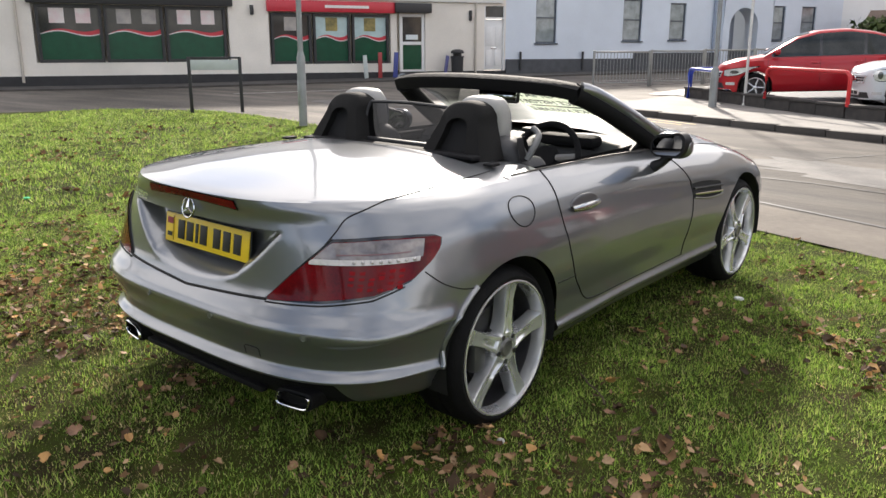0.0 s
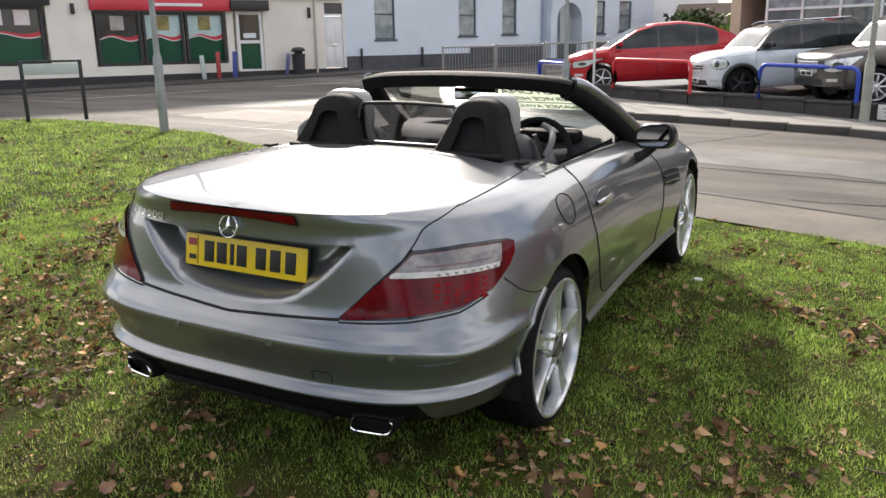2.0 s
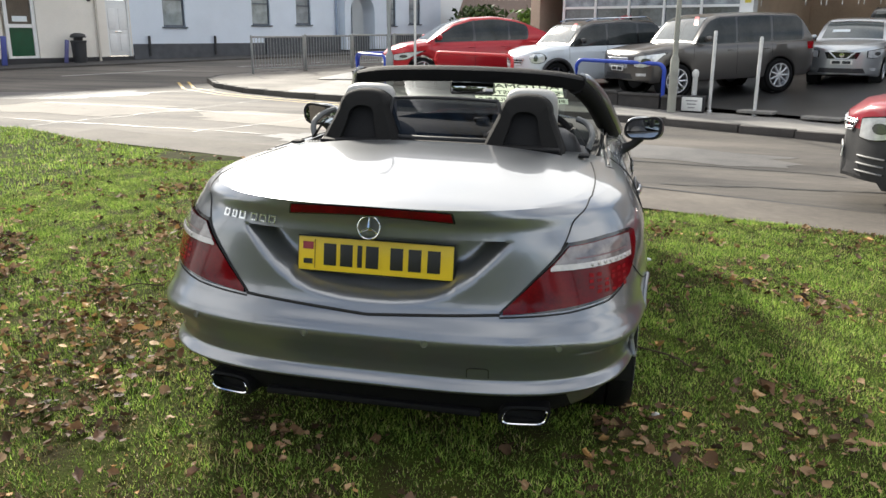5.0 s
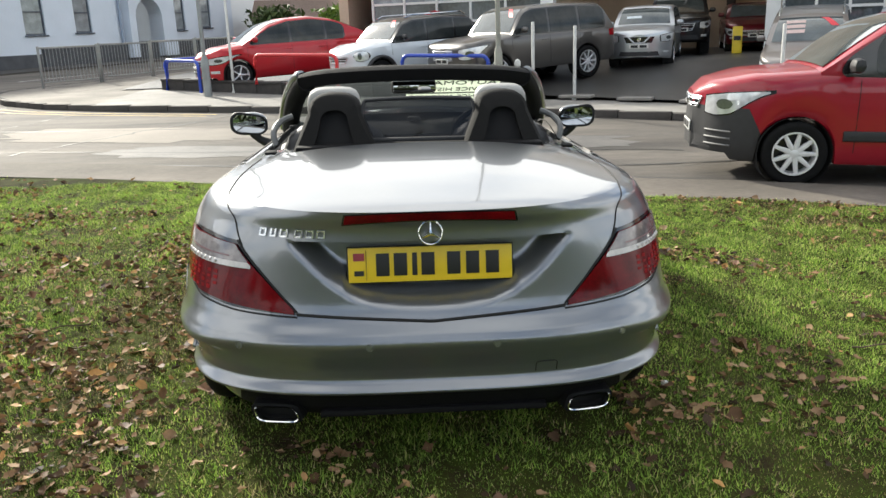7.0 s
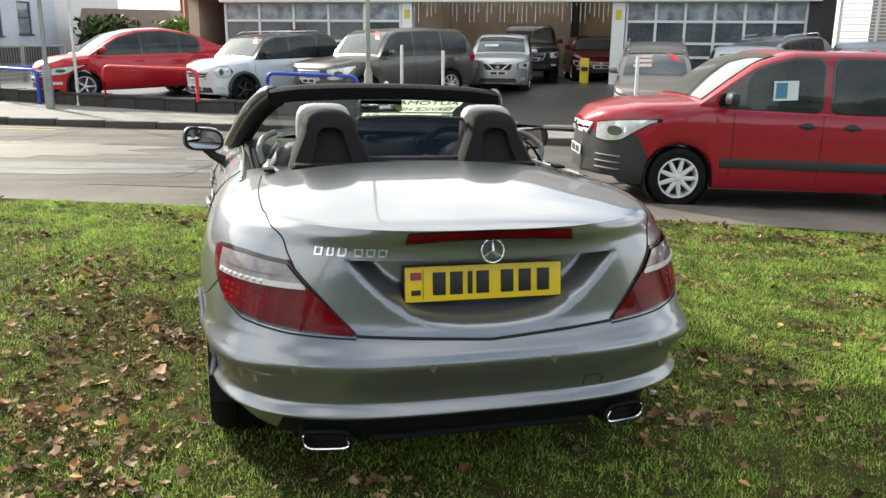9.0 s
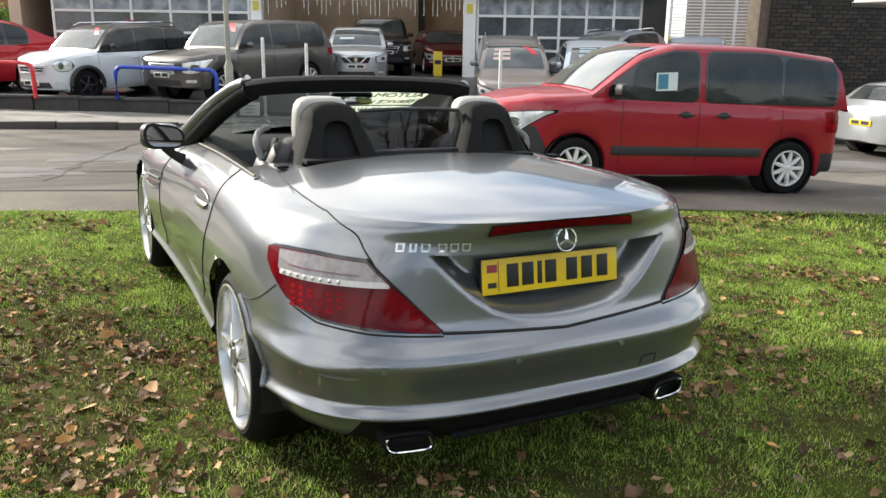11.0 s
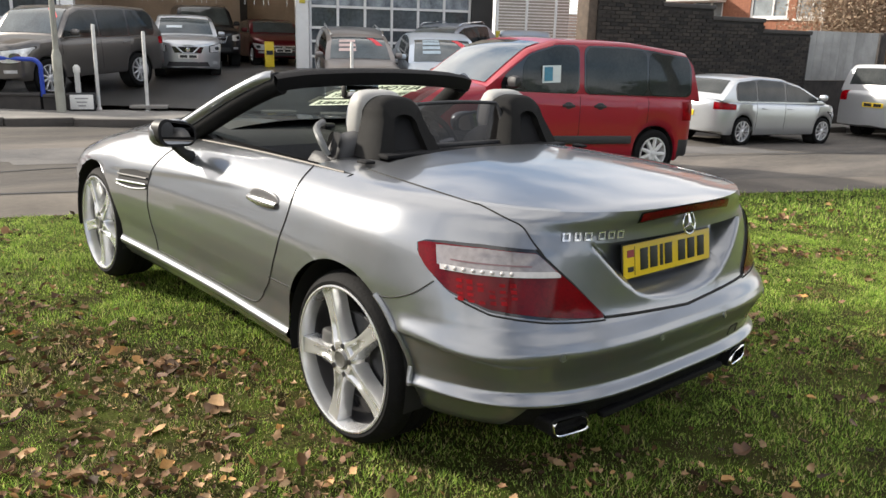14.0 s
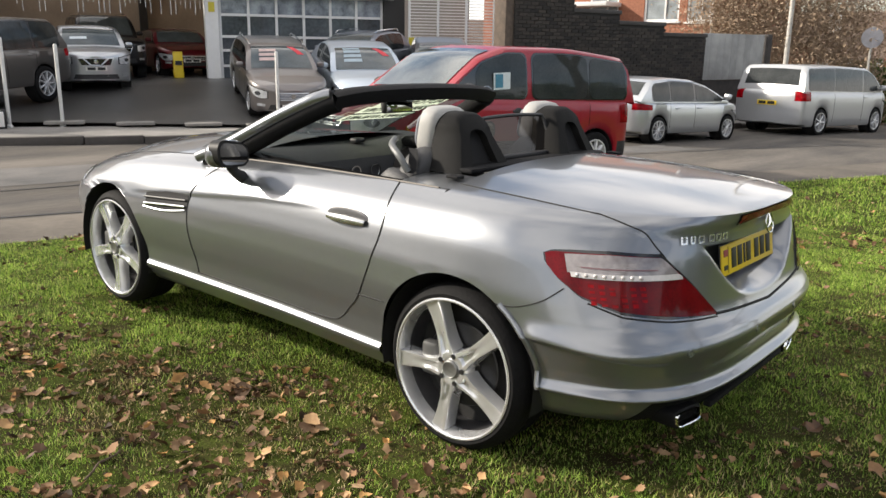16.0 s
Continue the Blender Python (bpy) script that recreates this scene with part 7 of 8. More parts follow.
disc_me = mesh_of("brake_disc", lathe_bm([(-0.075, 0.16), (-0.07, 0.155), (-0.07, 0.08), (-0.05, 0.075), (-0.05, 0.0)], 40, "x"), mat("disc_steel", (0.04, 0.04, 0.042), 0.4, 0.7, 0.3, 30))
# flat dark disc behind the spokes stands for the shade inside the wheel
shade_disc_me = mesh_of("rim_barrel", lathe_bm([(-0.12, 0.0), (-0.12, 0.235)], 40, "x"), DARK)
bolt_me = mesh_of("wheel_bolt", lathe_bm([(-0.004, 0.011), (0.0, 0.010), (0.0, 0.0)], 8, "x"), DARK_ALLOY)
cal_me = mesh_of("brake_caliper", box_bm(0.05, 0.07, 0.13, (-0.05, -0.13, -0.065), 0.015), mat("caliper_grey", (0.1, 0.1, 0.1), 0.5, 0.5, 0.2, 20))
for x, y, spin in ((0.868, RY, -8), (-0.868, RY, 24), (0.858, WB, 30), (-0.858, WB, 34)):
    w = new("wheel")
    w.parent = roadster
    sg = 1 if x > 0 else -1
    w.matrix_basis = Matrix.Translation((x, y, RW)) @ (Matrix.Identity(4) if sg > 0 else Matrix.Rotation(math.pi, 4, "Z"))
    for me in (tyre_me, rim_me, cap_me, disc_me, shade_disc_me, cal_me):
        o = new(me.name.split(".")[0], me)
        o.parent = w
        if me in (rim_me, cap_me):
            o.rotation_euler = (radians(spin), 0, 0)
    for k in range(5):
        o = new("wheel_bolt", bolt_me)
        o.parent = w
        a = 2 * math.pi * (k + 0.5) / 5 + math.pi / 2 + radians(spin)
        o.location = (0.003, 0.053 * math.cos(a), 0.053 * math.sin(a))

# windscreen surround
for sg in (1, -1):
    outer = dense([(sg * 0.765, 1.72, 0.885), (sg * 0.735, 1.52, 0.965), (sg * 0.67, 1.25, 1.105), (sg * 0.60, 1.06, 1.200), (sg * 0.565, 1.0, 1.220)], 0.04)
    part("windscreen_pillar", tube_bm(outer, 0.03, 10), SILVER_PAINT, roadster, "silver windscreen pillar")
    inner = [(p.x - sg * 0.04, p.y - 0.034, p.z - 0.02) for p in outer[:-1]]
    part("pillar_trim", tube_bm(inner, 0.05, 12), TRIM_BLACK, roadster)
header = dense([(-0.575, 1.0, 1.215), (-0.45, 0.975, 1.235), (-0.22, 0.96, 1.247), (0, 0.955, 1.25), (0.22, 0.96, 1.247), (0.45, 0.975, 1.235), (0.575, 1.0, 1.215)], 0.04)
rows = []
for p in header:
    rows.append([(p.x, p.y + dy, p.z + dz) for dy, dz in ((-0.045, -0.03), (-0.055, 0.0), (-0.03, 0.014), (0.02, 0.018), (0.06, 0.008), (0.085, -0.012), (0.09, -0.04), (0.03, -0.062), (-0.03, -0.058))])
part("windscreen_header", grid_bm(rows, closed=True, flip=True), TRIM_BLACK, roadster, "black windscreen header rail")
rows = []
for k in np.linspace(0, 1, 10):
    y, z = 1.03 + 0.70 * k, 1.215 - 0.285 * k - 0.02 * math.sin(math.pi * k) * -1
    wx = 0.55 + 0.19 * k
    rows.append([(wx * t, y - 0.0 + 0.10 * (1 - t * t) * k + 0.0, z) for t in np.linspace(-1, 1, 15)])
scr = part("windscreen", grid_bm(rows, flip=True), GLASS, roadster)
scr.visible_shadow = False

# stickers on the glass, read from in front; the film lets daylight through
FILM = mat("sticker_film", (0.78, 0.82, 0.74), 0.5, 0, 0.06, 10)
fn_, fl_ = FILM.node_tree.nodes, FILM.node_tree.links
f_tr, f_mx = fn_.new("ShaderNodeBsdfTranslucent"), fn_.new("ShaderNodeMixShader")
f_tr.inputs[0].default_value = (0.9, 0.95, 0.86, 1)
f_mx.inputs[0].default_value = 0.75
fl_.new(fn_["Principled BSDF"].outputs[0], f_mx.inputs[1])
fl_.new(f_tr.outputs[0], f_mx.inputs[2])
fl_.new(f_mx.outputs[0], fn_["Material Output"].inputs[0])

def sticker(text, x, k, w, h):
    st = new("windscreen_sticker")
    st.parent = roadster
    y, z = 1.03 + 0.70 * k + 0.09 * k, 1.215 - 0.285 * k + 0.02 * math.sin(math.pi * k)
    st.matrix_basis = Matrix.Translation((x, y - 0.012, z - 0.004)) @ Euler((math.atan2(0.285, 0.75), 0, radians(180))).to_matrix().to_4x4() @ Euler((0, 0, 0)).to_matrix().to_4x4()
    part("film", box_bm(w, h, 0.002, (0, 0, 0)), FILM, st, smooth=False)
    cu = bpy.data.curves.new("text", "FONT")
    cu.body, cu.size, cu.align_x, cu.align_y, cu.extrude = text, h * 0.8, "CENTER", "CENTER", 0.0006
    tmp = new("lettering_source", cu)
    bpy.context.view_layer.update()
    me = bpy.data.meshes.new_from_object(tmp.evaluated_get(bpy.context.evaluated_depsgraph_get()))
    bpy.data.objects.remove(tmp)
    me.materials.clear()
    me.materials.append(mat("sticker_ink", (0.03, 0.06, 0.04), 0.5, 0, 0.1, 20))
    xs_ = [v.co.x for v in me.vertices]
    k_ = min(1, w * 0.93 / (max(xs_) - min(xs_)))
    for zz in (0.003, -0.0015):
        o = new("lettering", me)
        o.parent = st
        o.location = (0, 0, zz)
        o.scale = (k_, 1, 1)
    return st


sticker("AUTOMATIC", 0.21, 0.24, 0.50, 0.125)
sticker("SERVICE HISTORY", 0.21, 0.42, 0.50, 0.115)
sticker("FINANCE AVAILABLE", 0.22, 0.60, 0.52, 0.105)

# rear-view mirror
rv = new("rear_view_mirror")
rv.parent = roadster
rv.matrix_basis = Matrix.Translation((0.0, 1.12, 1.115)) @ Euler((radians(-6), 0, radians(8))).to_matrix().to_4x4()
part("housing", box_bm(0.235, 0.035, 0.068, (0, 0.012, 0), 0.015), BLACK_PLASTIC, rv)
part("mirror", box_bm(0.22, 0.004, 0.056, (0, -0.007, 0.006), 0.002), MIRROR, rv)
part("stalk", tube_bm([(0, 0.03, 0.05), (0, 0.05, 0.09)], 0.012, 8), BLACK_PLASTIC, rv)

# door mirrors
def rounded_bm(w, h, r, y0, y1):
    """A slab with round corners standing across y."""
    pts = []
    for cx, cz, a0 in ((w / 2 - r, h / 2 - r, 0), (-w / 2 + r, h / 2 - r, 90), (-w / 2 + r, -h / 2 + r, 180), (w / 2 - r, -h / 2 + r, 270)):
        for k in range(7):
            a = radians(a0 + 15 * k)
            pts.append((cx + r * math.cos(a), cz + r * math.sin(a)))
    bm = bmesh.new()
    ra, rb_ = [bm.verts.new((x, y0, z)) for x, z in pts], [bm.verts.new((x, y1, z)) for x, z in pts]
    n = len(pts)
    for i in range(n):
        bm.faces.new([ra[i], ra[(i + 1) % n], rb_[(i + 1) % n], rb_[i]])
    bm.faces.new(ra[::-1])
    bm.faces.new(rb_)
    bmesh.ops.recalc_face_normals(bm, faces=bm.faces[:])
    return bm


for sg in (1, -1):
    dm = new("door_mirror")
    dm.parent = roadster
    dm.matrix_basis = Matrix.Translation((sg * 0.895, 1.29, 0.955)) @ Euler((radians(-3), 0, radians(-sg * 12))).to_matrix().to_4x4() @ Matrix.Scale(0.88, 4)
    bms = bmesh.new()
    bmesh.ops.create_uvsphere(bms, u_segments=24, v_segments=14, radius=1, matrix=Matrix.Translation((0, 0.025, 0)) @ Matrix.Diagonal((0.115, 0.075, 0.07, 1)))
    for v in bms.verts:
        c = v.co
        c.x = math.copysign(abs(c.x / 0.115) ** 0.75 * 0.115, c.x)
        c.z = math.copysign(abs(c.z / 0.07) ** 0.75 * 0.07, c.z)
        if c.y < -0.005:
            c.y = -0.005
    part("shell", bms, SILVER_PAINT, dm)
    for nm, w_, h_, r_, y0, y1, mt in (("bezel", 0.222, 0.140, 0.060, -0.030, 0.03, mat("mirror_black", (0.012, 0.012, 0.013), 0.5, 0, 0.2, 20, spec=0.3)), ("mirror", 0.190, 0.112, 0.046, -0.034, -0.026, MIRROR)):
        bz = rounded_bm(w_, h_, r_, y0, y1)
        for v in bz.verts:
            out = sg * v.co.x / 0.111
            v.co.z = v.co.z * (0.92 + 0.10 * out) + 0.012 * out
        part(nm, bz, mt, dm)
    part("foot", tube_bm([(-sg * 0.02, 0.02, -0.055), (-sg * 0.06, 0.025, -0.1), (-sg * 0.115, 0.03, -0.13)], 0.026, 10, radii=[0.03, 0.024, 0.032]), BLACK_PLASTIC, dm)
    # handles
    dh = new("door_handle")
    dh.parent = roadster
    p, _ = on_body((sg * 0.86, 0.585, 0.783), 0.0)
    dh.matrix_basis = Matrix.Translation(p)
    bmx = bmesh.new()
    bmesh.ops.create_uvsphere(bmx, u_segments=24, v_segments=12, radius=1, matrix=Matrix.Diagonal((0.009, 0.120, 0.047, 1)))
    part("cup", bmx, mat("handle_cup", (0.15, 0.15, 0.155), 0.35, 0.7, 0.1, 20), dh)
    rows = []
    for t in np.linspace(-1, 1, 15):
        rows.append([(sg * (0.022 * (1 - 0.55 * t * t) + 0.011 * math.cos(a)), 0.108 * t, -0.004 + (0.017 - 0.005 * t * t) * math.sin(a)) for a in np.linspace(0, 2 * math.pi, 11)[:-1]])
    part("grip", grid_bm(rows, closed=True), mat("handle_silver", (0.62, 0.62, 0.61), 0.2, 0.9, 0.05, 20), dh)
    # side vent
    vent = new("side_vent")
    vent.parent = roadster
    rows = []
    for t in np.linspace(0, 1, 12):
        y = 1.69 + 0.355 * t
        h = 0.036 + 0.012 * math.sin(math.pi * t)
        zc = 0.672 - 0.030 * t
        rows.append([on_body((sg * 0.87, y, zc + h * k), 0.002)[0] for k in np.linspace(-1, 1, 6)])
    part("opening", grid_bm(rows, flip=sg < 0), mat("vent_black", (0.008, 0.008, 0.009), 0.8), vent)
    for k in (-0.4, 0.35):
        part("fin", tube_bm([on_body((sg * 0.87, y, 0.672 - 0.085 * (y - 1.69) + 0.042 * k), 0.006)[0] for y in np.linspace(1.70, 2.05, 12)], 0.006, 6), CHROME if k < 0 else BLACK_PLASTIC, vent)
    part("surround", tube_bm([on_body((sg * 0.87, 1.70 + 0.36 * t, 0.672 - 0.030 * t - 0.036 - 0.012 * math.sin(math.pi * t)), 0.003)[0] for t in np.linspace(0, 1, 14)], 0.006, 6), SILVER_PAINT, vent)
    # bright waist strip
    part("waist_strip", tube_bm([(sg * (TOP[j, 0] - 0.02), TOP[j, 1], TOP[j, 2] + 0.009) for j in mid_cols[2:-2]], 0.005, 6), mat("waist_metal", (0.10, 0.09, 0.08), 0.6, 0.3, 0.05, 20), roadster)

# fuel flap
pts = []
for a in np.linspace(0, 2 * math.pi, 33):
    pts.append(on_body((0.86, 0.13 + 0.082 * math.cos(a), 0.842 + 0.074 * math.sin(a)), 0.001)[0])
part("fuel_flap_gap", tube_bm(pts, 0.0025, 5), SEAM, roadster)

# cabin
cab = new("cabin")
cab.parent = roadster
rows = []
for z, k in ((0.93, 1.0), (0.90, 0.97), (0.62, 0.95), (0.40, 0.9)):
    rows.append([(0.675 * k * math.copysign(abs(math.cos(a)) ** 0.25, math.cos(a)), 0.86 + 0.64 * k * math.copysign(abs(math.sin(a)) ** 0.3, math.sin(a)), z) for a in np.linspace(0, 2 * math.pi, 41)[:-1]])
tub = grid_bm(rows, closed=True)
tub.faces.new([v for v in tub.verts if abs(v.co.z - 0.40) < 1e-4])
part("cabin_tub", tub, TRIM_BLACK, cab)
dash = []
for x in np.linspace(-0.69, 0.69, 25):
    hump = 0.028 * math.exp(-((x - 0.36) / 0.17) ** 2)
    dash.append([(x, y, z + hump * k) for y, z, k in ((1.20, 0.62, 0), (1.21, 0.80, 0.3), (1.24, 0.885, 0.8), (1.30, 0.915, 1), (1.45, 0.935, 0.6), (1.78, 0.935, 0))])
part("dashboard", grid_bm(dash, flip=True), mat("dash_black", (0.03, 0.031, 0.033), 0.6, 0, 0.2, 30, 0.2, 300), cab)
part("instrument_hood", box_bm(0.32, 0.12, 0.06, (0.37, 1.25, 0.91), 0.025), TRIM_BLACK, cab)
for k in (-0.16, -0.02, 0.15):
    part("air_vent", lathe_bm([(0.0, 0.036), (-0.008, 0.036), (-0.008, 0.028), (0.0, 0.026)], 20, "x"), CHROME, cab).matrix_basis = Matrix.Translation((k - 0.05, 1.213, 0.82)) @ Matrix.Rotation(math.pi / 2, 4, "Z")
part("centre_screen", box_bm(0.17, 0.02, 0.1, (-0.0, 1.2, 0.69), 0.01), BLACK_GLOSS, cab)
part("dash_pod", box_bm(0.07, 0.05, 0.025, (0, 1.42, 0.935), 0.01), BLACK_PLASTIC, cab)
part("tunnel", box_bm(0.2, 0.9, 0.3, (0, 0.8, 0.4), 0.04), TRIM_BLACK, cab)
for sg in (1, -1):
    part("door_card", box_bm(0.05, 0.95, 0.36, (sg * 0.675, 0.98, 0.54), 0.02), TRIM_BLACK, cab)
    part("door_top", box_bm(0.06, 1.0, 0.05, (sg * 0.665, 0.95, 0.865), 0.02), TRIM_BLACK, cab)

wheel_ob = new("steering_wheel")
wheel_ob.parent = roadster
wheel_ob.matrix_basis = Matrix.Translation((0.37, 1.02, 0.87)) @ Euler((radians(66), 0, 0)).to_matrix().to_4x4()
ring = [[((0.178 + 0.016 * math.cos(b)) * math.cos(a), (0.178 + 0.016 * math.cos(b)) * math.sin(a), 0.016 * math.sin(b)) for b in np.linspace(0, 2 * math.pi, 11)[:-1]] for a in np.linspace(0, 2 * math.pi, 49)]
part("wheel_rim", grid_bm(ring, closed=True), TRIM_BLACK, wheel_ob)
part("wheel_boss", lathe_bm([(-0.04, 0.05), (0.0, 0.075), (0.02, 0.06), (0.025, 0)], 24, "z"), TRIM_BLACK, wheel_ob)
for a in (0.15, math.pi - 0.15, -math.pi / 2):
    part("wheel_spoke", tube_bm([(0.05 * math.cos(a), 0.05 * math.sin(a), 0), (0.17 * math.cos(a), 0.17 * math.sin(a), 0)], 0.018, 8), mat("spoke_silver", (0.5, 0.5, 0.5), 0.3, 0.8, 0.1, 20), wheel_ob)

# seats
def seat(x):
    st = new("seat")
    st.parent = roadster
    st.location = (x, 0.62, 0)

    def cushion(sx, sy, sz, at, rot, bevel, mt, name, lab=""):
        bmx = box_bm(sx, sy, sz, (0, 0, 0), 0)
        bmesh.ops.subdivide_edges(bmx, edges=bmx.edges[:], cuts=5, use_grid_fill=True)
        for v in bmx.verts:
            c = v.co - Vector((0, 0, sz / 2))
            n = (abs(2 * c.x / sx) ** 4 + abs(2 * c.y / sy) ** 4 + abs(2 * c.z / sz) ** 4) ** 0.25
            if n > 1e-6:
                v.co = c / max(n, 0.5) * max(abs(2 * c.x / sx), abs(2 * c.y / sy), abs(2 * c.z / sz)) + Vector((0, 0, sz / 2))
        o = part(name, bmx, mt, st, lab)
        o.matrix_basis = Matrix.Translation(at) @ Euler([radians(r) for r in rot]).to_matrix().to_4x4()

    cushion(0.5, 0.52, 0.17, (0, 0.18, 0.40), (4, 0, 0), 0.05, LEATHER, "seat_cushion")
    cushion(0.48, 0.15, 0.56, (0, 0.0, 0.5), (14, 0, 0), 0.05, mat("dark_grey_leather", (0.05, 0.05, 0.052), 0.55, 0, 0.2, 14, 0.15, 250), "backrest")
    for s in (-1, 1):
        cushion(0.1, 0.2, 0.46, (s * 0.22, 0.03, 0.5), (14, 0, 0), 0.05, mat("dark_grey_leather", (0.05, 0.05, 0.052), 0.55, 0, 0.2, 14, 0.15, 250), "side_bolster")
    cushion(0.235, 0.11, 0.215, (0, -0.085, 0.99), (8, 0, 0), 0.05, LEATHER, "head_restraint")
    cushion(0.20, 0.02, 0.15, (0, -0.033, 1.025), (8, 0, 0), 0.02, mat("grey_fabric", (0.25, 0.26, 0.29), 0.9, 0, 0.1, 60, 0.2, 400), "headrest_pad")


seat(-0.37)
seat(0.37)

# roll hoops and wind screen
for sg in (1, -1):
    hp = new("roll_hoop")
    hp.parent = roadster
    hp.matrix_basis = Matrix.Translation((sg * 0.36, 0.33, 0.955))
    def outline(w0, w1, h, n=20):
        up = [(w0 + (w1 - w0) * k / 6, h * 0.66 * k / 6) for k in range(7)]
        arc_ = [(0, h * 0.66 + h * 0.34 * math.sin(math.pi * k / n) ** 0.85) for k in range(1, n)]
        arc_ = [(w1 * math.copysign(abs(math.cos(math.pi * k / n)) ** 0.8, math.cos(math.pi * k / n)), z) for k, (x, z) in zip(range(1, n), arc_)]
        return up + arc_ + [(-x, z) for x, z in up[::-1]]
    o1, o2, o3 = outline(0.178, 0.112, 0.232), outline(0.165, 0.10, 0.220), outline(0.092, 0.06, 0.165)
    lean = lambda z: 0.10 * (z / 0.23)
    rows = [[(x, 0.12 + lean(z) * 0.6, z) for x, z in o2], [(x, 0.10 + lean(z) * 0.6, z) for x, z in o1], [(x, -0.03 + lean(z), z) for x, z in o1], [(x, -0.05 + lean(z), z) for x, z in o2], [(x, -0.055 + lean(z), z * 1.0) for x, z in o3], [(x * 0.97, -0.02 + lean(z), z * 0.98) for x, z in o3]]
    part("hoop_shell", grid_bm(rows), mat("hoop_plastic", (0.010, 0.0098, 0.0095), 0.8, 0, 0.2, 30, 0.15, 400, spec=0.2), hp)
    bmx = bmesh.new()
    bmx.faces.new([bmx.verts.new((x * 0.98, -0.018 + lean(z), z * 0.985)) for x, z in o3])
    part("hoop_recess", bmx, mat("mesh_fabric", (0.006, 0.006, 0.007), 0.9, 0, 0.2, 60), hp)
    bmx = bmesh.new()
    bmx.faces.new([bmx.verts.new((x, 0.12 + lean(z) * 0.6, z)) for x, z in o2][::-1])
    part("hoop_front", bmx, TRIM_BLACK, hp)
wd = new("wind_deflector")
wd.parent = roadster
fr = dense([(-0.235, 0.37, 0.985), (-0.245, 0.40, 1.09), (-0.235, 0.42, 1.143), (-0.2, 0.425, 1.152), (0, 0.425, 1.158), (0.2, 0.425, 1.152), (0.235, 0.42, 1.143), (0.245, 0.40, 1.09), (0.235, 0.37, 0.985)], 0.02)
part("frame", tube_bm(fr, 0.008, 8), BLACK_PLASTIC, wd)
rows = [[(x, 0.37 + 0.055 * k, 0.985 + 0.168 * k) for x in np.linspace(-0.238, 0.238, 9)] for k in np.linspace(0, 1, 5)]
part("screen", grid_bm(rows), TINT, wd).visible_shadow = False
part("base_bar", box_bm(0.52, 0.03, 0.02, (0, 0.365, 0.975), 0.006), BLACK_PLASTIC, wd)
# painted shoulders beside the hoops
for sg in (1, -1):
    rows = []
    for y in np.linspace(0.18, 0.44, 8):
        j = int(np.argmin(np.abs(TOP[:, 1] - y)))
        xo, zo = TOP[j, 0] - 0.035, TOP[j, 2] + 0.008
        rows.append([(sg * (xo + (0.53 - xo) * k), y, zo + (0.026 - 0.05 * max(0, y - 0.3)) * math.sin(k * math.pi / 2)) for k in np.linspace(0, 1, 7)])
    part("shoulder_panel", grid_bm(rows, flip=sg < 0), SILVER_PAINT, roadster)
# rear shelf and hinge covers
part("rear_shelf", box_bm(1.04, 0.10, 0.02, (0, 0.285, 0.962), 0.008), TRIM_BLACK, roadster)
for sg in (1, -1):
    part("hinge_cover", box_bm(0.045, 0.06, 0.012, (sg * 0.62, 0.235, 0.958), 0.005), TRIM_BLACK, roadster)
    lp = [(sg * 0.63, 0.47, 0.955), (sg * 0.645, 0.50, 1.01), (sg * 0.62, 0.57, 1.05), (sg * 0.57, 0.60, 1.07)]
    part("belt_guide", tube_bm(dense(lp, 0.02), 0.014, 8), mat("belt_guide_grey", (0.13, 0.135, 0.135), 0.5, 0.1, 0.1, 20), roadster)
    bt = dense([(sg * 0.63, 0.45, 0.95), (sg * 0.57, 0.5, 1.04), (sg * 0.52, 0.62, 0.98), (sg * 0.45, 0.72, 0.8)], 0.03)
    rows = [[(p.x - 0.0, p.y - 0.024, p.z), (p.x, p.y + 0.024, p.z)] for p in bt]
    part("seat_belt", grid_bm(rows), TRIM_BLACK, roadster)
# headlights, grille hint at the nose
for sg in (1, -1):
    rows = []
    for k in np.linspace(0, 1, 8):
        rows.append([on_body((sg * (0.80 - 0.25 * t), 2.78 + 0.36 * t, 0.62 + 0.11 * k), 0.004)[0] for t in np.linspace(0, 1, 14)])
    part("headlight", grid_bm(rows, flip=sg > 0), HEADLIGHT, roadster)
part("nose_grille", box_bm(0.8, 0.08, 0.16, (0, 3.24, 0.42), 0.03), BLACK_GLOSS, roadster)

# ---- grass, fallen leaves ----


def smooth_noise(x, y, scale, seed):
    """Soft random field in 0..1."""
    r = np.random.RandomState(seed)
    v = 0
    for k in range(6):
        a, ph, f = r.uniform(0, 6.28), r.uniform(0, 6.28), r.uniform(0.6, 1.6) / scale
        v = v + np.sin((x * math.cos(a) + y * math.sin(a)) * f * 2.2 + ph)
    return np.clip(0.5 + v / 6.5, 0, 1)


def edge_of(x):
    return np.interp(x, EDGE_X, EDGE_Y)


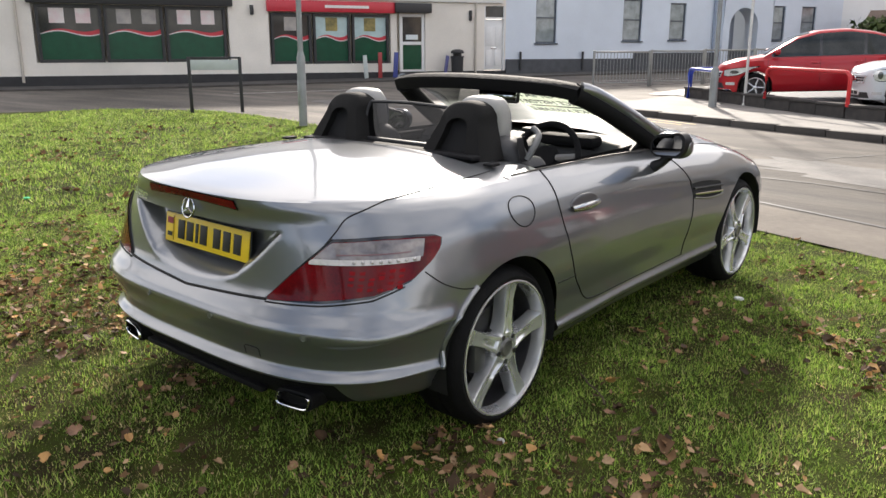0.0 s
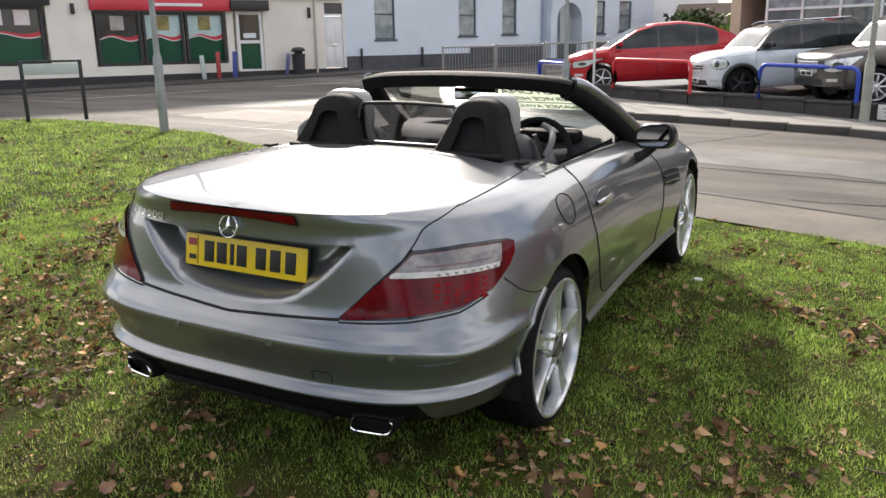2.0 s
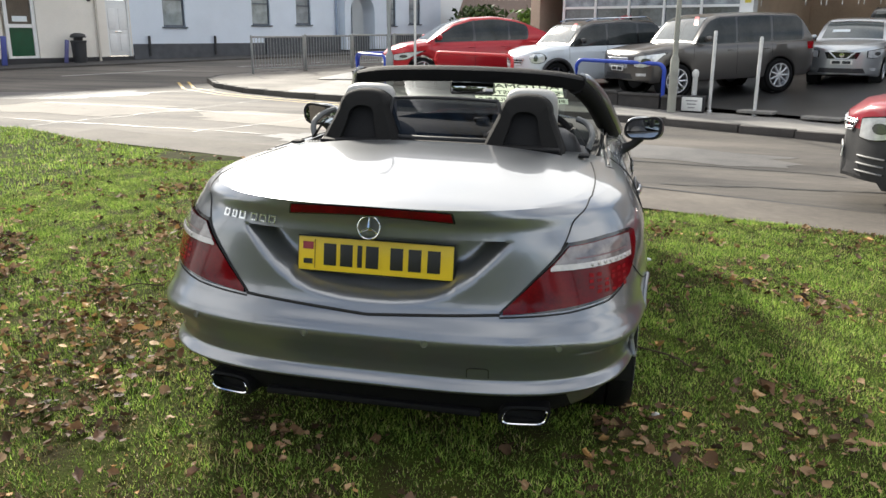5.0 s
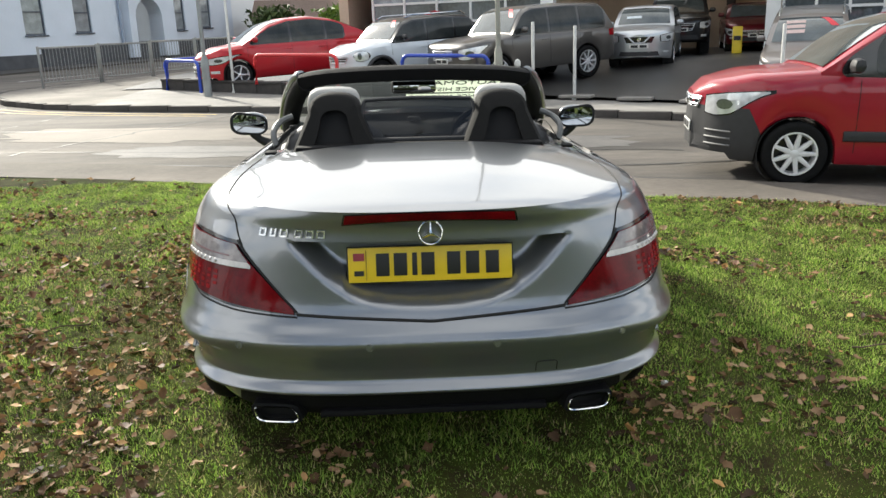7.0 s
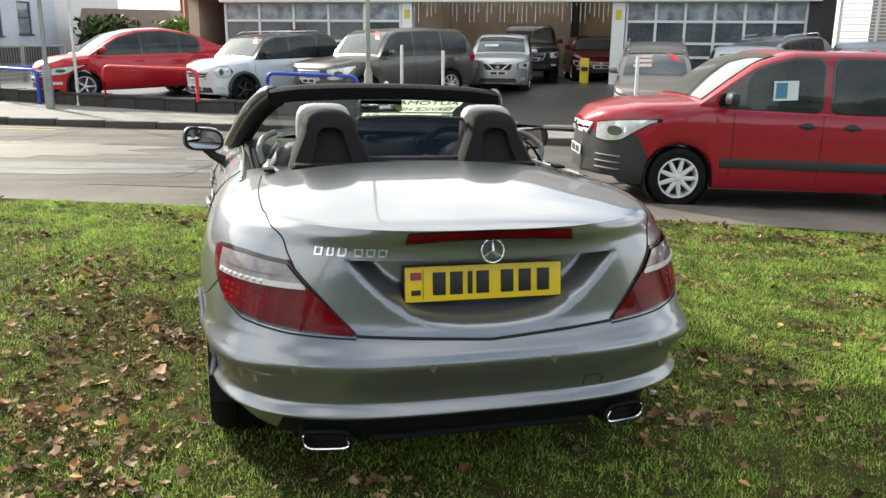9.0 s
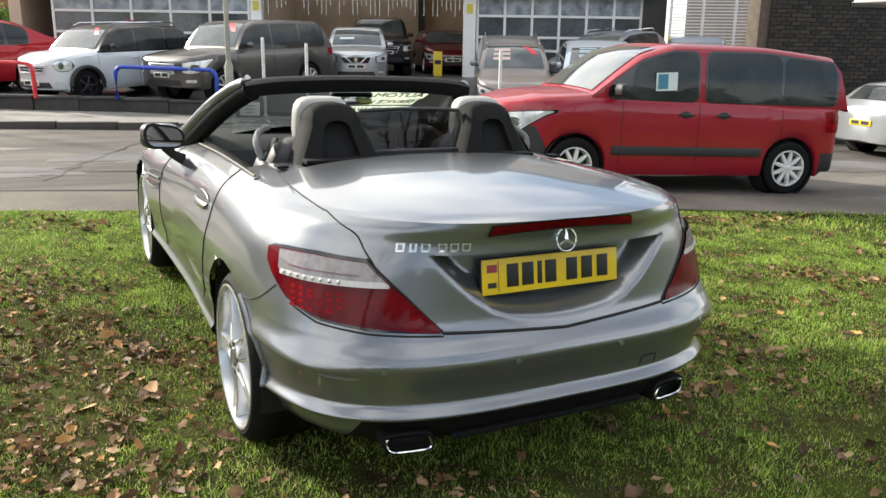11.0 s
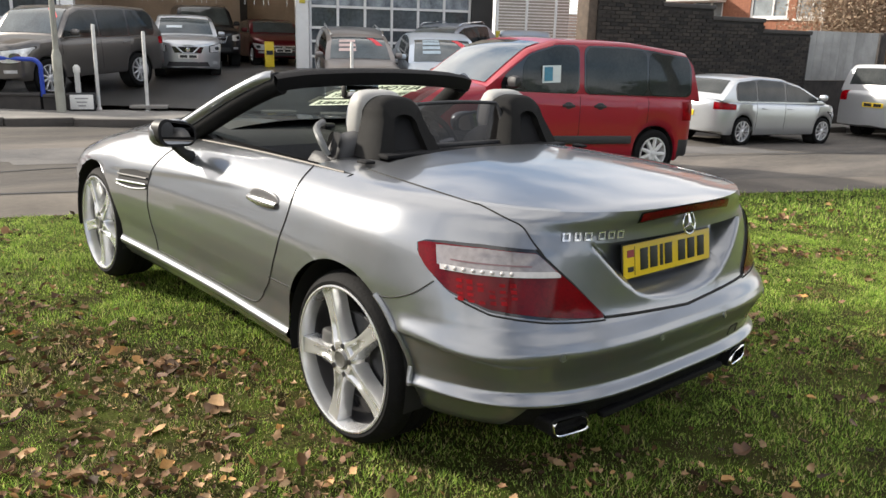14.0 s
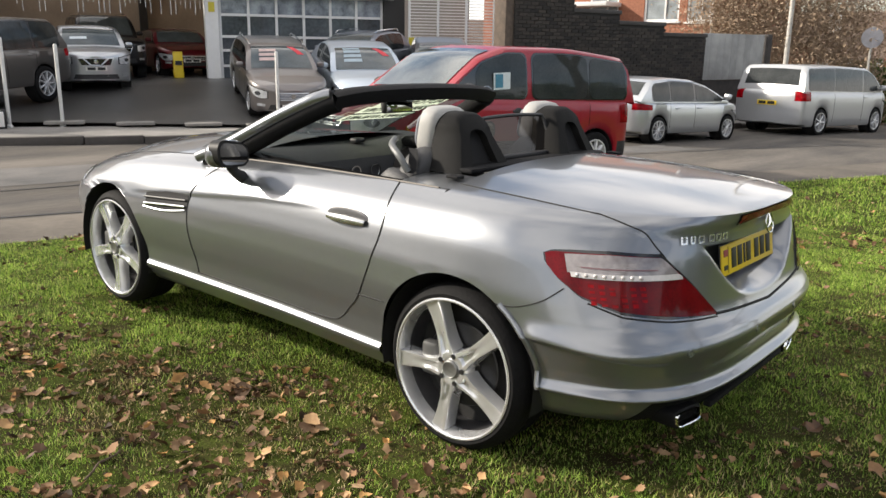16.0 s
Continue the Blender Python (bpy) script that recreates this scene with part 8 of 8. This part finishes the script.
def worn(x, y):
    """Bare share of the turf: tracks beside the car and litter of leaves."""
    b = 0.95 * np.exp(-((x + 1.38) / 0.33) ** 2) * np.exp(-((y - 1.0) / 1.1) ** 2) * (0.55 + 0.9 * smooth_noise(x, y, 0.12, 29))
    b = b + 0.38 * np.exp(-((x + 1.9) / 1.1) ** 2 - ((y + 0.6) / 1.3) ** 2)
    b = b + 0.5 * np.exp(-((x + 0.3) / 1.4) ** 2 - ((y + 1.25) / 0.5) ** 2)
    b = b + 0.45 * smooth_noise(x, y, 0.9, 3) ** 3 + 0.6 * np.clip(smooth_noise(x, y, 0.16, 5) - 0.58, 0, 1) * 2.2
    return np.clip(b, 0, 0.92)


def blades(name, n, x0, x1, y0, y1, lmin, lmax, width, seed, label, material=None, bare=False):
    r = np.random.RandomState(seed)
    x, y = r.uniform(x0, x1, n), r.uniform(y0, y1, n)
    chance = r.uniform(0, 1, n)
    ok = (y < edge_of(x) + r.normal(0, 0.03, n)) & ((chance < worn(x, y) - 0.12) if bare else (chance > worn(x, y)))
    x, y = x[ok], y[ok]
    m = len(x)
    tuft = 0.55 * smooth_noise(x, y, 0.2, 11) + 0.45 * smooth_noise(x, y, 0.07, 12)
    ln = r.uniform(lmin, lmax, m) * (0.15 + 1.75 * tuft)
    a = r.uniform(0, 2 * math.pi, m)
    lean = r.uniform(0.35, 1.42, m)
    z = turf_z(x, y)
    w = width * r.uniform(0.6, 1.3, m)
    dx, dy = np.cos(a), np.sin(a)
    base1 = np.stack([x - dy * w, y + dx * w, z - 0.004], 1)
    base2 = np.stack([x + dy * w, y - dx * w, z - 0.004], 1)
    tip = np.stack([x + dx * ln * np.sin(lean), y + dy * ln * np.sin(lean), z + ln * np.cos(lean)], 1)
    verts = np.stack([base1, base2, tip], 1).reshape(-1, 3)
    me = bpy.data.meshes.new(name)
    me.vertices.add(3 * m)
    me.vertices.foreach_set("co", verts.ravel())
    me.loops.add(3 * m)
    me.loops.foreach_set("vertex_index", np.arange(3 * m))
    me.polygons.add(m)
    me.polygons.foreach_set("loop_start", np.arange(0, 3 * m, 3))
    me.update(calc_edges=True)
    me.materials.append(material or GRASS)
    return tagged(new(name, me), label, "grass", kind="stuff")


def island_material(name, colors, rough, trans=0.0, patch=3.4):
    m = bpy.data.materials.new(name)
    m.use_nodes = True
    n, l = m.node_tree.nodes, m.node_tree.links
    b = n["Principled BSDF"]
    b.inputs["Roughness"].default_value = rough
    b.inputs["Specular IOR Level"].default_value = 0.25
    ge = n.new("ShaderNodeNewGeometry")
    ra = n.new("ShaderNodeValToRGB")
    el = ra.color_ramp.elements
    while len(el) < len(colors):
        el.new(0.5)
    for i, (pos, c) in enumerate(colors):
        el[i].position, el[i].color = pos, (*c, 1)
    co = n.new("ShaderNodeTexCoord")
    no = n.new("ShaderNodeTexNoise")
    no.inputs["Scale"].default_value, no.inputs["Detail"].default_value = 3.6, 9
    no.inputs["Roughness"].default_value = 0.75
    hs = n.new("ShaderNodeHueSaturation")
    ma = n.new("ShaderNodeMath")
    ma.operation = "MULTIPLY_ADD"
    ma.inputs[1].default_value, ma.inputs[2].default_value = patch, 1.08 - patch / 2
    l.new(co.outputs["Object"], no.inputs["Vector"])
    l.new(no.outputs["Fac"], ma.inputs[0])
    l.new(ma.outputs[0], hs.inputs["Value"])
    l.new(ge.outputs["Random Per Island"], ra.inputs[0])
    l.new(ra.outputs[0], hs.inputs["Color"])
    l.new(hs.outputs[0], b.inputs["Base Color"])
    if trans:
        tr = n.new("ShaderNodeBsdfTranslucent")
        mi = n.new("ShaderNodeMixShader")
        mi.inputs[0].default_value = trans
        l.new(hs.outputs[0], tr.inputs[0])
        l.new(b.outputs[0], mi.inputs[1])
        l.new(tr.outputs[0], mi.inputs[2])
        l.new(mi.outputs[0], n["Material Output"].inputs[0])
    return m


GRASS = island_material("grass_blades", [(0.0, (0.040, 0.078, 0.012)), (0.35, (0.16, 0.275, 0.036)), (0.72, (0.33, 0.475, 0.075)), (0.91, (0.49, 0.56, 0.15)), (1.0, (0.52, 0.43, 0.22))], 0.6, 0.42, patch=3.3)
LEAVES = island_material("fallen_leaves", [(0.0, (0.030, 0.019, 0.010)), (0.35, (0.095, 0.052, 0.025)), (0.6, (0.22, 0.125, 0.062)), (0.85, (0.36, 0.245, 0.14)), (1.0, (0.44, 0.24, 0.08))], 0.7, 0.12)

blades("grass", 1150000, -4.4, 4.6, -2.4, 5.0, 0.012, 0.031, 0.0022, 21, "short trampled mossy green grass of the verge")
MOSS = island_material("moss_and_straw", [(0.0, (0.020, 0.015, 0.008)), (0.35, (0.10, 0.080, 0.030)), (0.62, (0.25, 0.215, 0.075)), (0.85, (0.36, 0.28, 0.14)), (1.0, (0.60, 0.48, 0.30))], 0.8, 0.2, patch=3.0)
blades("moss", 480000, -3.6, 3.2, -2.4, 3.6, 0.008, 0.022, 0.0032, 26, "olive moss and straw on the bare patches", MOSS, True)
blades("grass", 230000, -14.5, -4.4, -2.4, 7.8, 0.025, 0.055, 0.005, 22, "short green grass further along the verge")
blades("grass", 60000, -13, 13, -9.0, -2.4, 0.03, 0.06, 0.009, 24, "short green grass behind the viewpoint")
blades("grass", 110000, 4.6, 13.0, -2.4, 3.4, 0.025, 0.055, 0.005, 23, "short green grass further along the verge")


def leaf_shape(r, size):
    """A curled leaf: a fan of faces about a midrib."""
    n = 5
    curl = r.uniform(-0.4, 2.2)
    twist = r.uniform(-0.6, 0.6)
    wid = r.uniform(0.24, 0.44)
    mid, left, right = [], [], []
    for i in range(n + 1):
        t = i / n
        w = wid * math.sin(math.pi * min(1, t * 1.02 + 0.02)) ** 0.7 * (1 + 0.28 * math.sin(t * 19 + r.uniform(0, 6)))
        y = t - 0.5
        zz = curl * 0.35 * (y * y)
        mid.append((0, y, zz))
        lob = r.uniform(-0.10, 0.12)
        left.append((-w * r.uniform(0.75, 1.2), y + 0.05 + lob, zz + curl * 0.5 * w + twist * w * y + r.uniform(-0.06, 0.10)))
        right.append((w * r.uniform(0.75, 1.2), y + 0.05 + lob, zz + curl * 0.5 * w - twist * w * y + r.uniform(-0.06, 0.10)))
    return [np.array(v) * size for v in (left, mid, right)]


def leaf_litter(name, n, seed, smin, smax, box, power, label):
    """Leaves gathered in drifts where the turf is worn and where the wind left them."""
    r, q = random.Random(seed), np.random.RandomState(seed)
    cx, cy = q.uniform(box[0], box[1], n * 14), q.uniform(box[2], box[3], n * 14)
    drift = np.clip(smooth_noise(cx, cy, 0.42, 17) - 0.5, 0, 1) * 2.6 + np.clip(smooth_noise(cx, cy, 0.15, 19) - 0.62, 0, 1) * 1.6
    # leaves thinned behind the bumper to deepen the car's shadow there
    d = worn(cx, cy) ** 1.4 * power * 0.5 * np.where((np.abs(cx) < 1.3) & (cy < -0.8) & (cy > -1.9), 0.35, 1.0) + 0.010 + drift ** 2.2 * 0.75 + 0.30 * np.exp(-((cx + 2.2) / 0.9) ** 2 - ((cy + 0.5) / 1.3) ** 2)
    ok = (q.uniform(0, 1, n * 14) < d) & (cy < edge_of(cx) - 0.05) & ~((np.abs(cx) < 0.75) & (cy > -0.5) & (cy < 3.0))
    cx, cy = cx[ok][:n], cy[ok][:n]
    cz = turf_z(cx, cy)
    verts, faces = [], []
    for x, y, z in zip(cx.tolist(), cy.tolist(), cz.tolist()):
        rows = leaf_shape(r, smin + (smax - smin) * r.random() ** 1.6)
        m = Matrix.Translation((x, y, z + r.uniform(0.006, 0.026))) @ Euler((r.gauss(0, 0.4), r.gauss(0, 0.4), r.uniform(0, 6.28))).to_matrix().to_4x4()
        b0, k = len(verts), len(rows[0])
        for row in rows:
            for p in row:
                verts.append(tuple(m @ Vector(p)))
        for c in range(2):
            for i in range(k - 1):
                a = b0 + c * k + i
                faces.append((a, a + k, a + k + 1, a + 1))
    me = bpy.data.meshes.new(name)
    me.from_pydata(verts, [], faces)
    me.materials.append(LEAVES)
    me.shade_smooth()
    return tagged(new(name, me), label, "leaves", kind="stuff")


leaf_litter("leaf_litter", 12000, 5, 0.010, 0.050, (-4.5, 4.5, -2.6, 4.8), 0.9, "drifts of small brown fallen leaves in the grass")
leaf_litter("leaf_litter", 1500, 12, 0.022, 0.062, (-3.4, -0.95, -2.1, 1.9), 0.9, "clumps of larger brown curled leaves on the worn turf")
leaf_litter("leaf_litter", 1600, 8, 0.035, 0.085, (-11, 9, -2.6, 6.5), 0.8, "scattered brown fallen leaves further off in the grass")

# single larger leaves
r = random.Random(31)
spots = [(1.32, 0.24), (1.49, 0.09), (-0.51, -1.18), (-1.14, -0.38), (-1.51, 0.25), (-1.27, 0.22), (0.46, -1.06), (0.79, -1.1), (-1.51, 1.6), (-0.92, -0.06)]
spots += [(r.uniform(-2.6, -0.95), r.uniform(-1.6, 2.2)) for _ in range(46)] + [(r.uniform(0.95, 2.8), r.uniform(-1.4, 2.6)) for _ in range(22)] + [(r.uniform(-1.6, 2.0), r.uniform(-1.9, -0.9)) for _ in range(22)]
for x, y in spots:
    rows = leaf_shape(r, r.uniform(0.04, 0.07))
    o = tagged(part("fallen_leaf", grid_bm(rows), mat("dry_leaf", (0.20, 0.105, 0.055), 0.7, 0, 0.4, 25, 0.3, 60, color2=(0.09, 0.048, 0.026), rand=0.9)), "dry curled brown leaf lying on the grass", "leaf", "larger fallen leaves")
    o.matrix_world = Matrix.Translation((x, y, float(turf_z(x, y)) + 0.028)) @ Euler((r.gauss(0, 0.3), r.gauss(0, 0.3), r.uniform(0, 6.28))).to_matrix().to_4x4()
for x, y, a, ln in ((1.12, 0.35, 2.4, 0.34), (2.15, 0.1, 2.9, 0.24), (-1.9, 0.7, 0.6, 0.22)):
    pts = [(x + ln * t * math.cos(a) + 0.01 * math.sin(9 * t), y + ln * t * math.sin(a), float(turf_z(x, y)) + 0.03 + 0.012 * math.sin(5 * t)) for t in np.linspace(0, 1, 7)]
    tagged(part("twig", tube_bm(pts, 0.004, 5), mat("twig_bark", (0.09, 0.06, 0.04), 0.9, 0, 0.3, 40)), "thin fallen twig lying in the grass", "twig")


for x, y, size, col, label in ((0.99, 2.11, 0.022, (0.75, 0.76, 0.74), "small scrap of white paper in the grass"), (0.97, -0.14, 0.012, (0.6, 0.6, 0.58), "pale pebble lying in the grass"), (-5.08, 0.71, 0.03, (0.02, 0.5, 0.2), "bright green bottle cap in the grass")):
    bmx = lathe_bm([(0.0, size), (0.006, size * 1.05), (0.012, size * 0.9), (0.014, 0.0)], 12, "z")
    for v in bmx.verts:
        v.co.x *= 1.25
    tagged(part("litter", bmx, mat("litter_" + label.split()[1], col, 0.5, 0, 0.2, 40)), label, "litter").location = (x, y, float(turf_z(x, y)) + 0.012)


# ---- trees behind the camera, seen in the paintwork ----
def bare_tree(x, y, h, seed):
    r = random.Random(seed)
    root = empty("tree", Matrix.Translation((x, y, float(lie(x, y)) - 0.05)), "tall bare winter tree with fine branches", "tree", "bare trees along the verge")
    BARK = mat("bark", (0.09, 0.075, 0.06), 0.9, 0, 0.4, 5, 0.5, 30)
    trunk, limbs = bmesh.new(), bmesh.new()

    def grow(p, d, ln, rad, depth, bm):
        pts, q = [p], p.copy()
        for k in range(4):
            d = (d + Vector((r.gauss(0, 0.12), r.gauss(0, 0.12), 0.06))).normalized()
            q = q + d * ln / 4
            pts.append(q.copy())
        tube_bm(pts, rad, 6 if depth < 2 else 3, bm, cap=False, radii=[rad * (1 - 0.12 * k) for k in range(5)])
        if depth == 5:
            return
        for _ in range(r.choice((2, 3, 3)) if depth < 4 else 3):
            k = r.choice((2, 3, 4))
            nd = (d + Vector((r.gauss(0, 0.6), r.gauss(0, 0.6), r.gauss(0.1, 0.35)))).normalized()
            grow(pts[k], nd, ln * r.uniform(0.6, 0.8), rad * 0.55, depth + 1, limbs)

    grow(Vector((0, 0, 0)), Vector((0, 0, 1)), h * 0.36, h * 0.022, 0, trunk)
    part("trunk", trunk, BARK, root)
    part("crown", limbs, BARK, root)


for i, (x, y, h) in enumerate([(4.5, -8.5, 11), (-6.5, -9.5, 12), (-14, -4, 11), (12, -7, 12), (0.5, -16, 13)]):
    bare_tree(x, y, h, 40 + i)

# unseen hedge behind the verge, added to darken reflections in paint and mirrors
hr = np.random.RandomState(9)
n = 42000
hx = hr.uniform(-32, 32, n)
hy = -19 + hr.normal(0, 0.7, n)
hz = hr.uniform(0, 1, n) ** 0.8 * 1.8 * (2.3 + 0.5 * np.sin(hx * 0.7) + 0.4 * np.sin(hx * 2.1))
c0 = np.stack([hx, hy, hz - 0.2], 1)
d1, d2 = hr.normal(0, 0.11, (n, 3)), hr.normal(0, 0.11, (n, 3))
verts = np.stack([c0 - d1, c0 + d1, c0 + d2 * 1.6], 1).reshape(-1, 3)
me = bpy.data.meshes.new("hedge")
me.from_pydata(verts.tolist(), [], np.arange(3 * n).reshape(-1, 3).tolist())
MATS_HEDGE = island_material("hedge_leaves", [(0.0, (0.02, 0.04, 0.01)), (0.6, (0.05, 0.08, 0.02)), (1.0, (0.1, 0.12, 0.04))], 0.6)
me.materials.append(MATS_HEDGE)
tagged(new("hedge", me), "unseen dense dark green hedge behind the verge, added for reflections", "hedge", kind="stuff")


# ---- greenery and houses far off ----
def shrub(name, x0, y0, x1, y1, z0, z1, thick, n, size, material, seed, label, category):
    """A loose mass of leaves or twigs along a line."""
    q = np.random.RandomState(seed)
    t = q.uniform(0, 1, n)
    top = z0 + (z1 - z0) * (0.86 + 0.14 * np.sin(t * 9 + seed) * np.sin(t * 23))
    c = np.stack([x0 + (x1 - x0) * t + q.normal(0, thick, n), y0 + (y1 - y0) * t + q.normal(0, thick, n), z0 + (top - z0) * q.uniform(0, 1, n) ** 0.85], 1)
    d1, d2 = q.normal(0, size, (n, 3)), q.normal(0, size, (n, 3))
    v = np.stack([c - d1, c + d1, c + d2 * 1.4], 1).reshape(-1, 3)
    m_ = bpy.data.meshes.new(name)
    m_.from_pydata(v.tolist(), [], np.arange(3 * n).reshape(-1, 3).tolist())
    m_.materials.append(material)
    return tagged(new(name, m_), label, category, kind="stuff")


GREEN_HEDGE = island_material("clipped_hedge_leaves", [(0.0, (0.03, 0.06, 0.012)), (0.6, (0.08, 0.14, 0.025)), (1.0, (0.16, 0.22, 0.05))], 0.6, 0.2)
BROWN_TWIGS = island_material("brown_twigs", [(0.0, (0.26, 0.19, 0.13)), (0.6, (0.33, 0.245, 0.17)), (1.0, (0.40, 0.31, 0.23))], 0.9, patch=0.8)
shrub("clipped_hedge", -3.7, 27.2, 1.5, 27.4, 0.3, 2.0, 0.3, 6000, 0.07, GREEN_HEDGE, 61, "clipped green hedge behind the forecourt", "hedge")
shrub("clipped_hedge", -3.0, 28.6, 1.5, 28.8, 0.3, 2.62, 0.3, 7000, 0.07, GREEN_HEDGE, 62, "taller clipped green hedge behind the forecourt", "hedge")
shrub("dark_shrub", -6.9, 37, -5.7, 37.2, 0.2, 2.7, 0.35, 3000, 0.09, MATS_HEDGE, 63, "round dark evergreen shrub in the distance", "shrub")
shrub("bare_hedge", 21.3, 8.9, 23.3, 4.6, -1.0, 4.2, 0.5, 110000, 0.020, BROWN_TWIGS, 64, "tall bare brown winter hedge beyond the wall", "hedge")
shrub("green_shrub", 24.2, 5.4, 25.2, 2.2, -0.8, 1.25, 0.4, 6000, 0.06, GREEN_HEDGE, 65, "low bright green shrub beside the road", "shrub")
